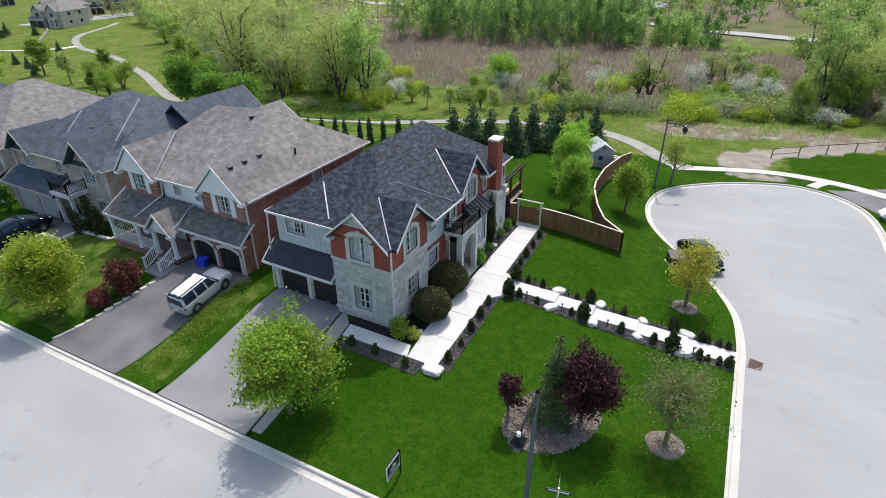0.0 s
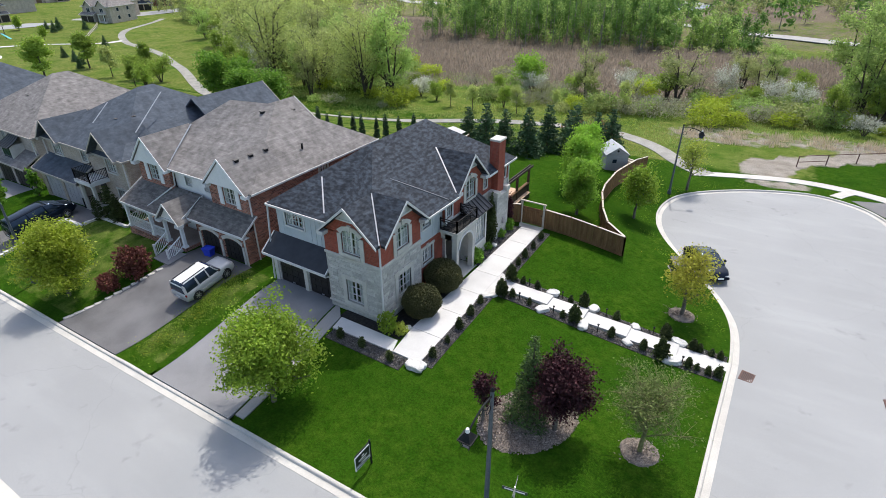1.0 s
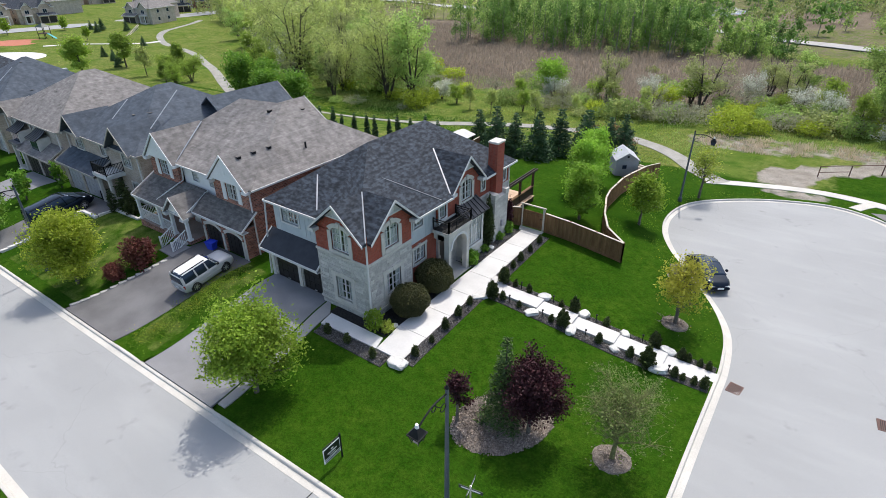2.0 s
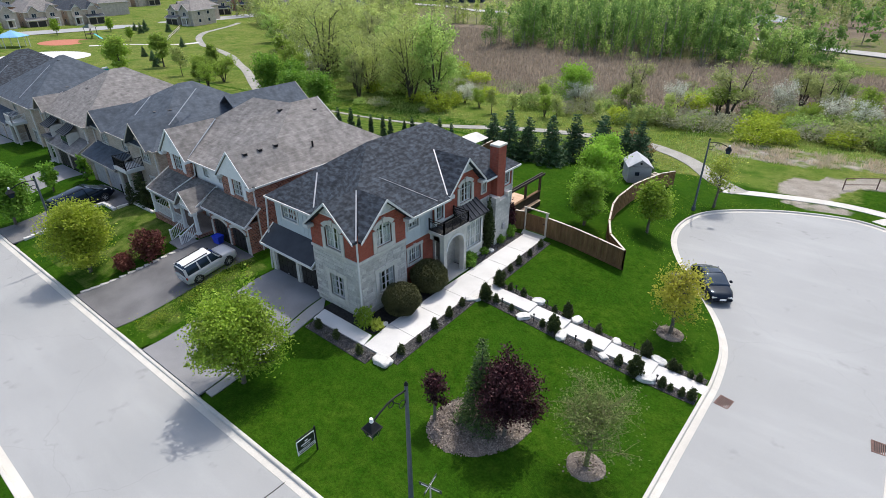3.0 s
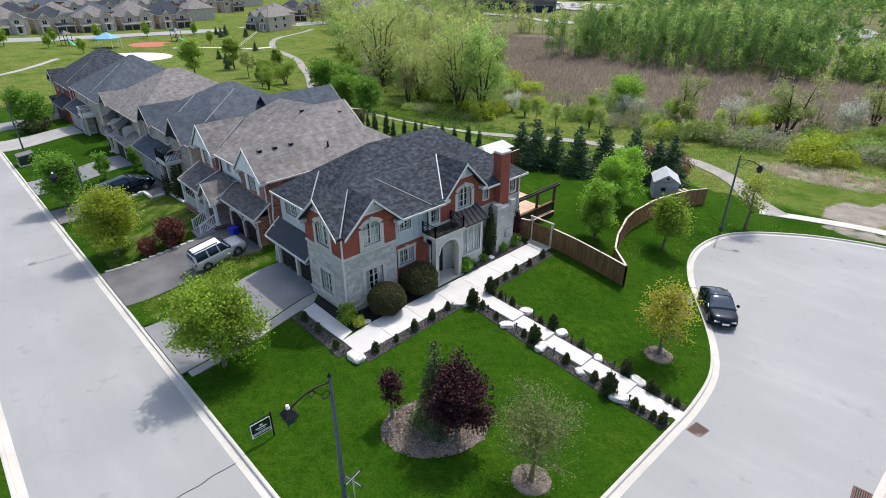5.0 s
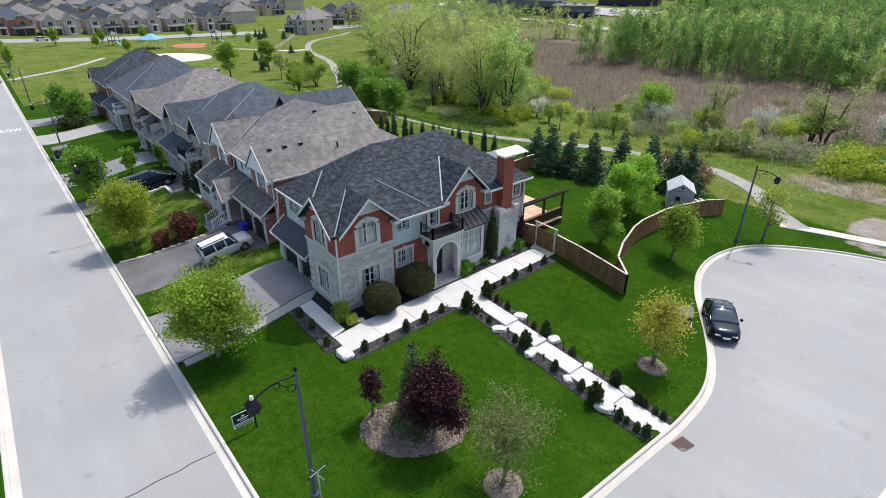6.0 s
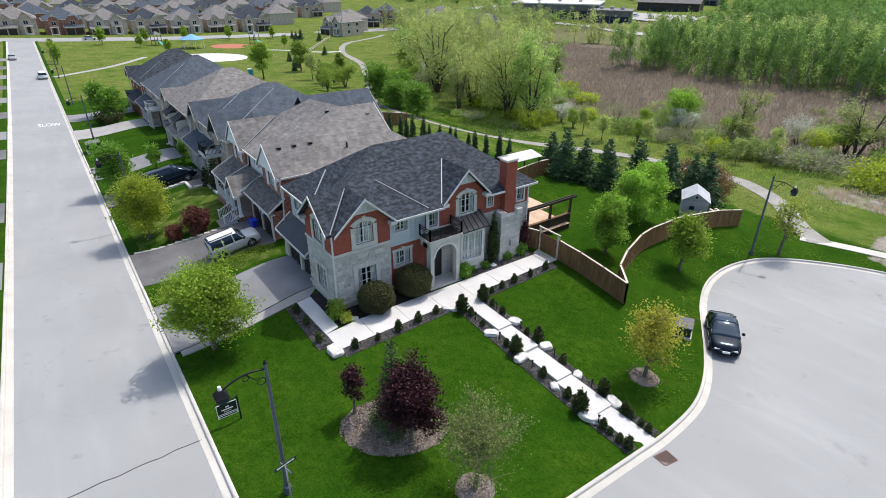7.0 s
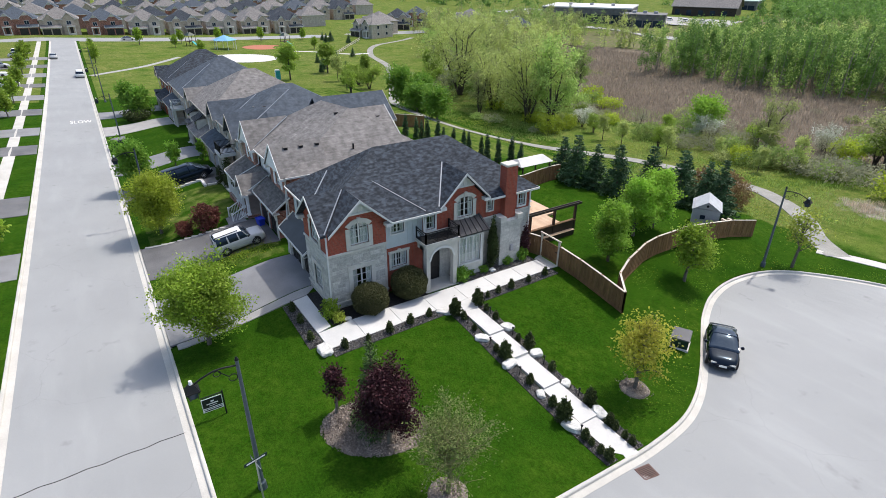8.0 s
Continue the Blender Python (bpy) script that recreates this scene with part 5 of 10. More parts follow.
# ---------------------------------------------------------------- brick neighbour
def brick_neighbour():
    H = thing("house", pose(-32.5, 29, 0.9), "two-storey mixed brown brick house with a weathered brown shingle roof", "house")
    mark = set(bpy.data.objects)
    B, W, R = M["brick_mixed"], M["white_house"], M["roof_brown"]
    g, ez = 0.75, 6.05
    x0, x1, y0, y1 = -38.6, -26.6, 22.2, 34.5
    # bays, white middle
    for a, b in ((-38.6, -34.95), (-30.55, -26.6)):
        c = (a + b) / 2
        wall(H, "y", 21.95, a, b, 3.4, ez - 0.05, [(c - 0.6, c + 0.6, 4.75, 6.0)], B)
        window(H, "y", 21.95, c - 0.6, c + 0.6, 4.75, 6.0, 2, 3, trim=0.0)
        F = facing("y", 21.95)
        for s in (-1, 1):
            bm = bmesh.new()
            obox(bm, F, c + s * 0.82 - 0.2, c + s * 0.82 + 0.2, 0.0, 0.05, 4.65, 6.05)
            for k in range(7):
                obox(bm, F, c + s * 0.82 - 0.16, c + s * 0.82 + 0.16, 0.05, 0.07, 4.75 + k * 0.18, 4.85 + k * 0.18)
            part("shutter", bm, W, H, "white louvred shutter")
        gable(H, "y", 21.55, 21.95, c, (b - a) / 2 + 0.15, 6.0, 8.08, 4.0, R, B, panel=False, base=6.0, trim=W)
        bm = bmesh.new()
        hw = (b - a) / 2 - 0.05
        plate(bm, F, [(c - hw, 6.0), (c - hw * 0.8, 6.0), (c - hw * 0.72, 6.16), (c + hw * 0.72, 6.16), (c + hw * 0.8, 6.0), (c + hw, 6.0), (c, 7.9)], 0.002, 0.33)
        plate(bm, F, [(c - 0.16, 6.75), (c + 0.16, 6.75), (c + 0.16, 7.2), (c, 7.36), (c - 0.16, 7.2)], 0.33, 0.37)
        part("gable_panel", bm, W, H, "white boarded gable")
        wall(H, "y", 22.2, a, b - (0.25 if b > -27 else 0), g - 0.4, 3.4, [], B)
    wall(H, "y", 22.35, -34.95, -30.55, g - 0.4, ez - 0.05, [(-33.75, -33.1, 4.9, 5.75), (-31.7, -31.05, 4.9, 5.75)], W)
    window(H, "y", 22.35, -33.75, -33.1, 4.9, 5.75, 2, 3, trim=0.05, trim_mat=W, lintel=False)
    window(H, "y", 22.35, -31.7, -31.05, 4.9, 5.75, 2, 3, trim=0.05, trim_mat=W, lintel=False)
    wall(H, "x", x1, 22.195, y1 - 0.242, g - 0.6, ez - 0.05, [(28.4, 29.2, 4.7, 5.9)], B)
    window(H, "x", x1, 28.4, 29.2, 4.7, 5.9, 2, 3, trim=0.14)
    wall(H, "w", x0, 22.195, y1 - 0.242, g - 0.6, ez - 0.05, [], B)
    wall(H, "n", y1, x0, x1, g - 0.6, ez - 0.05, [], B)
    # garage
    wall(H, "y", 20.95, -31.5, -26.6, g - 0.4, 3.55, [(-31.1, -29.3, g, 2.75), (-28.75, -26.95, g, 2.75)], B)
    wall(H, "x", -26.6, 21.192, 22.19, g - 0.4, 3.39, [], B)
    garage_door(H, -31.1, -29.3, 20.95, g, 2.75)
    garage_door(H, -28.75, -26.95, 20.95, g, 2.75)
    bm = bmesh.new()
    F = facing("y", 20.95)
    for c in (-30.2, -27.85):
        for k in range(8):
            t0, t1 = -1 + k / 4, -1 + (k + 1) / 4
            plate(bm, F, [(c + t0 * 0.95, 2.55 + 0.3 * (1 - t0 * t0)), (c + t1 * 0.95, 2.55 + 0.3 * (1 - t1 * t1)),
                          (c + t1 * 1.05, 2.78 + 0.3 * (1 - t1 * t1)), (c + t0 * 1.05, 2.78 + 0.3 * (1 - t0 * t0))], -0.05, 0.05)
    for c in (-31.25, -29.02, -26.8):
        obox(bm, F, c - 0.1, c + 0.1, -0.02, 0.06, g, 2.5)
    part("door_arch", bm, M["cream"], H, "pale arched surrounds of the garage doors")
    lean_roof(H, -31.9, -26.2, 20.6, 22.0, 3.52, 4.5, M["roof_grey"], label="dark grey shingle skirt roof over the garage")
    # porch
    lean_roof(H, -38.9, -31.9, 19.95, 22.2, 3.35, 4.55, M["roof_grey"], label="dark grey shingle roof over the porch")
    gable(H, "y", 19.7, 19.95, -32.9, 1.25, 3.3, 4.65, 2.3, R, W, panel=False)
    deck_z = 1.35
    pd = part("porch_deck", boxes((-38.6, -31.9, 19.95, 22.2, 0.3, deck_z)), M["brick_mixed"], H, "raised brick porch")
    for x in (-38.5, -35.6, -33.9, -32.05):
        bm = soft_box(x - 0.11, x + 0.11, 20.0, 20.22, deck_z, 3.25, 0.015, 1)
        box(bm, x - 0.16, x + 0.16, 19.95, 20.27, 3.05, 3.25), box(bm, x - 0.16, x + 0.16, 19.95, 20.27, deck_z, deck_z + 0.15)
        part("column", bm, W, pd, "white porch column")
    railing(pd, [(-38.5, 22.1), (-38.5, 20.1), (-35.6, 20.1), (-33.9, 20.1)], deck_z, 0.9, W)
    st = part("porch_steps", boxes(*[(-33.6, -32.2, 19.95 - 0.3 * (k + 1), 19.95 - 0.3 * k, 0.3, deck_z - 0.16 * (k + 1)) for k in range(4)]), M["concrete"], H)
    for x in (-33.65, -32.15):
        a, b = Vector((x, 19.95, deck_z)), Vector((x, 18.75, deck_z - 0.62))
        up = Vector((0, 0, 0.9))
        rails = [("top_rail", a + up, b + up, 0.06), ("bottom_rail", a + up * 0.12, b + up * 0.12, 0.05), ("post", b, b + up * 1.15, 0.1)]
        rails += [("baluster", a.lerp(b, k / 9) + up * 0.1, a.lerp(b, k / 9) + up, 0.03) for k in range(1, 9)]
        for kind, p, q, thick in rails:
            bm = bmesh.new()
            bar(bm, p, q, thick)
            part(kind, bm, W, st)
    bm = boxes((-33.4, -32.4, 22.05, 22.19, 1.35, 3.5))
    part("door", bm, M["garage"], H, "dark front door behind the porch")
    # roof
    e0, e1, e2, e3 = (x0 - 0.4, 21.85, ez), (-26.15, 21.85, ez), (-26.15, y1 + 0.4, ez), (x0 - 0.4, y1 + 0.4, ez)
    ra, rb = (-35.2, 28.4, 9.4), (-31.3, 29.3, 9.4)
    roof = poly_roof(H, [(e0, e1, rb, ra), (e1, e2, rb), (e2, e3, ra, rb), (e3, e0, ra)], [(e1, e2), (e2, e3), (e3, e0), ((-34.9, 21.85, ez), (-30.6, 21.85, ez))], R,
                     "weathered brown hipped shingle roof", [(p[0], p[1], ez - 0.04) for p in (e0, e1, e2, e3)])
    gable(H, "n", 34.3, 34.0, -34.6, 3.4, 6.2, 8.5, 5.0, R, B, panel=False)
    strip(roof, (-34.95, 21.95, 6.12), (-36.6, 25.6, 7.99), 0.1, 0.03)
    for x, y, z in ((-28.2, 22.7, 7.8), (-28.2, 23.9, 7.8), (-28.2, 25.2, 7.8), (-31.6, 28.3, 9.12), (-33.6, 32.0, 7.85), (-33.6, 33.1, 7.85)):
        roof_vent(H, x, y, z)
    bm = bmesh.new()
    tube(bm, [(-27.64, 28.0, 6.9), (-27.64, 28.0, 7.38), (-27.64, 28.0, 7.42)], [0.07, 0.07, 0.085], 10)
    part("vent_pipe", bm, M["black"], H)
    downpipe(H, [(-34.8, 22.2, 6.0), (-34.9, 22.15, 4.7), (-35.9, 20.3, 3.5)])
    downpipe(H, [(-26.55, 21.9, 5.95), (-26.52, 21.9, 0.8)])
    downpipe(H, [(-27.1, 20.6, 3.46), (-26.52, 20.9, 3.2), (-26.52, 20.9, 0.8)])
    interior(H, x0 + 0.3, x1 - 0.3, 22.7, y1 - 0.3, 0.6, 6.0, 3.9)
    finish(H, mark)
    return H


brick_neighbour()


# ---------------------------------------------------------------- the houses further along
def row_house(x0, x1, wall_mat, roof_mat, label, pitch=0.6, gables=((0.2, 1.7), (0.78, 1.6)), shutters=False, balcony=None, depth=13.5, trim=None, skirt_mat=None, left=False, rear=False, strips=(), vents=None, awnings=()):
    w = x1 - x0
    base = float(pad_z((x0 + x1) / 2)) - 0.15
    H = thing("house", pose((x0 + x1) / 2, 29, base), label, "house", "row of detached houses")
    mark = set(bpy.data.objects)
    ez = base + 5.2
    y0 = 22.3
    y1 = y0 + depth
    T = trim or M["cream"]
    holes_u, holes_l = [], []
    for fr, half in gables:
        c = x0 + w * fr
        holes_u.append((c - 0.65, c + 0.65, base + 3.7, base + 5.0))
    mid = x0 + w * 0.5
    holes_u.append((mid - 0.4, mid + 0.4, base + 3.9, base + 4.9))
    gx0, gx1 = (x0 + 0.65, x0 + w * 0.52) if left else (x0 + w * 0.48, x1 - 0.35)
    ga, gb = (x0, gx1 + 0.3) if left else (gx0 - 0.3, x1)
    la, lb = (gb, x1) if left else (x0, ga)
    wa = x1 - 2.2 if left else x0 + 0.8
    wall(H, "y", y0, x0, x1, base + 2.6, ez, holes_u, wall_mat)
    wall(H, "y", y0, la, lb, base - 1.0, base + 2.6, [(wa, wa + 1.4, base + 0.8, base + 2.3)], wall_mat)
    window(H, "y", y0, wa, wa + 1.4, base + 0.8, base + 2.3, 2, 3, trim=0.14, trim_mat=T)
    for a, b, c, d in holes_u:
        window(H, "y", y0, a, b, c, d, 2 if b - a > 1 else 1, 3, trim=0.12, trim_mat=T)
    gm = (gx0 + gx1) / 2
    wall(H, "y", y0 - 1.3, ga, gb, base - 1.0, base + 2.65, [(gx0, gm - 0.2, base, base + 2.1), (gm + 0.2, gx1, base, base + 2.1)], wall_mat)
    wall(H, "w", ga, y0 - 1.06, y0, base - 1.0, base + 2.65, [], wall_mat)
    wall(H, "x", gb, y0 - 1.06, y0, base - 1.0, base + 2.65, [], wall_mat)
    wall(H, "x", x1, y0 + 0.242, y1 - 0.242, base - 1.0, ez, [], wall_mat)
    wall(H, "w", x0, y0 + 0.242, y1 - 0.242, base - 1.0, ez, [], wall_mat)
    wall(H, "n", y1, x0, x1, base - 1.0, ez, [], wall_mat)
    garage_door(H, gx0, gm - 0.2, y0 - 1.3, base, base + 2.1, mat=M["garage"] if balcony is None else M["shed_wall"])
    garage_door(H, gm + 0.2, gx1, y0 - 1.3, base, base + 2.1, mat=M["garage"] if balcony is None else M["shed_wall"])
    sk = skirt_mat or roof_mat
    lean_roof(H, ga - 0.3, gb + 0.3, y0 - 1.75, y0, base + 2.65, base + 3.6, sk, trim=M["taupe"])
    # porch and entrance beside the garage
    px0, px1 = (gb + 0.1, gb + 2.3) if left else (ga - 2.3, ga - 0.1)
    porch = part("porch", boxes((px0, px1, y0 - 1.5, y0, base - 0.8, base + 0.35)), M["concrete"], H)
    part("door", boxes((px0 + 0.6, px0 + 1.5, y0 - 0.06, y0 - 0.005, base + 0.35, base + 2.4)), M["garage"], H, "dark entrance door")
    for x in (px0 + 0.15, px1 - 0.15):
        part("column", soft_box(x - 0.13, x + 0.13, y0 - 1.45, y0 - 1.2, base + 0.35, base + 2.75, 0.02, 1), T, porch)
    slab = part("porch_roof", boxes((px0 - 0.1, px1 + 0.1, y0 - 1.6, y0, base + 2.75, base + 3.05)), M["white"] if balcony else sk, H)
    if balcony:
        railing(slab, [(px0, y0), (px0, y0 - 1.5), (px1, y0 - 1.5), (px1, y0)], base + 3.05, 0.85, balcony)
    bm = boxes(*[(px0 + 0.3, px1 - 0.3, y0 - 1.5 - 0.3 * (k + 1), y0 - 1.5 - 0.3 * k, base - 0.8, base + 0.35 - 0.17 * (k + 1)) for k in range(3)])
    part("steps", bm, M["concrete"], porch)
    railing(porch, [(px0, y0), (px0, y0 - 1.5)], base + 0.35, 0.85, balcony or M["black"])
    roof = hip_roof(H, x0 - 0.4, x1 + 0.4, y0 - 0.4, y1 + 0.4, ez, pitch, roof_mat, trim=M["taupe"])
    for fr, half in gables:
        c = x0 + w * fr
        gable(H, "y", y0 - 0.7, y0 - 0.05, c, half, ez, ez + half * 1.05, 4.0, roof_mat, wall_mat, panel=shutters, trim=M["taupe"])
    # box bays under curved black awnings
    for c in awnings:
        bay = part("bay", boxes((c - 0.95, c + 0.95, y0 - 1.15, y0, base + 2.7, base + 4.2)), T, H, "pale boxed bay below an awning")
        for k in range(3):
            u = c - 0.78 + k * 0.54
            part("window_light", boxes((u, u + 0.46, y0 - 1.18, y0 - 1.15, base + 3.0, base + 4.05)), M["car_glass"], bay)
        n = 7
        prof = [(y0 - 0.1 - 1.3 * (k / n) ** 1.8, base + 5.05 - 0.95 * k / n) for k in range(n + 1)]
        verts = [(c + sx * (0.85 + 0.25 * k / n), y, z) for k, (y, z) in enumerate(prof) for sx in (-1, 1)]
        verts += [(x, y, z - 0.08) for x, y, z in verts]
        m2 = 2 * n + 2
        faces = [(2 * k, 2 * k + 1, 2 * k + 3, 2 * k + 2) for k in range(n)] + [(m2 + 2 * k, m2 + 2 * k + 2, m2 + 2 * k + 3, m2 + 2 * k + 1) for k in range(n)]
        faces += [(2 * k + s_, 2 * k + 2 + s_, m2 + 2 * k + 2 + s_, m2 + 2 * k + s_) for k in range(n) for s_ in (0, 1)] + [(2 * n, 2 * n + 1, m2 + 2 * n + 1, m2 + 2 * n)]
        aw = mesh_object("awning", verts, faces, M["metal_roof"], bay)
        aw["label"] = "curved black metal awning"
        for k in range(6):
            bm = bmesh.new()
            f_ = -1 + k * 0.4
            for j in range(n):
                (ya, za), (yb, zb) = prof[j], prof[j + 1]
                bar(bm, (c + f_ * (0.85 + 0.25 * j / n), ya, za + 0.02), (c + f_ * (0.85 + 0.25 * (j + 1) / n), yb, zb + 0.02), 0.03, 0.05)
            part("awning_seam", bm, M["metal_roof"], bay)
    for fr, half in gables:
        c = x0 + w * fr
        s = 1 if fr < 0.5 else -1
        a = (c + s * half, y0 - 0.4, ez + 0.03)
        b = (c + s * 0.1, y0 - 0.4 + half * 1.05 / pitch, ez + half * 1.05 + 0.02)
        if not strips:
            strip(roof, a, b, 0.1, 0.04)
    for (xa, ya), (xb, yb) in strips:
        strip(roof, (xa, ya, ez + pitch * (ya - y0 + 0.4)), (xb, yb, ez + pitch * (yb - y0 + 0.4)), 0.1, 0.03)
    if rear:
        gable(H, "n", y1 + 2.6, y1 + 2.3, x1 - 1.9, 3.2, ez + 0.2, ez + 2.7, 8.0, roof_mat, wall_mat, panel=False, base=ez - 5.0, trim=M["taupe"])
    for k, (fx, fy) in enumerate(vents or ((0.3, 4.2), (0.45, 4.6), (0.72, 6.0))):
        x, y = x0 + w * fx, y0 - 0.4 + fy
        zz = ez + pitch * min(y - (y0 - 0.4), x - x0 + 0.4, x1 + 0.4 - x)
        roof_vent(H, x, y, zz)
    downpipe(H, [(x1 + 0.04, y0 - 0.2, ez - 0.1), (x1 + 0.04, y0 - 0.2, base)])
    downpipe(H, [(x0 - 0.04, y0 - 0.2, ez - 0.1), (x0 - 0.04, y0 - 0.2, base)])
    interior(H, x0 + 0.3, x1 - 0.3, y0 + 0.4, y1 - 0.3, base, ez, base + 2.9)
    finish(H, mark)
    return H


row_house(-53.4, -41.3, M["brick_tan"], M["roof_slate"], "tan brick house with slate-grey shingles and a black iron balcony", 0.56, ((0.14, 1.6), (0.82, 1.9)), balcony=M["black"], left=True, rear=True, strips=(((-48.3, 24.2), (-49.1, 26.3)), ((-42.4, 24.4), (-44.0, 28.3))), vents=((0.6, 3.3), (0.72, 3.9), (0.45, 6.0)))
row_house(-68.0, -56.0, M["brick_pale"], M["roof_brown"], "pale brick house with brown shingles beside a curved drive", 0.6, ((0.12, 1.3),), awnings=(-59.4, -63.8), strips=(((-67.2, 22.6), (-66.2, 24.4)),), vents=((0.48, 3.8), (0.9, 6.3)))
row_house(-84.6, -71.6, M["brick_tan"], M["roof_slate"], "tall tan brick house with slate shingles and a white balcony", 0.62, (), balcony=M["white"], left=True, strips=(((-76.0, 22.6), (-77.6, 27.3)),), vents=((0.86, 5.2), (0.55, 6.4)))
row_house(-99.0, -87.0, M["brick_red"], M["roof_dark"], "dark-roofed red brick house beside the park lawn", 0.66, ((0.2, 1.5),), strips=(((-89.9, 22.6), (-90.4, 26.1)),), vents=((0.15, 3.0), (0.9, 6.8), (0.97, 7.4)))


# ---------------------------------------------------------------- walks and beds round the corner house
def slab(parent, corners, z, mat, thick=0.14):
    bm = bmesh.new()
    solid(bm, [(x, y, z if not callable(z) else z(x, y)) for x, y in corners], thick)
    bmesh.ops.bevel(bm, geom=[e for e in bm.edges if abs(e.verts[0].co.z - e.verts[1].co.z) < 0.01], offset=0.012, segments=1, affect="EDGES")
    return part("slab", bm, mat, parent)


WZ = 1.24
walkway = thing("walkway", pose(-12.8, 27, WZ), "white concrete walkway along the house to the garden gate", "walkway", kind="structure")
walk_mark = set(bpy.data.objects)
slab(walkway, [(-17.3, 18.85), (-13.22, 18.95), (-13.52, 19.85), (-17.5, 19.85)], WZ, M["walk"])
runs = [18.95, 21.2, 23.6, 26.0, 28.4, 30.8, 33.2, 35.6]
for a, b in zip(runs, runs[1:]):
    ia, ib = (-13.2 if a < 20 else -13.5), -13.5
    oa, ob_ = -11.5 - 0.03 * (a - 18.95), -11.5 - 0.03 * (b - 18.95)
    slab(walkway, [(ia, a + 0.015), (oa, a + 0.015), (ob_, b), (ib, b)], WZ, M["walk"])
slab(walkway, [(-13.75, 35.62), (-12.0, 35.62), (-12.0, 36.25), (-13.95, 36.25)], WZ - 0.01, M["concrete"])
slab(walkway, [(-11.715, 26.1), (-10.62, 27.0), (-10.62, 28.35), (-11.79, 29.0)], WZ, M["walk"])
finish(walkway, walk_mark)

stair_walk = thing("walkway", pose(-4.5, 28, 0.6), "stepped white concrete walk running down to the cul-de-sac kerb", "walkway", kind="structure")
walk_mark = set(bpy.data.objects)
treads = [(-10.62, -8.0, 1.24, 1.20), (-8.0, -5.75, 1.09, 1.05), (-5.75, -3.2, 0.90, 0.86), (-3.2, -0.52, 0.75, 0.71), (-0.52, 2.06, 0.62, 0.58)]
STEP_Z = treads
for a, b, za, zb in treads:
    ya, yb = 27.25 - 0.02 * (a + 8), 28.3 - 0.012 * (a + 8)
    bm = bmesh.new()
    solid(bm, [(a + 0.008, ya, za), (b + 0.02, ya, zb), (b + 0.02, yb, zb), (a + 0.008, yb, za)], 0.34)
    part("slab", bm, M["walk"], stair_walk)
finish(stair_walk, walk_mark)


def bed(name, outline, mat, label, lift=0.05):
    """A planting bed: a gently mounded sheet inside an outline, following the ground."""
    cx, cy = sum(p[0] for p in outline) / len(outline), sum(p[1] for p in outline) / len(outline)
    verts, faces = [], []
    rings = 5
    n = len(outline)
    for r in range(rings):
        t = 1 - r / rings
        for x, y in outline:
            px, py = cx + (x - cx) * t, cy + (y - cy) * t
            verts.append((px, py, gz(px, py) + lift * (0.2 if r == 0 else 1) + 0.02 * noise.noise((px * 2, py * 2, 0)) + (-0.12 if r == 0 else 0.0)))
    verts.append((cx, cy, gz(cx, cy) + lift))
    for r in range(rings - 1):
        for i in range(n):
            j = (i + 1) % n
            faces.append((r * n + i, r * n + j, (r + 1) * n + j, (r + 1) * n + i))
    faces += [((rings - 1) * n + i, (rings - 1) * n + (i + 1) % n, rings * n) for i in range(n)]
    ob = mesh_object(name, verts, faces, mat)
    return tagged(ob, label, "planting bed", kind="structure")


def strip_bed(name, pts, half, mat, label):
    outline = []
    for s in (1, -1):
        seq = pts if s == 1 else pts[::-1]
        for i, p in enumerate(seq):
            a, b = seq[max(i - 1, 0)], seq[min(i + 1, len(seq) - 1)]
            d = Vector((b[0] - a[0], b[1] - a[1])).normalized()
            outline.append((p[0] + d.y * half, p[1] - d.x * half))
    n = len(pts)
    verts = [(x, y, gz(x, y) + 0.035) for x, y in outline]
    faces = [(i, i + 1, 2 * n - 2 - i, 2 * n - 1 - i) for i in range(n - 1)]
    v2 = verts + [(x, y, z - 0.25) for x, y, z in verts]
    m = len(verts)
    faces += [(i, m + i, m + (i + 1) % m, (i + 1) % m) for i in range(m)]
    ob = mesh_object(name, v2, faces, mat)
    return tagged(ob, label, "planting bed", kind="structure")


def ring(cx, cy, r, wob=0.08, n=28, sx=1.0):
    return [(cx + sx * r * (1 + wob * noise.noise((i * 0.6, cx, cy))) * math.cos(2 * math.pi * i / n), cy + r * (1 + wob * noise.noise((i * 0.6, cy, cx))) * math.sin(2 * math.pi * i / n)) for i in range(n)]


def linepts(a, b, n=14):
    return [(a[0] + (b[0] - a[0]) * i / n, a[1] + (b[1] - a[1]) * i / n) for i in range(n + 1)]


strip_bed("planting_bed", linepts((-14.25, 20.0), (-14.25, 26.6)), 0.74, M["mulch_black"], "black mulch bed under the clipped shrubs by the wall")
strip_bed("planting_bed", linepts((-14.25, 29.0), (-14.25, 35.5)), 0.74, M["mulch"], "dark mulch bed below the bay window")
strip_bed("planting_bed", linepts((-17.7, 20.22), (-14.6, 20.22)), 0.36, M["mulch_black"], "dark mulch strip at the foot of the stone wall")
strip_bed("planting_bed", linepts((-17.2, 18.55), (-12.2, 18.5)), 0.42, M["mulch"], "dark mulch strip beside the front walk")
strip_bed("planting_bed", linepts((-11.15, 19.0), (-11.4, 26.2), 20), 0.37, M["mulch"], "dark mulch strip with young shrubs beside the walk")
strip_bed("planting_bed", linepts((-11.4, 28.9), (-11.6, 35.6), 16), 0.37, M["mulch"], "dark mulch strip with young shrubs towards the gate")
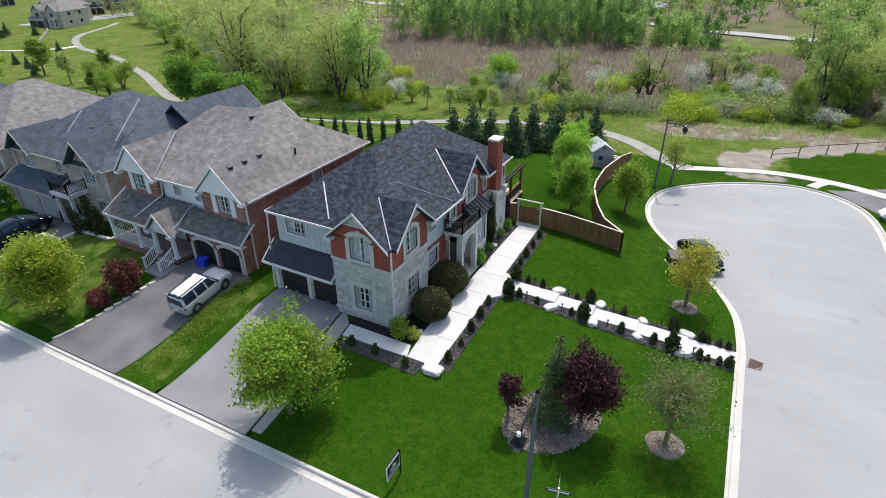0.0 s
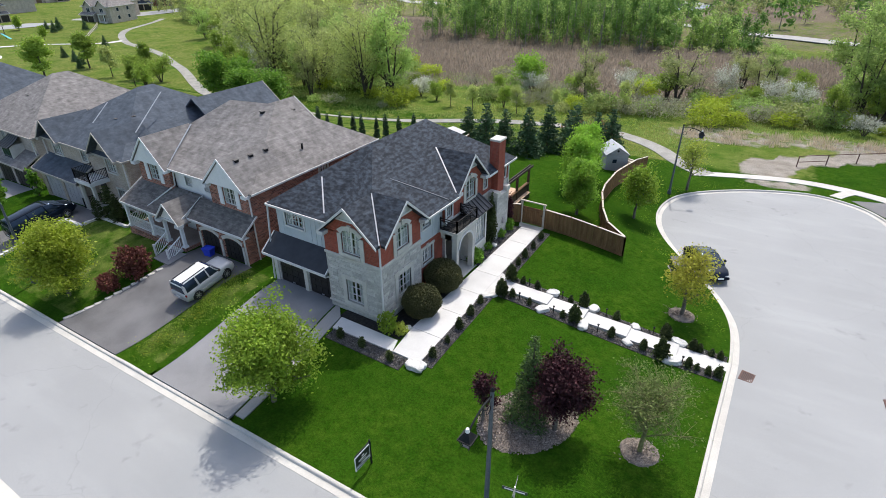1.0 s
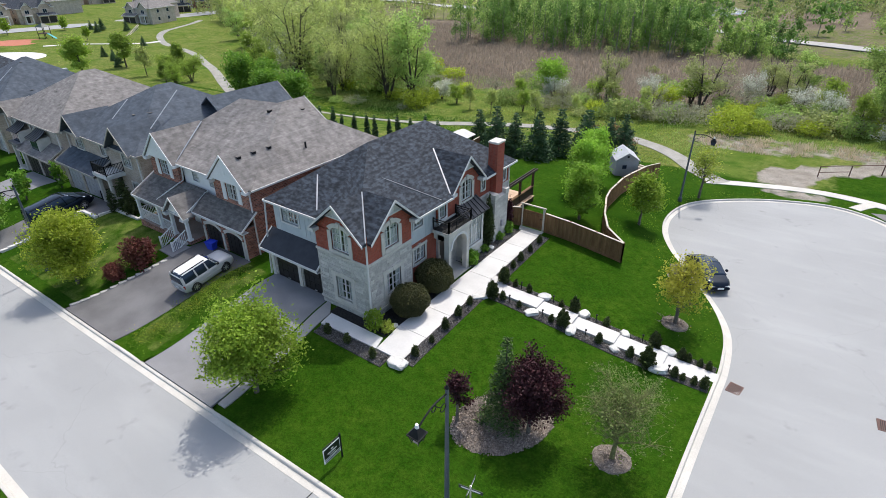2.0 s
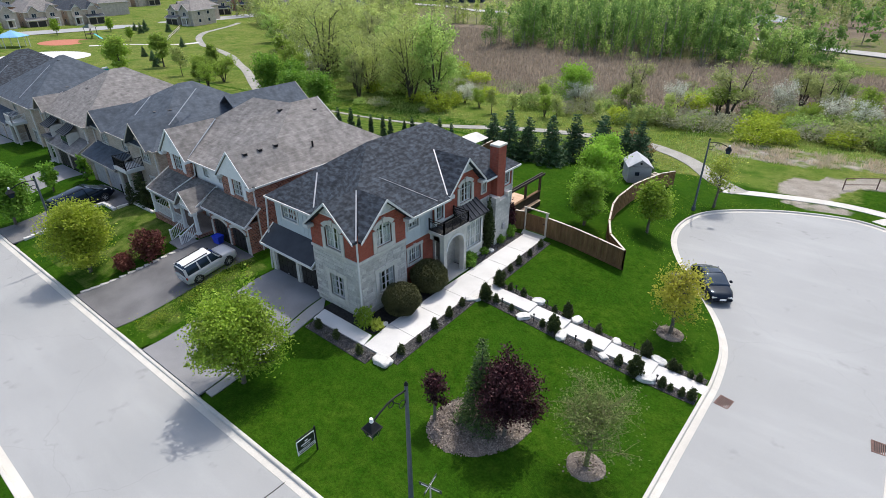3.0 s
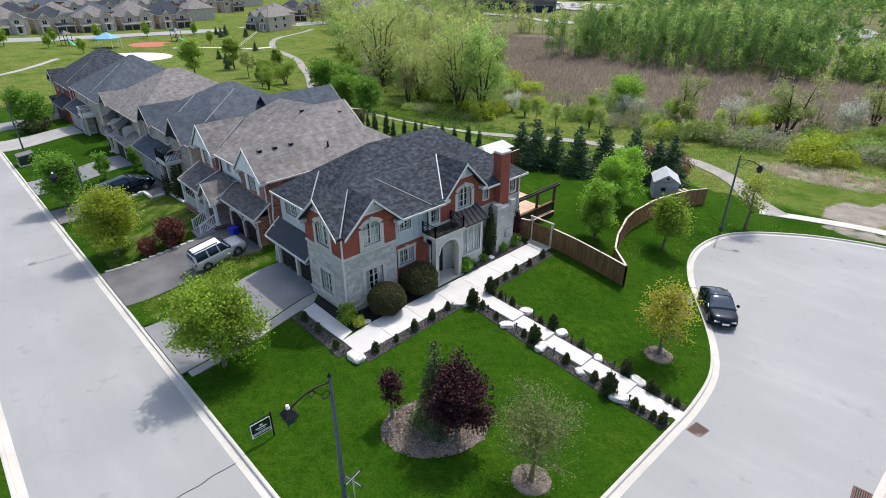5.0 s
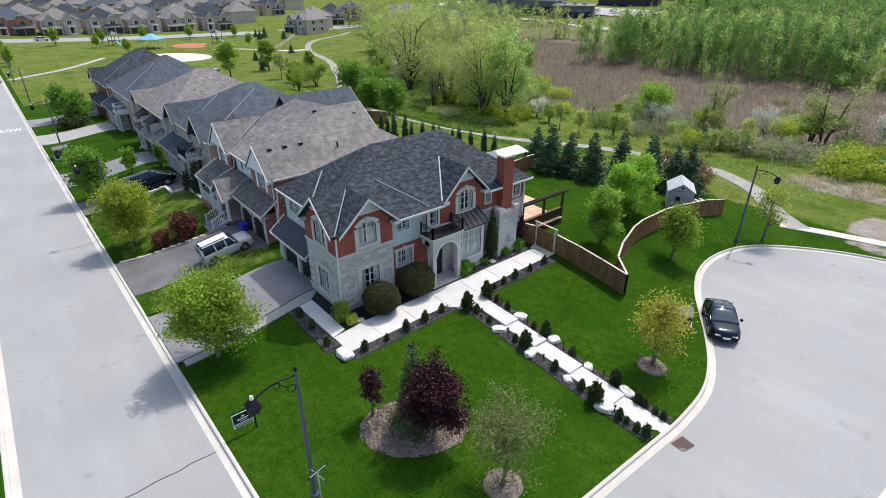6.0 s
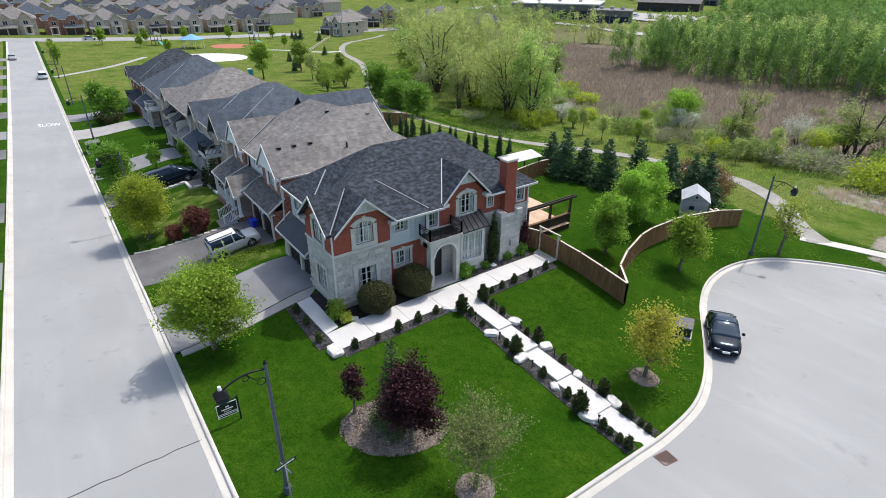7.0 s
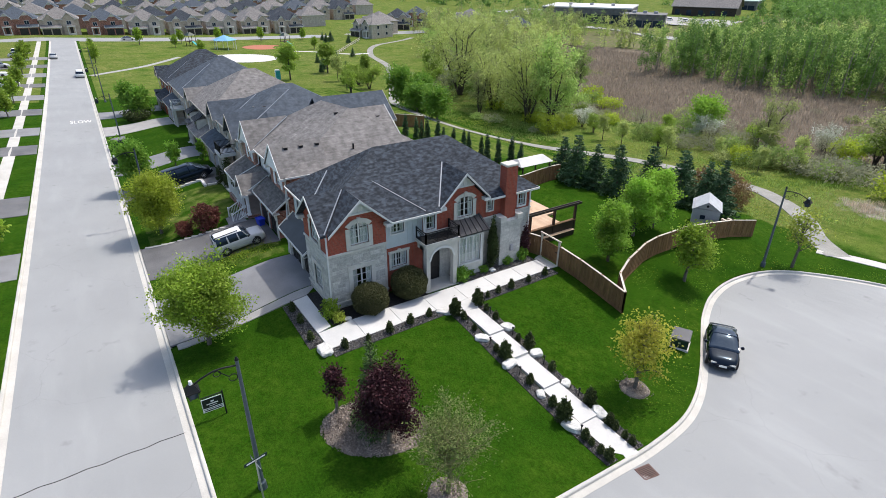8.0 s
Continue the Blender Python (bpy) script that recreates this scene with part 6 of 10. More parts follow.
strip_bed("planting_bed", linepts((-10.9, 26.88), (1.9, 26.7), 24), 0.34, M["mulch"], "dark mulch strip with shrubs and lights beside the steps")
strip_bed("planting_bed", linepts((-10.9, 28.62), (1.9, 28.42), 24), 0.34, M["mulch"], "dark mulch strip with shrubs and boulders beside the steps")
tree_bed = [Matrix.Rotation(radians(57), 2) @ Vector((x, y)) + Vector((-5.25, 18.65)) for x, y in ring(0, 0, 2.02, 0.16, 40, 1.37)]
bed("planting_bed", [tuple(p) for p in tree_bed], M["mulch_pale"], "pale wood-chip bed round the plum-leaved tree")
bed("planting_bed", ring(-0.45, 19.58, 0.95), M["mulch_pale"], "pale wood-chip ring round the bare young tree")
bed("planting_bed", ring(-1.03, 31.6, 0.9), M["mulch_pale"], "wood-chip ring round the yellow-green young tree")


# ---------------------------------------------------------------- boulders
def boulder(x, y, z, sx, sy, sz, seed, label, turn=0):
    rnd = random.Random(seed)
    bm = bmesh.new()
    bmesh.ops.create_icosphere(bm, subdivisions=3, radius=1.0)
    for v in bm.verts:
        d = v.co.normalized()
        q = Vector((max(-0.8, min(0.8, d.x)), max(-0.8, min(0.8, d.y)), max(-0.75, min(0.62, d.z))))
        q *= 1 + 0.22 * noise.noise(d * 1.6 + Vector((seed, seed * 2, 0))) + 0.06 * noise.noise(d * 5 + Vector((seed, 0, 0)))
        v.co = Vector((q.x * sx, q.y * sy, q.z * sz))
    ob = part("boulder", bm, M["boulder"])
    ob.matrix_world = pose(x, y, z + sz * 0.35, 0, 0, turn)
    return tagged(ob, label, "boulder", "boulders along the walks")


for i, (x, y, sx, sy, sz) in enumerate([(-11.55, 18.72, 0.75, 0.5, 0.3), (-8.15, 28.7, 0.55, 0.42, 0.28), (-8.06, 26.84, 0.6, 0.4, 0.25), (-5.55, 28.7, 0.5, 0.4, 0.3),
                                    (-5.55, 26.86, 0.65, 0.4, 0.3), (-3.0, 28.55, 0.42, 0.34, 0.25), (-3.03, 26.86, 0.4, 0.3, 0.22), (-0.6, 28.52, 0.6, 0.42, 0.3),
                                    (-0.6, 26.7, 0.72, 0.5, 0.36), (-11.3, 26.3, 0.7, 0.35, 0.2), (-13.65, 21.0, 0.3, 0.22, 0.2), (-13.9, 31.9, 0.3, 0.26, 0.22)]):
    boulder(x, y, gz(x, y), sx * 0.85, sy * 0.85, sz * 0.9, i * 3.1 + 1, "pale limestone boulder beside the white concrete walk", 25 * i)


# ---------------------------------------------------------------- fence, gate, deck, shed
def board_box(bm, p, q, nrm, out, z0, z1):
    vs = [bm.verts.new((c.x + nrm.x * (out + s), c.y + nrm.y * (out + s), z)) for z in (z0, z1) for c, s in ((p, 0), (q, 0), (q, 0.02), (p, 0.02))]
    for f in ((3, 2, 1, 0), (4, 5, 6, 7), (0, 1, 5, 4), (1, 2, 6, 5), (2, 3, 7, 6), (3, 0, 4, 7)):
        bm.faces.new([vs[j] for j in f])


def fence_run(pts, height, label, boards=False, step=1.9):
    """Panels between posts along a plan line, stepping with the ground, with pale cap rails."""
    P0 = Vector((pts[0][0], pts[0][1], gz(*pts[0])))
    T = thing("fence", pose(*P0), label, "fence", "garden fences")
    mk = set(bpy.data.objects)
    line = [Vector(pts[0])]
    for a, b in zip(pts, pts[1:]):
        a, b = Vector(a), Vector(b)
        n = max(1, round((b - a).length / step))
        line += [a.lerp(b, (i + 1) / n) for i in range(n)]
    for a, b in zip(line, line[1:]):
        ta, tb = gz(a.x, a.y) + height, gz(b.x, b.y) + height
        d = (b - a).normalized()
        nrm = Vector((d.y, -d.x, 0))
        k = max(1, int((b - a).length / 0.145))
        bm = bmesh.new()
        for i in range(k):
            p, q = a.lerp(b, i / k), a.lerp(b, (i + 0.95) / k)
            board_box(bm, p, q, nrm, 0.01 if i % 2 else 0.03, gz(p.x, p.y) + 0.04, ta + (tb - ta) * (i + 0.5) / k)
            if boards:
                part("board", bm, M["fence"], T)
                bm = bmesh.new()
        if boards:
            bm.free()
        else:
            part("panel", bm, M["fence"], T)
        bm = bmesh.new()
        bar(bm, (a.x, a.y, ta + 0.03), (b.x, b.y, tb + 0.03), 0.13, 0.04)
        part("cap_rail", bm, M["fence_cap"], T)
        for zz in (0.3, height - 0.25):
            bm = bmesh.new()
            bar(bm, (a.x - nrm.x * 0.03, a.y - nrm.y * 0.03, ta - height + zz), (b.x - nrm.x * 0.03, b.y - nrm.y * 0.03, tb - height + zz), 0.05, 0.09)
            part("rail", bm, M["fence"], T)
        bm = bmesh.new()
        bar(bm, (a.x + nrm.x * 0.05, a.y + nrm.y * 0.05, ta - height + 0.09), (b.x + nrm.x * 0.05, b.y + nrm.y * 0.05, tb - height + 0.09), 0.03, 0.14)
        part("kickboard", bm, M["fence"], T)
    for p in line:
        bm = soft_box(p.x - 0.055, p.x + 0.055, p.y - 0.055, p.y + 0.055, gz(p.x, p.y) - 0.1, gz(p.x, p.y) + height + 0.07, 0.01, 1)
        part("post", bm, M["fence"], T)
    finish(T, mk)
    return T


fence_run([(-12.0, 36.35), (-6.0, 36.2)], 1.5, "stained brown board fence stepping down beside the lawn", boards=True)
fence_run([(-14.9, 35.95), (-13.95, 36.3)], 1.5, "short stained brown fence between house and gate", boards=True)
fence_run([(-6.0, 36.2), (-7.7, 37.6), (-8.7, 39.6), (-9.7, 42.5), (-10.0, 44.2), (-10.1, 47.5), (-9.9, 50.8), (-9.8, 53.6), (-9.4, 56.5)], 1.5,
          "curved stained brown board fence round the back garden", boards=True)
fence_run([(-26.5, 36.6), (-25.0, 36.6), (-24.9, 43.8), (-26.0, 49.4)], 1.5, "dark board fence between the two back gardens")
fence_run([(-56.5, 46.8), (-54.0, 50.0)], 1.7, "warm brown board fence beside the clipped cedars")


def garden_gate():
    T = thing("gate", pose(-13.05, 36.32, gz(-13, 36.3)), "stained wooden garden gate with pale posts and crossbeam", "gate")
    mk = set(bpy.data.objects)
    z = gz(-13, 36.3)
    for x in (-13.9, -12.1):
        part("post", soft_box(x - 0.07, x + 0.07, 36.25, 36.39, z - 0.1, z + 1.85, 0.01, 1), M["fence_cap"], T)
    part("crossbeam", soft_box(-14.05, -11.95, 36.26, 36.38, z + 1.85, z + 1.93, 0.01, 1), M["fence_cap"], T)
    for k in range(11):
        x = -13.8 + k * 0.147
        part("board", boxes((x, x + 0.138, 36.3, 36.325, z + 0.08, z + 1.45)), M["fence"], T)
    part("brace", boxes((-13.8, -12.2, 36.26, 36.3, z + 0.25, z + 0.36), (-13.8, -12.2, 36.26, 36.3, z + 1.15, z + 1.26)), M["fence"], T)
    part("latch", boxes((-12.35, -12.2, 36.24, 36.27, z + 0.95, z + 1.0)), M["black"], T)
    finish(T, mk)


garden_gate()


def deck_and_pergola():
    z = gz(-19, 39)
    T = thing("deck", pose(-19, 38.5, z), "pale timber garden deck behind the house", "deck")
    mk = set(bpy.data.objects)
    part("deck_frame", boxes((-23.0, -15.3, 36.1, 41.0, z - 0.2, z + 0.42)), M["dark_wood"], T)
    for k in range(34):
        y = 36.12 + k * 0.144
        part("plank", boxes((-23.05, -15.25, y, y + 0.134, z + 0.42, z + 0.45)), M["deck"], T)
    part("lower_step", boxes((-23.0, -19.0, 41.0, 42.6, z - 0.2, z + 0.2)), M["deck"], T)
    finish(T, mk)
    P = thing("pergola", pose(-16, 38.7, z), "dark-stained timber pergola frame with low wall", "pergola")
    mk = set(bpy.data.objects)
    for x, y in ((-15.6, 36.6), (-15.6, 39.0), (-15.6, 41.2)):
        part("post", boxes((x - 0.08, x + 0.08, y - 0.08, y + 0.08, z + 0.1, z + 2.5)), M["dark_wood"], P)
    for x in (-15.72, -15.48):
        part("beam", boxes((x - 0.03, x + 0.03, 36.1, 41.7, z + 2.42, z + 2.6)), M["dark_wood"], P)
    part("low_wall", boxes((-15.64, -15.56, 36.6, 41.2, z - 0.1, z + 1.15)), M["dark_wood"], P)
    part("cap_rail", boxes((-15.72, -15.48, 36.5, 41.3, z + 1.15, z + 1.2)), M["fence"], P)
    finish(P, mk)
    B = thing("grill", pose(-21.3, 41.0, z), "dark barbecue grill standing on the deck edge", "grill")
    mk = set(bpy.data.objects)
    part("cabinet", soft_box(-21.7, -20.9, 40.6, 41.2, z + 0.2, z + 1.0, 0.04), M["black"], B)
    part("lid", soft_box(-21.65, -20.95, 40.65, 41.15, z + 1.02, z + 1.35, 0.12, 3), M["iron_red"], B)
    part("side_shelf", boxes((-20.88, -20.5, 40.7, 41.1, z + 0.95, z + 1.0)), M["alloy"], B)
    finish(B, mk)


deck_and_pergola()


def garden_shed():
    gx_, gy_ = -11.9, 53.0
    z = gz(gx_, gy_)
    cx, cy = 0.0, 0.0
    z, z_ = 0.0, z
    T = thing("shed", pose(cx, cy, z), "grey garden shed with a pale gabled roof", "shed")
    mk = set(bpy.data.objects)
    w, d, h, pk = 1.2, 1.4, 2.05, 2.85
    for k in range(11):
        zz = z + 0.1 + k * 0.18
        part("wall_board", boxes((cx - w, cx + w, cy - d, cy + d, zz, zz + 0.172)), M["shed_wall"], T)
    bm = bmesh.new()
    F = facing("y", cy - d)
    plate(bm, F, [(cx - w, z + h + 0.08), (cx + w, z + h + 0.08), (cx, z + pk - 0.05)], -2 * d, 0)
    part("gable_wall", bm, M["shed_wall"], T)
    for s in (-1, 1):
        bm = bmesh.new()
        solid(bm, [(cx, cy - d - 0.12, z + pk + 0.05), (cx, cy + d + 0.12, z + pk + 0.05), (cx + s * (w + 0.14), cy + d + 0.12, z + h - 0.02), (cx + s * (w + 0.14), cy - d - 0.12, z + h - 0.02)], 0.06)
        part("roof_slope", bm, M["shed_roof"], T)
    part("window", boxes((cx - 0.5, cx - 0.05, cy - d - 0.04, cy - d, z + 1.1, z + 1.5)), M["car_glass"], T)
    bm = bmesh.new()
    bmesh.ops.create_cone(bm, cap_ends=True, segments=16, radius1=0.12, radius2=0.12, depth=0.05, matrix=pose(cx, cy - d - 0.02, z + 2.45, 90))
    part("gable_vent", bm, M["black"], T)
    T.matrix_world = pose(gx_, gy_, z_, 0, 0, 33) @ Matrix.Scale(0.86, 4)
    for i, (dx, dy) in enumerate(((1.25, 1.2), (1.45, 1.7))):
        q = thing("lumber_stack", pose(gx_ + dx, gy_ + dy, z_), "weathered pale boards stacked beside the shed", "lumber")
        mk = set(bpy.data.objects)
        for k in range(5):
            bm = boxes((-0.1, 0.1, -0.6, 0.6, -0.02, 0.02))
            o = part("board", bm, M["fence_cap"], q)
            o.matrix_basis = pose(0.04 * k, 0.08 * (k % 2), 0.15 + 0.09 * k, 6, 8 * (k % 3 - 1), 60 + 6 * k)


garden_shed()


def gazebo():
    cx, cy = -26.7, 46.0
    z = gz(cx, cy)
    T = thing("gazebo", pose(cx, cy, z), "white-roofed garden gazebo behind the dark fence", "gazebo")
    mk = set(bpy.data.objects)
    for sx in (-1, 1):
        for sy in (-1, 1):
            part("post", boxes((cx + sx * 1.0 - 0.06, cx + sx * 1.0 + 0.06, cy + sy * 1.7 - 0.06, cy + sy * 1.7 + 0.06, z, z + 2.0)), M["dark_wood"], T)
    bm = bmesh.new()
    a = [bm.verts.new((cx + sx * 1.15, cy + sy * 2.0, z + 2.0)) for sx, sy in ((-1, -1), (1, -1), (1, 1), (-1, 1))]
    b = [bm.verts.new((cx + sx * 0.15, cy + sy * 1.6, z + 2.45)) for sx, sy in ((-1, -1), (1, -1), (1, 1), (-1, 1))]
    bm.faces.new(a[::-1]), bm.faces.new(b)
    for i in range(4):
        bm.faces.new((a[i], a[(i + 1) % 4], b[(i + 1) % 4], b[i]))
    part("canopy", bm, M["walk"], T)
    finish(T, mk)


gazebo()


# ---------------------------------------------------------------- plants
def leaf_quads(centres, size, rng, spread=0.0, flat=0.0, ratio=0.6):
    """Small diamond leaves at the given places, turned at random."""
    n = len(centres)
    a = rng.normal(size=(n, 3))
    if flat:
        a[:, 2] *= 1 - flat
    a /= np.linalg.norm(a, axis=1, keepdims=True) + 1e-9
    b = np.cross(a, rng.normal(size=(n, 3)))
    b /= np.linalg.norm(b, axis=1, keepdims=True) + 1e-9
    s = size * rng.uniform(0.65, 1.35, (n, 1))
    a, b = a * s, b * s * ratio
    c = np.asarray(centres)
    return np.stack([c - a, c - b, c + a, c + b], 1).reshape(-1, 3)


def quad_mesh(name, verts, mat):
    """A mesh of loose quads from a (4 n, 3) array."""
    n = len(verts) // 4
    me = bpy.data.meshes.new(name)
    me.vertices.add(4 * n), me.loops.add(4 * n), me.polygons.add(n)
    me.vertices.foreach_set("co", np.asarray(verts, np.float32).ravel())
    me.loops.foreach_set("vertex_index", np.arange(4 * n, dtype=np.int32))
    me.polygons.foreach_set("loop_start", np.arange(0, 4 * n, 4, dtype=np.int32))
    me.update(calc_edges=True)
    me.materials.append(mat)
    return me


def branching(rng, height, clear, radius, limbs, twigs, lean=0.0, spread=0.5):
    """Paths of trunk, limbs and twigs, with the places where leaves sit."""
    paths, tips = [], []
    top = height * 0.9
    trunk = [Vector((lean * t * t * height + 0.03 * height * math.sin(3 * t + rng.uniform(0, 6)) * t, 0.02 * height * math.sin(4 * t), top * t)) for t in np.linspace(0, 1, 7)]
    tr = 0.018 * height + 0.02
    paths.append((trunk, [tr * (1.25 - 1.1 * t) for t in np.linspace(0, 1, 7)], 8))
    for i in range(limbs):
        f = (i + rng.uniform(0, 0.8)) / limbs
        z0 = clear * 0.8 + (top - clear * 0.8) * f * 0.8
        t = z0 / top
        k = min(5, int(t * 6))
        p = trunk[k].lerp(trunk[k + 1], t * 6 - k)
        ang = i * 2.4 + rng.uniform(-0.4, 0.4)
        zc = clear + (height - clear) * 0.45
        reach = radius * (0.85 - 0.45 * f) * rng.uniform(0.8, 1.15)
        end = p + Vector((math.cos(ang) * reach, math.sin(ang) * reach, reach * (spread + 0.7 * f) + rng.uniform(0, 0.12) * height))
        end.z = min(end.z, height * 0.97)
        midp = p.lerp(end, 0.5) + Vector((0, 0, 0.06 * height * rng.uniform(-0.3, 1)))
        r0 = tr * (0.5 - 0.25 * f)
        paths.append(([p, midp, end], [r0, r0 * 0.6, r0 * 0.2], 5))
        tips += [midp.lerp(end, 0.4), end]
        for j in range(twigs):
            s = p.lerp(midp, rng.uniform(0.4, 1)) if j % 2 else midp.lerp(end, rng.uniform(0, 0.8))
            d = Vector(rng.normal(size=3))
            d.z = abs(d.z) * 0.6
            e = s + d.normalized() * radius * rng.uniform(0.25, 0.5)
            paths.append(([s, s.lerp(e, 0.5) + Vector((0, 0, 0.03 * radius)), e], [r0 * 0.35, r0 * 0.22, r0 * 0.08], 4))
            tips += [s.lerp(e, 0.6), e]
    tips += [trunk[-1], trunk[-1] + Vector((0, 0, height * 0.06))]
    return paths, tips


def broadleaf(label, height, clear, radius, leaves, size, mat, seed, limbs=11, twigs=5, clump=0.2, category="tree", name="tree", group="", bark="bark", spread=0.5, lean=0.0, flat=0.2):
    """A deciduous tree: tapered trunk with limbs and twigs, and a crown of loose leaf clumps with gaps."""
    rng = np.random.default_rng(seed)
    T = thing(name, Matrix(), label, category, group)
    paths, tips = branching(rng, height, clear, radius, limbs, twigs, lean, spread)
    bm = bmesh.new()
    for p, r, n in paths:
        tube(bm, p, r, n, cap=False)
    part("trunk", bm, M[bark], T, smooth=True)
    tips = np.array([tuple(t) for t in tips])
    w = rng.uniform(0.35, 1.5, len(tips))
    pick = rng.choice(len(tips), leaves, p=w / w.sum())
    c = tips[pick] + rng.normal(size=(leaves, 3)) * radius * clump * np.array([1, 1, 0.85])
    c[:, 2] = np.maximum(c[:, 2], clear * 0.75)
    crown = new("crown", quad_mesh("crown", leaf_quads(c, size, rng, flat=flat), M[mat]))
    crown.parent = T
    return T


def conifer(label, height, radius, seed, mat="needle", rows=16, per=11, name="conifer", group="", narrow=False, leaf=0.0):
    """A spruce or cedar: straight trunk, drooping whorls of branches hung with needles."""
    rng = np.random.default_rng(seed)
    T = thing(name, Matrix(), label, "conifer", group)
    bm = bmesh.new()
    tube(bm, [(0, 0, 0), (0, 0, height * 0.5), (0, 0, height * 0.98)], [0.022 * height, 0.014 * height, 0.004], 7, cap=False)
    part("trunk", bm, M["bark"], T)
    cs = []
    for i in range(rows):
        f = (i + 0.3) / rows
        z = height * (0.04 + 0.94 * f)
        reach = radius * ((1 - f) ** (0.55 if narrow else 0.9)) * rng.uniform(0.8, 1.1) + 0.03
        for k in range(per if f < 0.75 else per // 2):
            a = rng.uniform(0, 6.283)
            n = max(4, int(20 * reach / radius))
            t = np.sqrt(rng.uniform(0.02, 1, n))
            r = t * reach * rng.uniform(0.75, 1.1)
            dz = (0.10 * r if narrow else -0.22 * r + 0.12 * r * t) + rng.normal(size=n) * 0.03 * height / 5
            cs.append(np.stack([np.cos(a) * r + rng.normal(size=n) * 0.07 * radius, np.sin(a) * r + rng.normal(size=n) * 0.07 * radius, z + dz], -1))
    c = np.concatenate(cs)
    c[:, 2] = np.maximum(c[:, 2], 0.05)
    crown = new("crown", quad_mesh("crown", leaf_quads(c, leaf or 0.05 + 0.022 * height, rng, flat=0.5, ratio=0.4), M[mat]))
    crown.parent = T
    return T


def shrub(label, height, radius, leaves, size, mat, seed, name="shrub", group="", ball=False, column=False):
    """A shrub: stems at the foot and a dense leafy body with an uneven outline."""
    rng = np.random.default_rng(seed)
    T = thing(name, Matrix(), label, "shrub", group)
    bm = bmesh.new()
    mid = bm.verts.new((0, 0, -0.03))
    foot = [bm.verts.new((0.05 * math.cos(k * 1.257), 0.05 * math.sin(k * 1.257), -0.03)) for k in range(5)]
    for k in range(5):
        a = (k + 0.5) * 1.257
        tip = bm.verts.new((radius * 0.45 * math.cos(a), radius * 0.45 * math.sin(a), height * 0.6))
        p, q = foot[k], foot[(k + 1) % 5]
        bm.faces.new((p, q, tip)), bm.faces.new((q, mid, tip)), bm.faces.new((mid, p, tip))
    part("stems", bm, M["bark"], T)
    d = rng.normal(size=(leaves, 3))
    d /= np.linalg.norm(d, axis=1, keepdims=True)
    wob = np.array([noise.noise(Vector(v) * 2.1 + Vector((seed, 0, seed))) for v in d])
    if not ball:
        wob = wob + 0.55 * np.array([noise.noise(Vector(v) * 5.3 + Vector((0, seed, seed))) for v in d])
    r = (rng.uniform(0.25, 1, leaves) ** (0.28 if ball else 0.4)) * (1 + (0.10 if ball else 0.62) * wob)
    c = d * r[:, None] * np.array([radius, radius, height / 2]) + np.array([0, 0, height / 2])
    if column:
        c[:, :2] *= (1 - 0.5 * np.clip(c[:, 2:] / height, 0, 1))
    c[:, 2] = np.maximum(c[:, 2], 0.03)
    crown = new("foliage", quad_mesh("foliage", leaf_quads(c, size, rng), M[mat]))
    crown.parent = T
    return T


def stand(ob, x, y, s=1.0, turn=0.0, z=None, sink=0.03):
    ob.matrix_world = Matrix.LocRotScale((x, y, (gz(x, y) if z is None else z) - sink), Euler((0, 0, radians(turn))), (s, s, s))
    return ob


def more(ob, x, y, s=1.0, turn=0.0, label="", sz=None):
    c = copy_thing(ob, Matrix.LocRotScale((x, y, gz(x, y) - 0.03), Euler((0, 0, radians(turn))), Vector((s, s, sz or s)) / ob.scale[0]))
    if label:
        c["label"] = label
    return c


# trees on the near lawns
street_tree = stand(broadleaf("young street maple in fresh lime-green leaf beside the kerb", 5.0, 0.9, 2.45, 30000, 0.074, "leaf_lime", 11, 22, 9, 0.11, group="street trees"), -16.4, 13.55)
stand(broadleaf("yellow-green street maple in front of the brick neighbour", 4.9, 0.9, 2.4, 20000, 0.085, "leaf_maple", 111, 20, 8, 0.12, group="street trees"), -35.6, 13.5)
stand(broadleaf("green young street tree beside the far driveway", 4.6, 1.0, 2.0, 9000, 0.12, "leaf_green", 12, 12, 5, 0.17, group="street trees"), -50.2, 13.0)
stand(broadleaf("dark plum-leaved ornamental tree in the wood-chip bed", 4.1, 1.2, 1.35, 16000, 0.062, "leaf_plum", 13, 16, 7, 0.16), -4.0, 18.75)
stand(broadleaf("small plum-leaved tree on a thin stem", 2.9, 1.25, 0.62, 1500, 0.068, "leaf_plum", 14, 9, 4, 0.2), -7.0, 17.5)
stand(conifer("pale young spruce beside the plum tree", 5.0, 1.15, 15, "needle_pale", 26, 20, leaf=0.075), -5.3, 18.7)
stand(broadleaf("nearly bare young tree with small grey-green buds", 4.0, 1.1, 2.1, 4200, 0.05, "leaf_bud", 16, 22, 20, 0.07, spread=0.75, bark="twig"), -0.45, 19.6)
stand(broadleaf("young tree in sparse yellow-green leaf in a chip ring", 4.4, 1.2, 1.55, 4200, 0.075, "leaf_gold", 17, 14, 8, 0.17), -1.05, 31.6)
stand(broadleaf("slim young lime-green tree on the lawn outside the fence", 4.3, 1.3, 1.55, 4600, 0.10, "leaf_lime", 18, 13, 7, 0.18), -7.3, 44.4)
stand(broadleaf("slender sparse yellow-leaved sapling near the street lamp", 4.9, 1.6, 1.5, 1000, 0.11, "leaf_yellow", 19, 10, 5, 0.2), -5.0, 55.0)
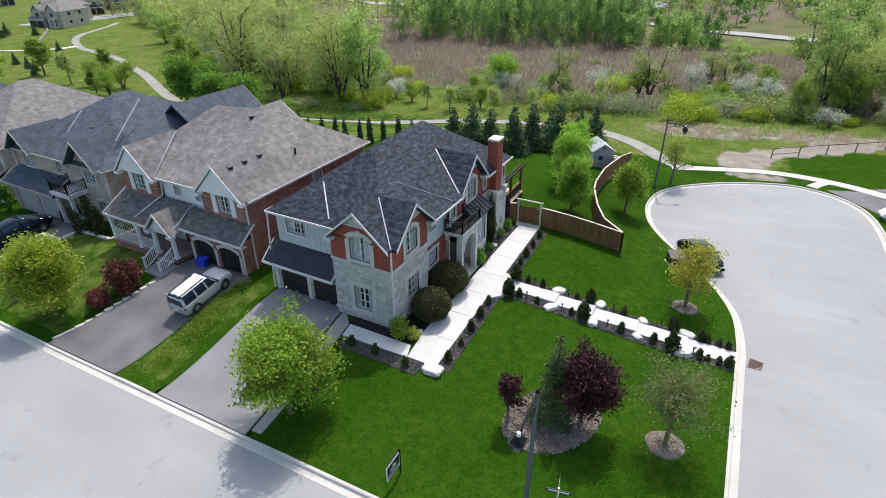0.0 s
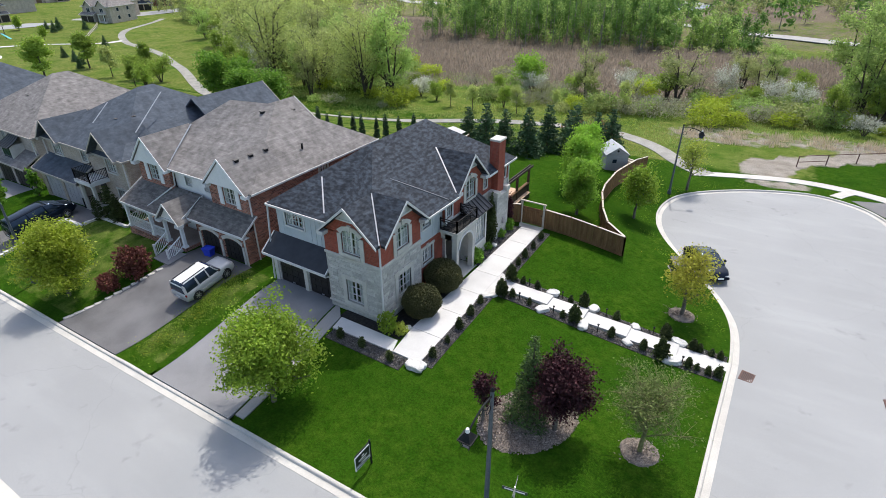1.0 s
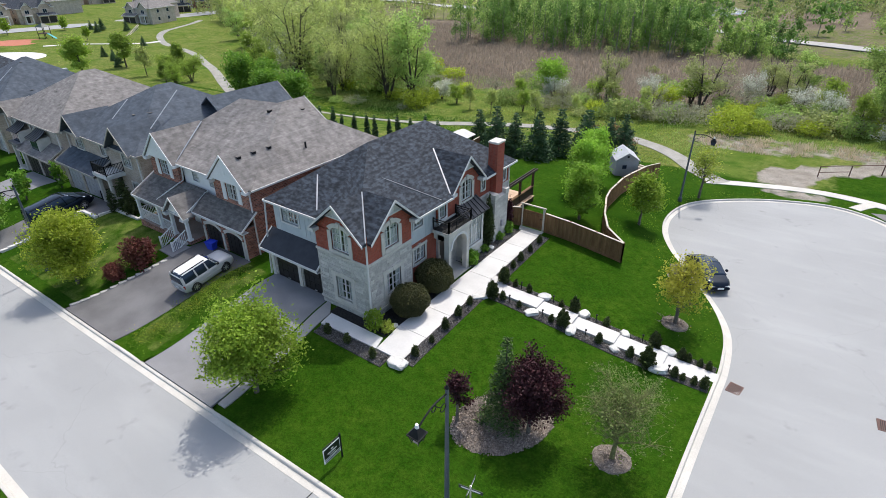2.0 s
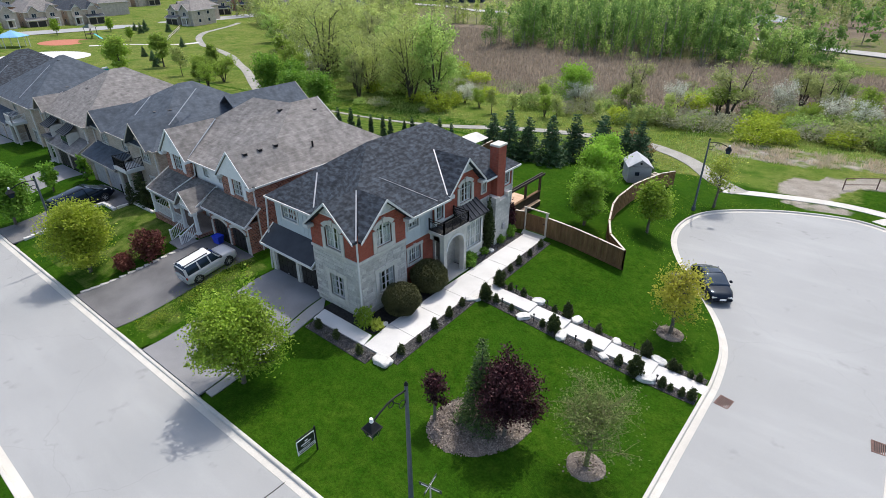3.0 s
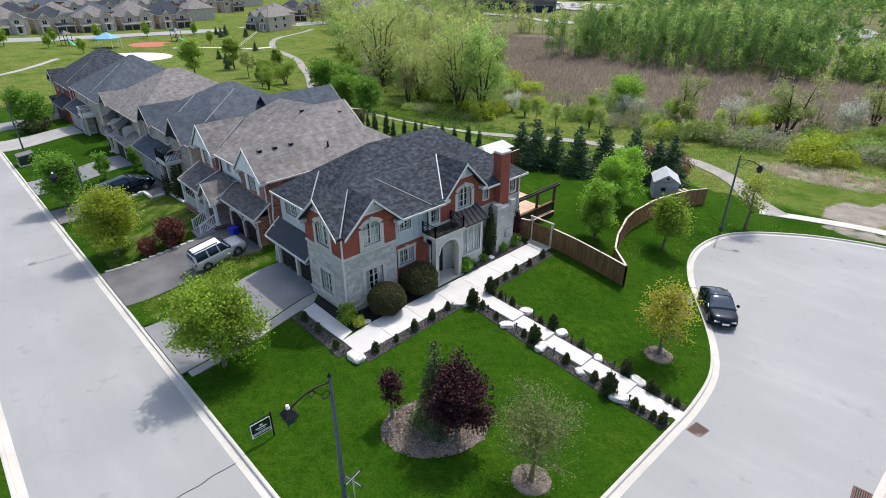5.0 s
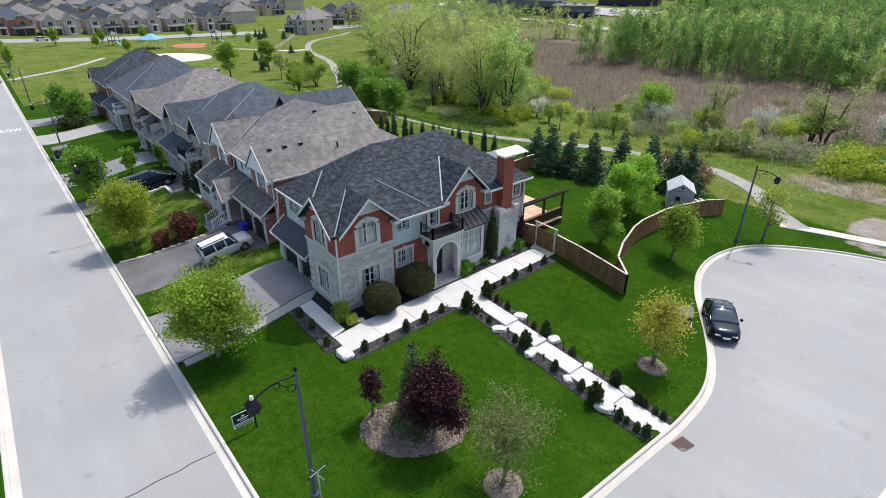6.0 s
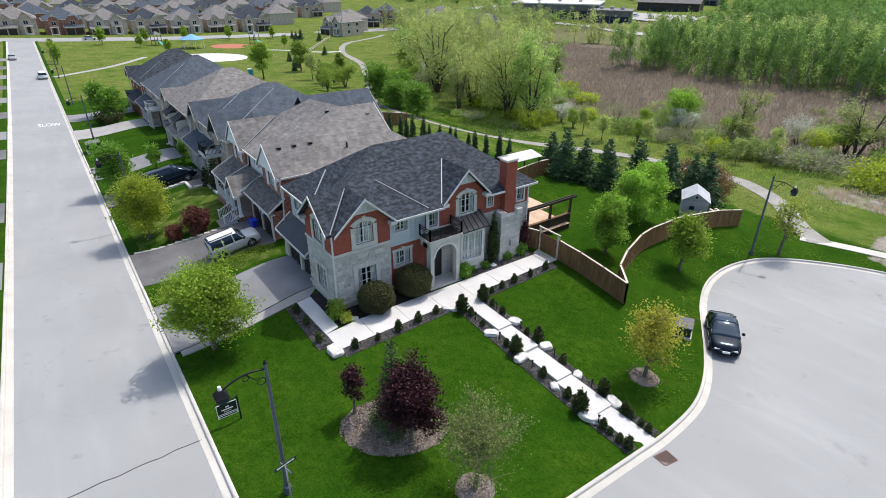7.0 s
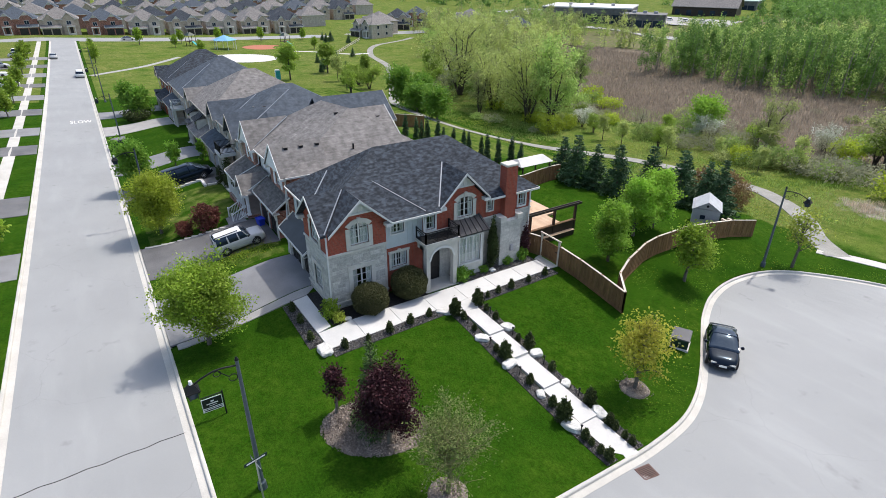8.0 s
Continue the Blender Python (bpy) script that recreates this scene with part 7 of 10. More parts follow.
yard_tree = stand(broadleaf("bright green garden tree inside the curved fence", 5.0, 0.7, 1.8, 13000, 0.085, "leaf_bright", 20, 18, 7, 0.13, group="garden trees"), -10.8, 40.0, 0.9)
more(yard_tree, -12.6, 44.8, 0.95, 80)
more(yard_tree, -12.9, 47.5, 0.98, 200, "tall bright green garden tree near the shed")
red_shrub = stand(shrub("dark red-leaved barberry beside the driveway", 2.0, 1.0, 3000, 0.09, "leaf_red", 21), -33.1, 16.9)
more(red_shrub, -33.4, 15.1, 0.62, 60, "low dark red barberry near the kerb")
stand(broadleaf("small round green tree by the curved drive", 2.8, 0.6, 0.8, 1600, 0.12, "leaf_green", 22, 8, 4, 0.2), -54.3, 17.5)
stand(broadleaf("slim green tree by the pale house's garage", 2.6, 0.3, 0.55, 900, 0.12, "leaf_green", 27, 8, 4, 0.2), -53.9, 20.4)
for i, (x, y, s) in enumerate(((-42.6, 20.9, 1.0), (-41.4, 20.7, 0.85), (-43.4, 20.2, 0.7))):
    stand(conifer("upright dark cedar by the porch", 2.9, 0.75, 30 + i, "box_leaf", 14, 10, narrow=True, group="porch cedars"), x, y, s)
far_front = stand(broadleaf("green multi-stemmed tree at the side of the tan house", 4.6, 0.5, 1.7, 3500, 0.16, "leaf_green", 23, 10, 5, 0.2), -87.5, 17.0)
stand(shrub("broad rounded dark green hedge beside the pale driveway", 1.7, 1.9, 2200, 0.13, "box_leaf", 28), -86.4, 16.6)
more(far_front, -90.5, 18.0, 0.95, 70)
more(far_front, -93.0, 16.5, 1.1, 170)

# clipped globes by the wall and the young shrubs along the walks
globe = stand(shrub("large clipped globe of dark box by the stone wall", 1.95, 1.14, 21000, 0.042, "box_globe", 24, ball=True, group="clipped globes"), -13.75, 22.55)
more(globe, -14.1, 25.45, 1.04, 90)
stand(shrub("low yellow-flowering shrub at the corner of the house", 0.7, 0.42, 900, 0.05, "leaf_yellow", 25), -13.75, 20.45)
stand(shrub("loose green shrub at the house corner", 1.3, 0.55, 700, 0.08, "leaf_lime", 26), -14.45, 20.25)
stand(shrub("rounded green shrub beside the porch", 1.0, 0.55, 1500, 0.07, "leaf_green", 27), -14.0, 29.35)
stand(shrub("tall dark climbing plant against the chimney", 3.6, 0.45, 3200, 0.075, "box_leaf", 28, column=True), -14.4, 32.2)
stand(shrub("dark red climbing plant at the rear corner of the house", 2.6, 0.4, 1400, 0.07, "leaf_plum", 128, column=True), -14.45, 35.2)
for i, (x, y, s) in enumerate(((-14.2, 30.3, 0.5), (-14.1, 31.3, 0.6), (-14.2, 33.4, 0.7), (-14.3, 34.7, 1.0))):
    stand(shrub("small green shrub in the mulch under the bay", 0.9, 0.5, 900, 0.075, "leaf_green", 40 + i, group="shrubs under the bay"), x, y, s)
small = shrub("young dark evergreen shrub beside the white walk", 0.72, 0.26, 700, 0.05, "box_leaf", 29, group="young shrubs along the walk", column=True)
spots = [(-14.9, 18.5), (-13.0, 18.43), (-16.4, 18.5), (-11.19, 19.75), (-11.16, 21.16), (-11.24, 22.55), (-11.3, 23.95), (-11.39, 25.3),
         (-10.08, 26.94), (-8.92, 26.9), (-6.81, 26.88), (-3.91, 26.89), (-2.13, 26.84), (0.23, 26.7), (0.64, 26.68), (1.2, 26.68), (1.67, 26.68),
         (-10.14, 28.65), (-9.17, 28.63), (-6.96, 28.58), (-4.14, 28.62), (0.15, 28.4), (0.5, 28.4), (1.11, 28.38), (1.54, 28.36),
         (-11.3, 29.6), (-11.35, 30.5), (-11.4, 31.6), (-11.45, 33.1), (-11.5, 34.6)]
stand(small, *spots[0])
rs = random.Random(5)
for x, y in spots[1:]:
    more(small, x, y, rs.uniform(0.7, 1.1), rs.uniform(0, 360))
big = shrub("full upright evergreen shrub beside the steps", 1.25, 0.48, 2200, 0.065, "box_leaf", 31, group="upright shrubs by the steps", column=True)
stand(big, -10.7, 26.75, 0.95)
for x, y, s in ((-10.95, 28.6, 0.9), (-6.12, 26.98, 0.92), (-6.15, 28.69, 0.8), (-1.15, 26.64, 1.0), (-1.34, 28.62, 0.8)):
    more(big, x, y, s, rs.uniform(0, 360))


# conifers and cedars behind the gardens
spruce = stand(conifer("dark green spruce in the row behind the garden", 5.1, 1.95, 50, rows=20, per=16, group="spruces behind the garden"), -24.2, 49.8)
for x, y, s in ((-22.6, 50.8, 0.9), (-20.3, 51.4, 1.0), (-19.7, 55.4, 1.05), (-19.1, 60.3, 0.95), (-17.2, 56.6, 1.1), (-15.2, 57.8, 1.0), (-26.6, 50.4, 0.85), (-13.6, 57.5, 1.1), (-16.2, 60.6, 0.8)):
    more(spruce, x, y, s, rs.uniform(0, 360))
cedar = stand(conifer("narrow clipped cedar in the hedge row", 3.0, 0.4, 51, "needle", 16, 9, narrow=True, group="cedar row"), -30.0, 47.6)
for i in range(13):
    more(cedar, -31.8 - 1.5 * i, 47.5 - 0.2 * i + 0.35 * rs.uniform(-1, 1), rs.uniform(0.85, 1.1), rs.uniform(0, 360))


# wild trees of the valley
def wild_tree(label, height, radius, stems, leaves, size, mat, seed, droop=0.0, low=0.15, bark="bark_dark", thick=1.0, shell=0.13, group="valley trees"):
    """A many-stemmed wild tree: dark limbs forking upwards, with loose sprays of young leaves round the outer twigs."""
    rng = np.random.default_rng(seed)
    T = thing("tree", Matrix(), label, "tree", group)
    bm = bmesh.new()
    tips = []
    tr = (0.012 * height + 0.05) * thick
    for i in range(stems):
        a = i * 6.283 / stems + rng.uniform(-0.5, 0.5)
        lean = radius * rng.uniform(0.3, 0.62) * (1 if stems > 1 else 0.15)
        top = Vector((math.cos(a) * lean, math.sin(a) * lean, height * rng.uniform(0.72, 0.92)))
        bend = Vector((math.cos(a) * lean * 0.55, math.sin(a) * lean * 0.55, top.z * 0.42)) + Vector(rng.normal(size=3)) * 0.04 * radius
        foot = Vector((math.cos(a) * 0.1, math.sin(a) * 0.1, -0.1))
        line = [foot.lerp(bend, t) * (1 - t) + bend.lerp(top, t) * t for t in np.linspace(0, 1, 7)]
        tube(bm, line, [tr * (1.1 - 0.98 * t) for t in np.linspace(0, 1, 7)], 7, cap=False)
        tips += [top, line[5]]
        for k in range(7 if stems > 1 else 14):
            t = rng.uniform(max(low, 0.2), 0.95)
            q = min(5, int(t * 6))
            p = line[q].lerp(line[q + 1], t * 6 - q)
            b = a + rng.normal() * 1.3 if stems > 1 else k * 2.4 + rng.normal() * 0.3
            reach = radius * rng.uniform(0.35, 0.75) * (1.15 - 0.55 * t)
            end = p + Vector((math.cos(b) * reach, math.sin(b) * reach, reach * rng.uniform(0.45, 1.3)))
            end.z = min(end.z, height * 0.97)
            mid = p.lerp(end, 0.5) + Vector((0, 0, 0.1 * reach))
            r0 = tr * 0.42 * (1.1 - 0.6 * t)
            tube(bm, [p, mid, end], [r0, r0 * 0.6, r0 * 0.2], 5, cap=False)
            tips.append(end)
            for j in range(3):
                s0 = mid.lerp(end, rng.uniform(0.0, 0.9))
                e = s0 + Vector((rng.normal() * 0.2, rng.normal() * 0.2, rng.uniform(0.02, 0.28))) * radius
                tube(bm, [s0, e], [r0 * 0.32, r0 * 0.1], 4, cap=False)
                tips += [e, s0.lerp(e, 0.5)]
    part("trunk", bm, M[bark], T, smooth=True)
    tips = np.array([tuple(t) for t in tips])
    tips = tips[tips[:, 2] > height * low]
    w = rng.uniform(0.2, 1.6, len(tips))
    c = tips[rng.choice(len(tips), leaves, p=w / w.sum())] + rng.normal(size=(leaves, 3)) * radius * shell * np.array([1, 1, 0.8])
    if droop:
        c[:, 2] -= np.abs(rng.normal(size=leaves)) * droop * height
    c[:, 2] = np.maximum(c[:, 2], 0.2 + 0.1 * rng.uniform(0, 1, leaves))
    crown = new("crown", quad_mesh("crown", leaf_quads(c, size, rng, flat=-0.4 if droop else 0.0, ratio=0.5), M[mat]))
    crown.parent = T
    return T


wild = [wild_tree("spreading wild willow in pale yellow-green spring leaf", 13.5, 6.2, 5, 6200, 0.195, "leaf_willow", 60, droop=0.07, thick=1.1),
        wild_tree("tall wild tree in fresh green leaf on the valley side", 14.0, 4.2, 3, 5200, 0.195, "leaf_brush", 61, low=0.12),
        wild_tree("thin dark-limbed wild tree in sparse olive leaf", 9.0, 3.0, 3, 2600, 0.15, "leaf_olive", 62, low=0.2, thick=1.1),
        broadleaf("round green tree by the path", 6.2, 0.5, 3.0, 4400, 0.2, "leaf_green", 63, 14, 6, 0.17, group="valley trees"),
        wild_tree("bright lime thicket tree in spring leaf", 6.0, 2.6, 4, 3400, 0.15, "leaf_park", 64, low=0.08),
        wild_tree("wild shrub tree covered in white blossom", 5.0, 2.6, 5, 3000, 0.11, "leaf_blossom", 65, low=0.06, thick=0.7),
        wild_tree("grey-limbed wild tree hardly in leaf", 8.5, 3.2, 3, 1800, 0.12, "leaf_haze", 74, low=0.15, thick=0.9),
        wild_tree("oval park tree in fresh lime leaf", 7.0, 2.1, 1, 3800, 0.175, "leaf_park", 75, low=0.07, shell=0.16),
        wild_tree("slim sapling in sparse yellow-green leaf", 4.6, 1.5, 1, 1300, 0.12, "leaf_willow", 76, low=0.22, thick=0.6),
        broadleaf("flat-topped bright green tree at the edge of the marsh", 5.6, 1.6, 3.2, 4200, 0.16, "leaf_bright", 78, 13, 6, 0.16, group="valley trees")]
brush = [shrub("low tangled green thicket on the valley edge", 2.6, 2.2, 1000, 0.15, "leaf_brush", 66, group="valley thicket", name="thicket"),
         shrub("low olive-brown thicket on the valley edge", 2.2, 2.0, 850, 0.14, "leaf_olive", 67, group="valley thicket", name="thicket"),
         shrub("bright yellow-green bush on the valley edge", 2.4, 1.9, 1400, 0.14, "leaf_maple", 68, group="valley thicket", name="thicket"),
         shrub("rusty red-leaved bush behind the spruces", 3.4, 1.6, 1800, 0.12, "leaf_rust", 69, group="valley thicket", name="thicket"),
         shrub("grey twiggy thicket barely in leaf", 2.4, 2.3, 900, 0.115, "leaf_haze", 77, group="valley thicket", name="thicket")]
seen_kind = set()


def plant(kind, x, y, s):
    src = kind
    if src.name not in seen_kind:
        seen_kind.add(src.name)
        return stand(src, x, y, s, rs.uniform(0, 360))
    c = more(src, x, y, s, rs.uniform(0, 360), sz=s * rs.uniform(0.8, 1.2))
    c.scale.x *= rs.uniform(0.8, 1.3)
    c.scale.y *= rs.uniform(0.8, 1.3)
    return c


for x, y, k, s in ((-60.8, 75, 0, 1.0), (-56.6, 76.5, 1, 1.12), (-89.2, 80, 0, 1.05), (-78.6, 78, 1, 0.75), (-71, 72, 2, 0.9), (-73.5, 77, 0, 0.8), (-66.5, 80, 0, 0.9), (-66, 87, 1, 0.85),
                   (-79.5, 64.5, 3, 1.0), (-82.5, 61.5, 3, 0.95), (-76, 61.5, 3, 0.95), (-67.5, 60.5, 3, 0.9),
                   (-82, 86, 2, 1.1), (-95, 84, 6, 1.1), (-98, 90, 0, 0.85), (-84, 94, 1, 0.8), (-75, 92, 0, 0.85), (-102, 98, 4, 1.3), (-112, 96, 1, 0.75), (-92, 103, 2, 1.1), (-92, 88, 1, 0.7),
                   (-80, 106, 1, 0.8), (-118, 106, 0, 0.8), (-108, 112, 2, 1.2), (-130, 116, 1, 0.8), (-122, 94, 6, 0.9), (-101, 86, 5, 1.1), (-107, 90, 6, 0.9), (-128, 101, 5, 0.8), (-87, 75, 6, 0.8), (-84, 71, 2, 0.7),
                   (-92, 72, 4, 0.9), (-96, 77, 4, 1.0), (-105, 82, 4, 0.9), (-100, 74, 6, 0.6), (-113, 88, 4, 1.1), (-138, 104, 4, 1.2), (-150, 110, 1, 0.7), (-120, 99, 1, 0.6), (-135, 110, 2, 1.0), (-145, 118, 0, 0.8),
                   (-105, 60, 7, 0.7), (-97.4, 57.8, 4, 0.65), (-125.6, 54, 7, 1.2), (-134, 67, 7, 1.15), (-119.4, 64, 8, 1.5), (-115.8, 69.6, 7, 0.95), (-112, 66, 4, 0.9), (-106, 66, 4, 0.85),
                   (-56.8, 83.5, 4, 0.6), (-53.5, 81, 5, 0.7), (-44.6, 76.5, 8, 0.9), (-40.1, 75.4, 8, 1.05), (-49, 79, 4, 0.5), (-36.5, 79, 4, 0.6), (-33, 76.5, 8, 0.85), (-52, 74, 8, 0.7),
                   (-38.5, 92.2, 9, 1.0), (-36.5, 90.5, 5, 0.75), (-27.8, 91.7, 2, 0.85), (-30.5, 93.5, 4, 0.75), (-25.5, 88, 8, 1.1), (-23.2, 98, 5, 0.75), (-20.5, 93, 6, 0.5), (-14.0, 94.5, 2, 1.05), (-15.8, 96.0, 4, 0.95),
                   (-8.2, 99.5, 5, 0.95), (-11.5, 97.5, 6, 0.6), (-6.1, 105, 2, 0.9), (-1.8, 108, 1, 0.6), (-3.5, 103, 2, 0.85), (-1.0, 97, 5, 0.75), (2.5, 101, 4, 0.8), (3, 92, 5, 0.75), (8.5, 95, 1, 0.6), (-4.0, 93, 4, 0.55),
                   (14, 96, 0, 0.75), (18, 101, 1, 0.85), (22, 94, 0, 0.8), (27, 102, 0, 0.9), (13, 105.5, 1, 0.85), (20, 112, 1, 0.9), (33, 108, 0, 0.9), (8.4, 112.7, 1, 0.9), (40, 98, 1, 0.85), (30, 89, 3, 1.0), (17, 87, 5, 0.8), (38, 118, 1, 0.9),
                   (9.5, 92, 1, 0.85), (13.5, 96.5, 0, 0.85), (6.5, 88.5, 4, 0.8), (11.5, 90, 4, 1.0), (-22, 79.5, 8, 0.9), (-19, 83, 8, 1.0), (-29, 82, 8, 0.8), (10, 84, 5, 0.6), (24, 83, 4, 0.8), (-46, 86, 6, 0.5), (-42, 88, 4, 0.55), (-33, 86, 6, 0.5)):
    plant(wild[k], x, y, s)
for x, y, k, s in ((-7.3, 81.3, 2, 1.35), (-4.4, 83.2, 2, 0.85), (-15.0, 83.3, 4, 1.25), (-18.5, 83.8, 4, 1.0), (-12.0, 84.6, 4, 1.0), (-20.0, 65.0, 3, 1.0), (-17.5, 66.0, 3, 0.9), (-15.5, 64.5, 3, 0.7),
                   (-63.5, 69.5, 4, 0.7), (-66.8, 68.4, 0, 0.5), (-54.0, 70.5, 4, 0.45), (-2.0, 86.5, 4, 1.0), (1.5, 86, 2, 0.8), (6, 87, 0, 1.0), (-24, 81.5, 0, 0.8), (-27.5, 80.5, 1, 0.7)):
    plant(brush[k], x, y, s)
for i in range(120):
    x, y = rs.uniform(-48, 48), rs.uniform(82, 103)
    if -14 < x < 10 and y < 87:
        y += 6
    plant(brush[rs.choice((0, 0, 1, 1, 2, 4, 4))], x, y, rs.uniform(0.5, 1.15))
for i in range(70):
    x = rs.uniform(-125, -52)
    y = 66 - 0.33 * (x + 52) + rs.uniform(4, 30)
    plant(brush[rs.choice((0, 0, 1, 1, 2, 4))], x, y, rs.uniform(0.7, 1.4))
for i in range(18):
    x, y = rs.uniform(-50, 52), rs.uniform(100, 134)
    plant(brush[rs.choice((1, 4, 4, 0))], x, y, rs.uniform(0.35, 0.7))


# woods, reeds and grass: uncountable
def wood_mass(name, places, mat, label, seed, per, size, bare=0.1):
    rng = np.random.default_rng(seed)
    out, trunks = [], []
    for x, y, h, r in places:
        z = gz(x, y)
        nb = rng.integers(7, 13)
        high = rng.uniform(bare, 0.97, nb)
        taper = r * 0.5 * (1.25 - high)
        blobs = np.stack([rng.normal(size=nb) * taper, rng.normal(size=nb) * taper, high * h], -1)
        c = blobs[rng.integers(0, nb, per)] + rng.normal(size=(per, 3)) * np.array([r * 0.2, r * 0.2, h * 0.07])
        out.append(leaf_quads(c + np.array([x, y, z]), size, rng))
        w = 0.05 + 0.008 * h
        for a in ((w, 0), (0, w)):
            trunks.append(np.array([[x - a[0], y - a[1], z], [x + a[0], y + a[1], z], [x + a[0] * 0.3, y + a[1] * 0.3, z + h * 0.85], [x - a[0] * 0.3, y - a[1] * 0.3, z + h * 0.85]]))
    ob = new(name, quad_mesh(name, np.concatenate(out), M[mat]))
    tagged(ob, label, "woodland", kind="stuff")
    tk = new(name + "_trunks", quad_mesh(name + "_trunks", np.concatenate(trunks), M["trunk_pale"]))
    tagged(tk, "grey trunks of the woodland trees", "woodland", kind="stuff")
    return ob


rw = random.Random(8)
poplars, mixed, distant = [], [], []
while len(poplars) < 280:
    x, y = rw.uniform(-98, -8), rw.uniform(140, 195)
    if 142 + 0.10 * abs(x + 60) < y < (184 - 0.12 * x if x < -30 else 166):
        poplars.append((x, y, rw.uniform(9, 14) if x < -32 else rw.uniform(5.5, 8.5), rw.uniform(1.6, 2.6)))
while len(mixed) < 330:
    x, y = rw.uniform(-215, -62), rw.uniform(84, 205)
    if y > 66 - 0.36 * x and y < 235 + 0.55 * (x + 62) and math.hypot((x + 62) / 55, (y - 122) / 38) > 1 and math.hypot((x + 105) / 50, (y - 165) / 30) > 1:
        mixed.append((x, y, rw.uniform(6, 12), rw.uniform(2.0, 3.4)))
for i in range(130):
    mixed.append((rw.uniform(18, 110), rw.uniform(88, 158), rw.uniform(8, 13), rw.uniform(2.2, 3.6)))
hazy = mixed[::3]
mixed = [m for i, m in enumerate(mixed) if i % 3]
while len(distant) < 520:
    x, y = rw.uniform(-520, 300), rw.uniform(186, 760)
    if math.hypot((x + 50) / 45, (y - 262) / 32) < 1 or (x < -150 and y < 255) or (-330 < x < -160 and y < 400) or (-205 < x < -125 and y < 262):
        continue
    if y < 330 or rw.random() < 0.4:
        distant.append((x, y, rw.uniform(6, 12), rw.uniform(3, 6)))
belt = []
while len(belt) < 300:
    x, y = rw.uniform(-118, 150), rw.uniform(188, 335)
    road_y = 187 + 0.9 * abs(x + 20) if x < -20 else 187 - 0.62 * (x + 20)
    if math.hypot((x + 50) / 26, (y - 258) / 26) > 1 and abs(y - max(road_y, 160)) > 9 and y > road_y - 40:
        belt.append((x, y, rw.uniform(5, 10), rw.uniform(2.5, 4.5)))
while len(belt) < 430:
    x, y = rw.uniform(-272, -178), rw.uniform(150, 246)
    if y > 66 - 0.36 * x and min(math.hypot(x - hx, y - hy) for hx, hy in ((-208, 158), (-192, 172), (-224, 170), (-250, 150), (-242, 182), (-262, 168))) > 13:
        belt.append((x, y, rw.uniform(6, 11), rw.uniform(2.5, 4.0)))
beyond = []
while len(beyond) < 560:
    x, y = rw.uniform(-330, -60), rw.uniform(286, 600)
    if x > -122 - 0.6 * (y - 278) and math.hypot((x + 50) / 26, (y - 258) / 26) > 1.6 and (y > 440 or abs(x + 118) > 11):
        beyond.append((x, y, rw.uniform(7, 12), rw.uniform(3.5, 6.5)))
wood_mass("woodland", beyond, "leaf_wood", "far fresh green woods behind the pond", 89, 95, 0.68, 0.05)
wood_mass("woodland", belt[::2], "leaf_olive", "belt of half-bare trees round the distant pond", 86, 150, 0.4)
wood_mass("woodland", belt[1::2], "leaf_brush", "belt of fresh green trees round the distant pond", 87, 150, 0.4)
wood_mass("woodland", [p for i, p in enumerate(poplars) if i % 3], "leaf_wood", "dense young woodland in spring leaf beyond the marsh", 70, 560, 0.22, 0.12)
wood_mass("woodland", poplars[::3], "leaf_brush", "pale fresh trees among the woodland beyond the marsh", 88, 460, 0.22, 0.12)
wood_mass("woodland", mixed, "leaf_willow", "mixed pale-green woodland on the valley side", 71, 330, 0.29)
wood_mass("woodland", hazy, "leaf_olive", "olive woodland on the valley side, barely in leaf", 73, 330, 0.24)
wood_mass("woodland", distant, "leaf_wood", "distant belts of green trees", 72, 125, 0.68)


def blades(name, places, h, w, mat, label, seed):
    """Upright blades: three crossing slivers at each place."""
    rng = np.random.default_rng(seed)
    p = np.asarray(places)
    n = len(p)
    a = rng.uniform(0, 6.283, n)
    hh = h * rng.uniform(0.6, 1.3, n)
    ww = w * rng.uniform(0.7, 1.3, n)
    lean = rng.normal(size=(n, 2)) * 0.22 * h
    dx, dy = np.cos(a) * ww, np.sin(a) * ww
    top = p + np.stack([lean[:, 0], lean[:, 1], hh], -1)
    v = np.stack([p - np.stack([dx, dy, 0 * dx], -1), p + np.stack([dx, dy, 0 * dx], -1), top + np.stack([dx, dy, 0 * dx], -1) * 0.25, top - np.stack([dx, dy, 0 * dx], -1) * 0.25], 1)
    ob = new(name, quad_mesh(name, v.reshape(-1, 3), M[mat]))
    return tagged(ob, label, "grass", kind="stuff")


def scatter(n, seed, test, x0, x1, y0, y1):
    rng = np.random.default_rng(seed)
    x, y = rng.uniform(x0, x1, n), rng.uniform(y0, y1, n)
    keep = test(x, y)
    x, y = x[keep], y[keep]
    hmz = np.array([noise.noise((float(a) * 0.05, float(b) * 0.05, 0)) for a, b in zip(x, y)])
    z = plot_z(x, y) + 0.12 + hmz * 0.9 * sstep(62, 90, y)
    return np.stack([x, y, z - 0.03], -1)


FOOTPATH = [(-4.0, 60.4), (-7.2, 63.2), (-10.3, 67.4), (-14.4, 70.7), (-20.0, 72.6), (-33.5, 70.8), (-47, 64.2), (-58, 59.5), (-70, 59.5), (-84, 61.5), (-96, 67.0)]


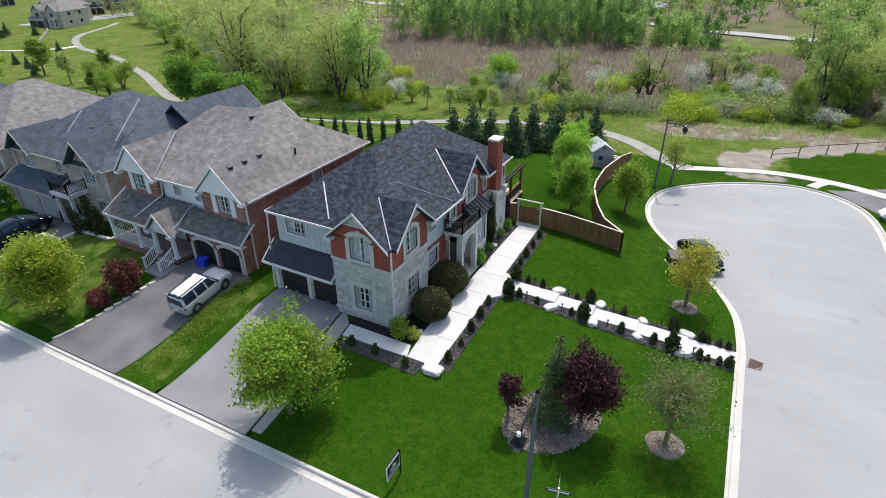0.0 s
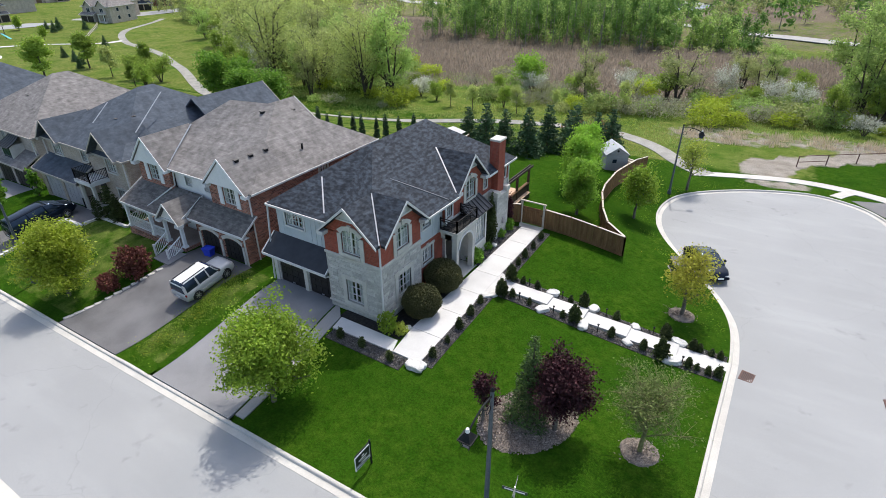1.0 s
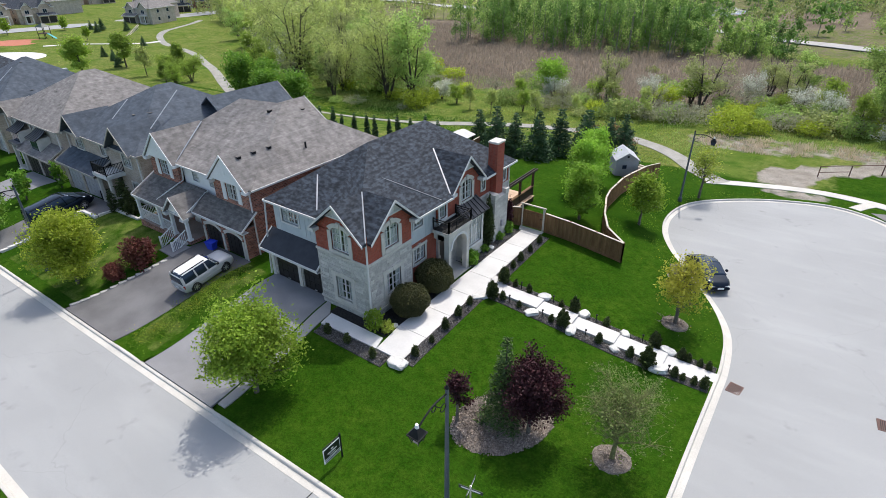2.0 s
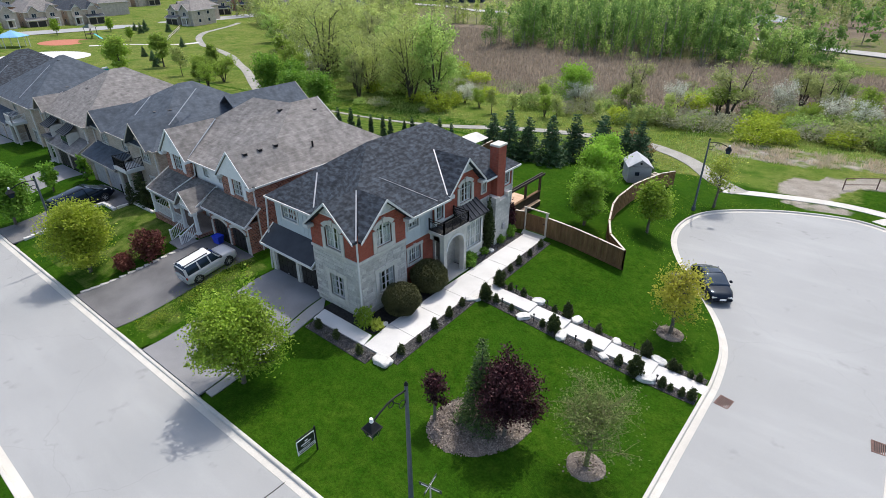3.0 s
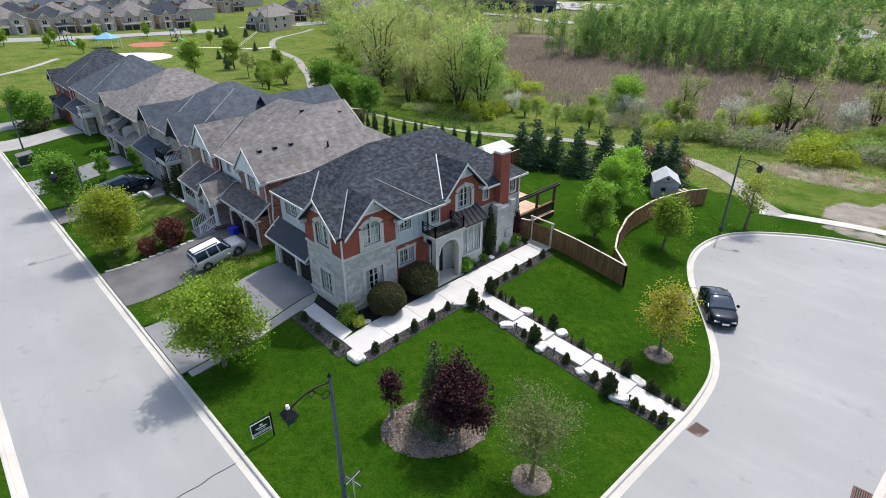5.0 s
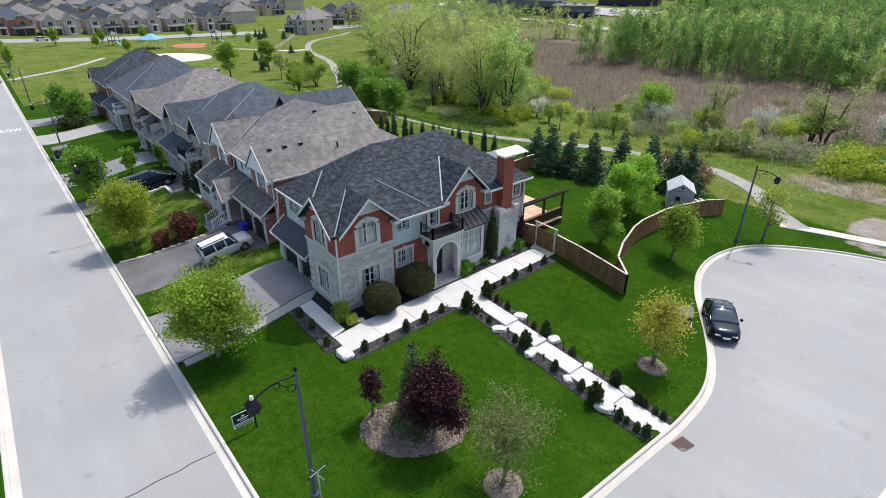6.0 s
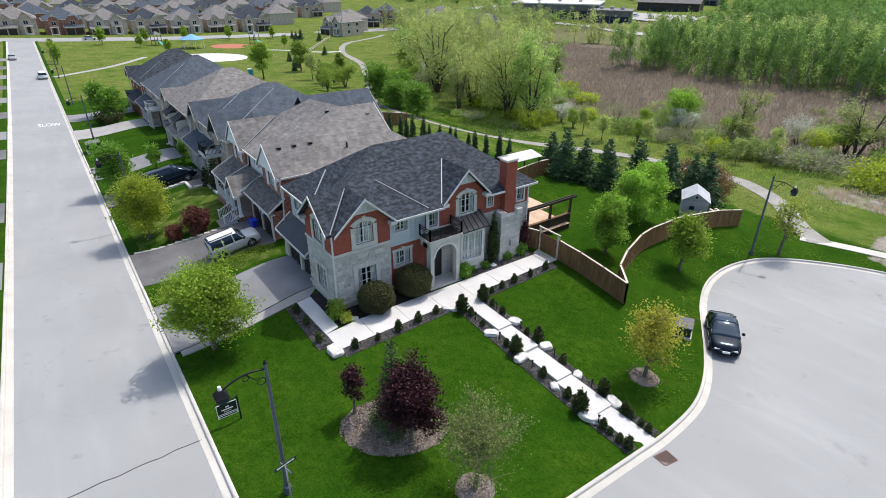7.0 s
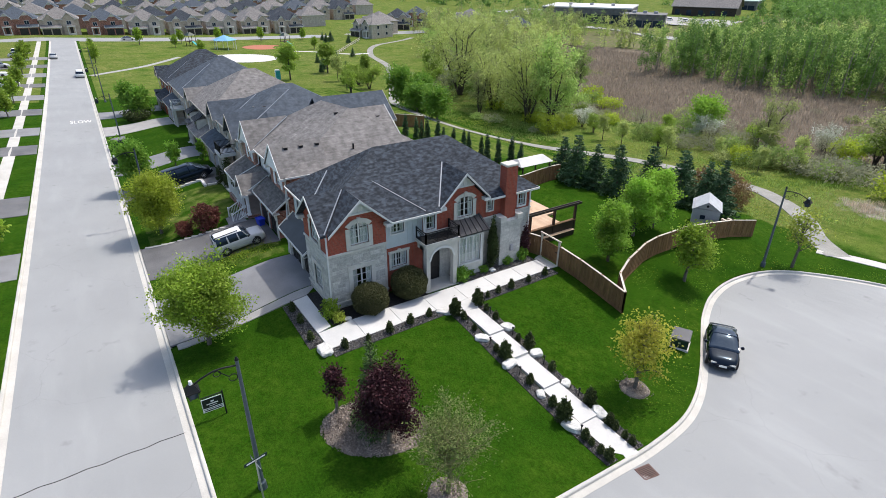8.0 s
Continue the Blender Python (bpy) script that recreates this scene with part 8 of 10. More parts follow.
def off_path(p, clear=1.7):
    """Keeps the places that lie clear of the footpath."""
    line = np.array([tuple(q) for q in smooth_line(FOOTPATH, 10)])
    d = np.min(np.hypot(p[:, None, 0] - line[None, :, 0], p[:, None, 1] - line[None, :, 1]), 1)
    return p[d > clear]


blades("reeds", scatter(75000, 80, lambda x, y: np.maximum(ellipse(x, y, -45, 122, 62, 30), np.maximum(ellipse(x, y, 10, 116, 70, 26), np.maximum(ellipse(x, y, -62, 112, 20, 20), ellipse(x, y, -105, 165, 60, 28)))) > 0.4, -150, 60, 90, 180),
       0.85, 0.07, "reed", "dry brown reeds of the marsh", 81)
blades("dry_grass", scatter(26000, 82, lambda x, y: (np.maximum(ellipse(x, y, -4, 76, 7, 3), ellipse(x, y, 6, 78, 12, 2.5)) > 0.4) & (np.sin(x * 1.3) + np.sin(y * 2.1 + x * 0.7) + 0.6 * np.sin(x * 3.7 - y * 2.9) > 0.1), -16, 30, 70, 84), 0.5, 0.03, "straw", "tufts of dry straw-coloured grass", 83)

blades("meadow_grass", off_path(scatter(70000, 84, lambda x, y: (np.sin(x * 0.31) + np.sin(y * 0.47 + x * 0.13) + 0.7 * np.sin(x * 0.9 - y * 0.6) > -0.4) & (y > 63) & (y < 96 - 0.15 * x) & ((x < -6) | (y > 79)), -95, 45, 62, 104), 1.6),
       0.30, 0.032, "leaf_brush", "rough tufts of fresh meadow grass in the valley", 85)


def weeds(name, places, size, mat, label, seed, category="weeds"):
    rng = np.random.default_rng(seed)
    ob = new(name, quad_mesh(name, leaf_quads(np.asarray(places), size, rng, ratio=0.7), M[mat]))
    return tagged(ob, label, category, kind="stuff")


def patches(n, seed, spots, spread, lift):
    """Places scattered in loose patches round given spots."""
    rng = np.random.default_rng(seed)
    s = np.array(spots)[rng.integers(0, len(spots), n)]
    p = s + rng.normal(size=(n, 2)) * spread
    p = p[road_distance(p[:, 0], p[:, 1]) > 0.15]
    return np.stack([p[:, 0], p[:, 1], plot_z(p[:, 0], p[:, 1]) + 0.12 + lift * rng.uniform(0.3, 1, len(p))], -1)


side_spots = [(-25.6, 14.0), (-25.9, 15.6), (-26.0, 17.0), (-26.0, 18.4), (-25.8, 13.0), (-25.5, 16.2), (-26.1, 19.3), (-26.3, 18.0)]
weeds("weeds", patches(4200, 91, side_spots, 0.5, 0.08), 0.034, "leaf_lime", "clumps of pale weeds in the strip of grass between the driveways", 92)
weeds("dandelions", patches(260, 93, side_spots, 0.55, 0.1), 0.026, "dandelion", "yellow dandelions in the strip of grass between the driveways", 94)
edge_spots = [(0.8, 31.5), (0.2, 33.6), (-0.8, 35.6), (-3.2, 39.4), (-5.0, 42.4), (-6.4, 45.5), (-7.2, 48.6), (-7.0, 52.0), (-5.8, 54.6), (-3.2, 57.2), (-0.5, 58.8), (-9.0, 42.0), (-8.0, 40.4), (-9.2, 47.0)]
weeds("weeds", patches(1400, 95, edge_spots, 0.6, 0.05), 0.028, "leaf_lime", "pale weeds along the verge of the cul-de-sac", 96)
weeds("dandelions", patches(160, 97, edge_spots, 0.8, 0.08), 0.026, "dandelion", "yellow dandelions along the verge of the cul-de-sac", 98)
field_spots = [(-8 - 4 * i, 64 + 2.2 * math.sin(i)) for i in range(16)] + [(-14 - 3 * i, 77 + 2 * math.sin(i * 2)) for i in range(10)]
weeds("weeds", off_path(patches(6000, 99, field_spots, 1.5, 0.2)), 0.07, "leaf_yellow", "yellow-green weeds in the rough grass beside the footpath", 100)
def in_bed(p, cx, cy, rx, ry):
    c, s = math.cos(radians(57)), math.sin(radians(57))
    dx, dy = p[:, 0] - cx, p[:, 1] - cy
    return p[np.hypot((dx * c + dy * s) / rx, (dy * c - dx * s) / ry) < 1]


weeds("wood_chips", in_bed(patches(13000, 101, [(-5.25, 18.65), (-6.4, 17.2), (-4.2, 20.1), (-6.2, 19.3), (-4.3, 18.0), (-5.8, 18.0), (-4.6, 19.4)], 0.75, 0.075), -5.25, 18.65, 2.5, 1.8), 0.05, "mulch_chip", "loose wood chips of the tree bed", 102, "wood chips")
weeds("wood_chips", patches(1500, 103, [(-0.45, 19.58), (-1.03, 31.6)], 0.33, 0.07), 0.045, "mulch_chip", "loose wood chips round the young trees", 104, "wood chips")


def along(a, b, n, half, seed):
    rng = np.random.default_rng(seed)
    t = rng.uniform(0, 1, n)
    p = np.array(a)[None] * (1 - t)[:, None] + np.array(b)[None] * t[:, None]
    d = np.array(b) - np.array(a)
    d = d / np.linalg.norm(d)
    p = p + rng.uniform(-half, half, n)[:, None] * np.array([d[1], -d[0]])[None]
    return np.stack([p[:, 0], p[:, 1], plot_z(p[:, 0], p[:, 1]) + 0.12 + 0.04 + rng.uniform(0, 0.02, n)], -1)


beds = [((-10.9, 26.88), (1.9, 26.7), 4600, 0.33), ((-10.9, 28.62), (1.9, 28.42), 4600, 0.33), ((-11.15, 19.0), (-11.4, 26.2), 2600, 0.36), ((-11.4, 28.9), (-11.6, 35.6), 2300, 0.36), ((-17.2, 18.55), (-12.2, 18.5), 2200, 0.41), ((-14.25, 29.2), (-14.25, 35.4), 2200, 0.7)]
weeds("gravel", np.concatenate([along(a, b, n, h, 110 + i) for i, (a, b, n, h) in enumerate(beds)]), 0.038, "gravel_chip", "loose dark and grey chips of the strips beside the walks", 105, "gravel")


# ---------------------------------------------------------------- paths
def ribbon(name, pts, half, mat, lift, label, category, z=gz, n=6, kind="structure"):
    line = smooth_line(pts, n)
    prof = [(-half, -0.15), (-half, 0.0), (0.0, 0.015), (half, 0.0), (half, -0.15)]
    hm = lambda x, y, i: z(x, y) + lift + (0.9 * float(sstep(62, 90, y)) * noise.noise((x * 0.05, y * 0.05, 0)))
    v, f = sweep(line, prof, hm)
    return tagged(mesh_object(name, v, f, mat), label, category, kind=kind)


ribbon("footpath", FOOTPATH + [(-112, 75.5), (-126, 82), (-143, 89.5), (-158, 93), (-176, 99.5), (-186, 106), (-200, 121), (-212, 137)],
       1.0, M["path_worn"], 0.06, "worn grey asphalt footpath winding through the valley", "footpath")
ribbon("pavement", [(-5.6, 60.2), (-1.0, 61.6), (4.0, 62.4), (8.6, 61.4), (12.6, 59.1), (17.0, 55.0), (20, 50)], 0.65, M["concrete"], 0.05, "pale concrete pavement round the cul-de-sac", "pavement")
ribbon("pavement", [(8.4, 61.3), (7.6, 60.3), (7.0, 59.2)], 0.5, M["concrete"], 0.05, "short pale concrete link to the kerb", "pavement")
sheet("driveway", [(8.2, 58.9), (11.5, 54.2), (14.6, 56.2), (11.0, 59.6)], M["drive_dark"], 0.04, "grey asphalt apron beside the cul-de-sac", "driveway")
sheet("driveway", [(11.7, 54.0), (12.1, 47.5), (17.5, 48.5), (16.0, 56.0)], M["drive_pale"], 0.04, "pale driveway where a white car stands", "driveway")
sheet("driveway", [(11.4, 60.4), (14.0, 58.4), (24.0, 62.0), (22.0, 66.0)], M["drive_dark"], 0.05, "grey asphalt driveway beyond the pavement", "driveway")
ribbon("pavement", [(x, 1.0) for x in range(-226, 61, 12)], 0.6, M["concrete"], 0.03, "pale concrete pavement along the far side of the street", "pavement", n=2)
for a, b, mt in ((-52.4, -46.3, "drive_dark"), (-36.6, -31.5, "drive_pale"), (-76.2, -71.0, "drive_dark"), (-88, -82.5, "drive_pale"), (-104, -98.5, "drive_dark"), (-119, -113.5, "drive_pale"), (-134, -129, "drive_dark"), (-150, -144, "drive_pale"), (-166, -160, "drive_dark"), (-182, -176, "drive_pale")):
    sheet("driveway", [(a, -12.0), (b, -12.0), (b, 3.75), (a, 3.75)], M[mt], 0.05, "grey asphalt driveway across the street", "driveway", step=2.0)
ribbon("park_path", [(-143.9, 12.5), (-147.4, 15.4), (-159.5, 25.7), (-177.7, 36.7)], 0.7, M["path_asphalt"], 0.08, "pale concrete path across the park lawn", "path")
ribbon("park_path", [(-186, 70), (-182, 80), (-175, 92), (-174, 98)], 0.9, M["walk"], 0.08, "pale concrete path behind the playground", "path")
far_a = ribbon("far_road", [(-290, 250), (-230, 246), (-189, 243), (-160, 237), (-140, 232), (-118, 236)], 3.2, M["path_asphalt"], 0.35, "pale distant road beyond the marsh", "road")
far_b = ribbon("far_road", [(-120, 420), (-126, 350), (-100, 268), (-60, 218), (-20, 187), (6, 171), (30, 164), (90, 160)], 2.6, M["path_asphalt"], 0.35, "pale distant road among the trees", "road")
bed("splash_pad", ring(-172, 54, 11.5, 0.05, sx=1.0), M["walk"], "pale round splash pad in the park", 0.12)
bed("play_area", ring(-200, 69, 8.5, 0.05), M["play_red"], "rust-red rubber playground surface", 0.12)
bed("pond", ring(-50, 256, 22, 0.35, sx=0.75, n=40), M["water"], "shallow pond glinting among the distant trees", 0.6)


# ---------------------------------------------------------------- vehicles
def loft(rows):
    """Skin a list of rings (each a list of points) into one closed mesh."""
    bm = bmesh.new()
    rings = [[bm.verts.new(p) for p in r] for r in rows]
    n = len(rings[0])
    for a, b in zip(rings, rings[1:]):
        for k in range(n):
            bm.faces.new((a[k], a[(k + 1) % n], b[(k + 1) % n], b[k]))
    bm.faces.new(rings[0][::-1]), bm.faces.new(rings[-1])
    return bm


def eased(keys, x, r=0.05):
    """A soft curve through (place, value) keys."""
    ks = np.array(keys)
    return float(np.mean(np.interp([x + r * k for k in (-1, -0.5, 0, 0.5, 1)], ks[:, 0], ks[:, 1])))


def vehicle(m, label, category, paint, roof_paint, length, width, belt, roof_h, shape, name="car", rack=False, plate=True, lite=False):
    """A car along local +x: lofted body with rounded shoulders, glasshouse, roof panel, pillars, wheels, lamps, mirrors."""
    T = thing(name, m, label, category)
    L, w = length / 2, width / 2
    top, half, cab = shape["top"], shape["half"], shape["cab"]
    n = 14 if lite else 34
    rows = []
    for i in range(n + 1):
        f = -1 + 2 * i / n
        hw, zt, zb = w * eased(half, f), belt * eased(top, f), 0.22 + 0.12 * max(0, abs(f) - 0.82) / 0.18
        h = zt - zb
        side = [(0.93, 0.0), (0.985, 0.14), (1.0, 0.4), (0.995, 0.62), (0.965, 0.82), (0.9, 0.94), (0.74, 1.0), (0.38, 1.015)]
        rows.append([(f * L, -hw * a, zb + h * b) for a, b in side] + [(f * L, 0, zb + h * 1.02)] + [(f * L, hw * a, zb + h * b) for a, b in side[::-1]])
    part("body", loft(rows), paint, T, smooth=True)
    c0, c1 = cab[0][0], cab[-1][0]
    k = 8 if lite else 20

    def ring_at(f, lift=0.0, cut=0.0):
        g = max(0.0, min(1.0, eased(cab, f, 0.02)))
        zt = belt - 0.03 + (roof_h - belt + 0.03) * g
        lo, hi = w * 0.93 * eased(half, f), w * (0.90 - 0.16 * g) * eased(half, f)
        z0 = belt - 0.06
        sec = [(lo, z0), (lo + (hi - lo) * 0.45, z0 + (zt - z0) * 0.45), (hi + 0.015 * g, z0 + (zt - z0) * 0.86), (hi * 0.93, z0 + (zt - z0) * 0.965), (hi * 0.6, zt + 0.012)]
        if cut:
            sec = sec[3:]
            sec = [(sec[0][0] * 1.045, sec[0][1] - 0.05)] + sec
        return [(f * L, -a, b + lift) for a, b in sec] + [(f * L, 0, zt + 0.025 + lift)] + [(f * L, a, b + lift) for a, b in sec[::-1]]
    part("glasshouse", loft([ring_at(c0 + (c1 - c0) * i / k) for i in range(k + 1)]), M["car_glass"], T, smooth=True)
    r0, r1 = shape["roof"]
    part("roof", loft([ring_at(r0 + (r1 - r0) * i / 10, 0.014, 1) for i in range(11)]), roof_paint, T, smooth=True)
    r = 0.35 if rack else 0.33
    for fx in (0.6, -0.6):
        for s in (-1, 1):
            ww = w * eased(half, fx)
            bm = bmesh.new()
            bmesh.ops.create_cone(bm, cap_ends=True, segments=12 if lite else 28, radius1=r, radius2=r, depth=0.23, matrix=pose(fx * L, s * (ww - 0.1), r, 90))
            wheel = part("tyre", bm, M["rubber"], T)
            if lite:
                continue
            bm = bmesh.new()
            bmesh.ops.create_cone(bm, cap_ends=True, segments=20, radius1=r * 0.3, radius2=r * 0.3, depth=0.02, matrix=pose(fx * L, s * (ww + 0.02), r, 90))
            for j in range(7):
                a = j * 2 * math.pi / 7
                bar(bm, (fx * L, s * (ww + 0.02), r), (fx * L + r * 0.66 * math.cos(a), s * (ww + 0.02), r + r * 0.66 * math.sin(a)), 0.06, 0.03)
            bmesh.ops.create_cone(bm, cap_ends=False, segments=28, radius1=r * 0.68, radius2=r * 0.68, depth=0.04, matrix=pose(fx * L, s * (ww + 0.015), r, 90))
            part("rim", bm, M["alloy"], wheel)
            bm = bmesh.new()
            bmesh.ops.create_cone(bm, cap_ends=True, segments=24, radius1=r + 0.06, radius2=r + 0.06, depth=0.1, matrix=pose(fx * L, s * (ww - 0.055), r + 0.02, 90))
            part("wheel_arch", bm, M["rubber"], T)
    if lite:
        return T

    def skin(f, t):
        """A point on the side of the glasshouse, t from the belt to the roof."""
        q = ring_at(f, 0.0)
        p = [Vector(v) for v in q[:4]]
        return p[0].lerp(p[1], t / 0.45) if t < 0.45 else p[1].lerp(p[2], (t - 0.45) / 0.41) if t < 0.86 else p[2].lerp(p[3], (t - 0.86) / 0.14)
    for s in (-1, 1):
        for fa, fb, wd in shape["pillars"]:
            bm = bmesh.new()
            pts = [skin(fa + (fb - fa) * t, t) for t in np.linspace(0, 0.97, 6)]
            for p, q in zip(pts, pts[1:]):
                bar(bm, (p.x, s * -p.y + s * 0.004, p.z), (q.x, s * -q.y + s * 0.004, q.z), 0.035, wd)
            part("pillar", bm, paint, T)
        bm = bmesh.new()
        bar(bm, (-L * 0.42, s * (w + 0.002), belt * 0.5), (L * 0.45, s * (w + 0.002), belt * 0.5), 0.03, 0.05)
        part("side_trim", bm, M["rubber"] if not rack else M["shed_wall"], T)
        fm = shape["mirror"] * L
        part("mirror", soft_box(fm - 0.1, fm + 0.1, s * (w + 0.1) - 0.09, s * (w + 0.1) + 0.09, belt - 0.02, belt + 0.13, 0.04), paint if not rack else M["rubber"], T)
        zn, hn = belt * eased(top, 0.93), w * eased(half, 0.93)
        part("headlight", soft_box(L * 0.9, L * 0.965, s * hn * 0.78 - 0.16, s * hn * 0.78 + 0.16, zn * 0.78, zn * 0.95, 0.03), M["lamp_lens"], T)
        zn, hn = belt * eased(top, -0.97), w * eased(half, -0.97)
        part("tail_light", soft_box(-L * 0.995, -L * 0.93, s * hn * 0.86 - 0.12, s * hn * 0.86 + 0.12, zn * 0.66, zn * 0.94, 0.03), M["red_lens"], T)
        if rack:
            bm = bmesh.new()
            zr = roof_h + 0.05
            bar(bm, (r0 * L + 0.2, s * w * 0.60, zr), (r1 * L - 0.25, s * w * 0.60, zr), 0.05)
            for fx in (r0 * L + 0.25, (r0 + r1) * L / 2, r1 * L - 0.3):
                bar(bm, (fx, s * w * 0.60, roof_h - 0.02), (fx, s * w * 0.60, zr), 0.05)
            part("roof_rail", bm, M["rubber"], T)
            part("roof_groove", boxes((r0 * L + 0.15, r1 * L - 0.15, s * w * 0.3 - 0.03, s * w * 0.3 + 0.03, roof_h + 0.005, roof_h + 0.035)), roof_paint, T)
    zn = belt * eased(top, 0.97)
    part("grille", soft_box(L * 0.945, L + 0.0, -w * 0.42, w * 0.42, zn * 0.5, zn * 0.84, 0.03), M["rubber"], T)
    part("bumper", soft_box(L * 0.93, L + 0.05, -w * 0.72, w * 0.72, 0.34, 0.52, 0.05), paint if not rack else M["shed_wall"], T)
    part("bumper", soft_box(-L - 0.05, -L * 0.95, -w * 0.78, w * 0.78, 0.36, 0.56, 0.05), paint if not rack else M["shed_wall"], T)
    if plate:
        part("number_plate", boxes((L + 0.05, L + 0.06, -0.2, 0.2, 0.42, 0.54)), M["paint_white"], T)
        part("number_plate", boxes((-L - 0.07, -L - 0.05, -0.2, 0.2, 0.6, 0.72)), M["paint_white"], T)
    return T


SEDAN = dict(top=((-1, 0.55), (-0.985, 0.82), (-0.9, 0.99), (-0.6, 1.02), (0.36, 1.0), (0.6, 0.93), (0.82, 0.82), (0.95, 0.66), (1, 0.45)),
             half=((-1, 0.68), (-0.93, 0.87), (-0.7, 0.97), (0, 1.0), (0.55, 0.98), (0.78, 0.9), (0.92, 0.74), (1, 0.5)),
             cab=((-0.8, 0.0), (-0.62, 0.42), (-0.4, 0.86), (-0.18, 1.0), (0.02, 0.97), (0.14, 0.8), (0.5, 0.0)), roof=(-0.4, 0.06), mirror=0.30,
             pillars=((0.47, 0.04, 0.07), (-0.08, -0.12, 0.08), (-0.72, -0.36, 0.12)))
SUV = dict(top=((-1, 0.8), (-0.985, 0.98), (-0.9, 1.02), (0.44, 1.01), (0.56, 0.99), (0.86, 0.95), (0.96, 0.88), (1, 0.7)),
           half=((-1, 0.92), (-0.95, 0.98), (0.6, 1.0), (0.88, 0.97), (0.96, 0.92), (1, 0.82)),
           cab=((-0.985, 0.0), (-0.965, 0.5), (-0.93, 0.97), (-0.8, 1.0), (0.14, 0.98), (0.2, 0.9), (0.46, 0.0)), roof=(-0.945, 0.17), mirror=0.36,
           pillars=((0.44, 0.19, 0.08), (0.0, -0.02, 0.1), (-0.42, -0.43, 0.12), (-0.93, -0.91, 0.2)))
VAN = dict(top=((-1, 0.85), (-0.98, 0.98), (0.6, 1.0), (0.72, 0.95), (0.9, 0.82), (1, 0.55)), half=((-1, 0.9), (-0.94, 0.98), (0.6, 1.0), (0.9, 0.9), (1, 0.7)),
           cab=((-0.99, 0.0), (-0.94, 0.95), (-0.8, 1.0), (0.2, 0.98), (0.34, 0.86), (0.7, 0.0)), roof=(-0.94, 0.26), mirror=0.5,
           pillars=((0.66, 0.34, 0.08), (0.16, 0.14, 0.09), (-0.36, -0.37, 0.09), (-0.94, -0.9, 0.16)))


def on_slope(x, y, turn, z):
    """A pose on a slope: the car pitches and rolls with the ground."""
    a = radians(turn)
    f = Vector((math.cos(a), math.sin(a), 0))
    s = Vector((-f.y, f.x, 0))
    df = z(x + f.x, y + f.y) - z(x - f.x, y - f.y)
    ds = z(x + s.x, y + s.y) - z(x - s.x, y - s.y)
    ex = Vector((f.x, f.y, df / 2)).normalized()
    ey = Vector((s.x, s.y, ds / 2)).normalized()
    ez_ = ex.cross(ey)
    m = Matrix((ex, ey, ez_)).transposed().to_4x4()
    m.translation = (x, y, z(x, y))
    return m


vehicle(on_slope(-27.35, 18.15, 90, lambda x, y: drive_z(x, y) + 0.03) @ Matrix.Scale(0.87, 4), "silver boxy off-roader with a white roof on the driveway", "car", M["car_silver"], M["car_white"], 4.3, 1.78, 1.05, 1.68, SUV, rack=True)
vehicle(on_slope(-0.88, 39.05, -56, lambda x, y: rz(x, y) + 0.01), "glossy black low sedan parked at the cul-de-sac kerb", "car", M["car_black"], M["car_glass"], 4.4, 1.72, 0.93, 1.38, SEDAN)
vehicle(on_slope(-47.2, 17.7, 90, lambda x, y: drive_z(x, y) + 0.03), "black people carrier parked on the neighbouring driveway", "van", M["car_black"], M["car_black"], 5.0, 1.95, 1.08, 1.75, VAN, name="van")
vehicle(on_slope(13.6, 53.2, 185, lambda x, y: gz(x, y) + 0.06), "white car on the driveway beside the cul-de-sac", "car", M["car_white"], M["car_white"], 4.4, 1.78, 0.98, 1.45, SEDAN)
far_car = vehicle(on_slope(-144.0, 10.3, 180, rz), "white car parked along the street by the park", "car", M["car_white"], M["car_white"], 4.5, 1.8, 1.0, 1.6, SUV, lite=True)
dark_far = vehicle(on_slope(-180.5, 5.1, 180, rz), "grey car parked along the far end of the street", "car", M["car_silver"], M["car_silver"], 4.5, 1.8, 0.98, 1.45, SEDAN, lite=True)
for src, x, y, t, z in ((far_car, -131, -2.6, 90, gz), (far_car, -190, -2.5, 90, gz), (far_car, -147, -5.5, 90, gz), (dark_far, -183.5, -3.0, 90, gz), (dark_far, -231.5, 28, 90, rz), (dark_far, -163, -6, 90, gz)):
    copy_thing(src, on_slope(x, y, t, lambda a, b: z(a, b) + 0.08))


# ---------------------------------------------------------------- stone edgings
def stone_edging(line, z, width, height, mat, label, seed):
    """A row of low kerb stones laid end to end."""
    rng = random.Random(seed)
    T = thing("stone_edging", pose(line[0][0], line[0][1], z(*line[0])), label, "edging")
    inv = T.matrix_world.inverted()
    for (ax, ay), (bx, by) in zip(line, line[1:]):
        run = math.hypot(bx - ax, by - ay)
        n = max(1, round(run / 0.55))
        for k in range(n):
            t = (k + 0.5) / n
            x, y = ax + (bx - ax) * t, ay + (by - ay) * t
            half = run / n / 2 - 0.006
            st = part("stone", soft_box(-half, half, -width / 2, width / 2, -0.25, height + rng.uniform(-0.015, 0.015), 0.02, 1), mat, T)
            st.matrix_basis = inv @ pose(x, y, z(x, y), 0, 0, math.degrees(math.atan2(by - ay, bx - ax)) + rng.uniform(-1, 1))
    return T


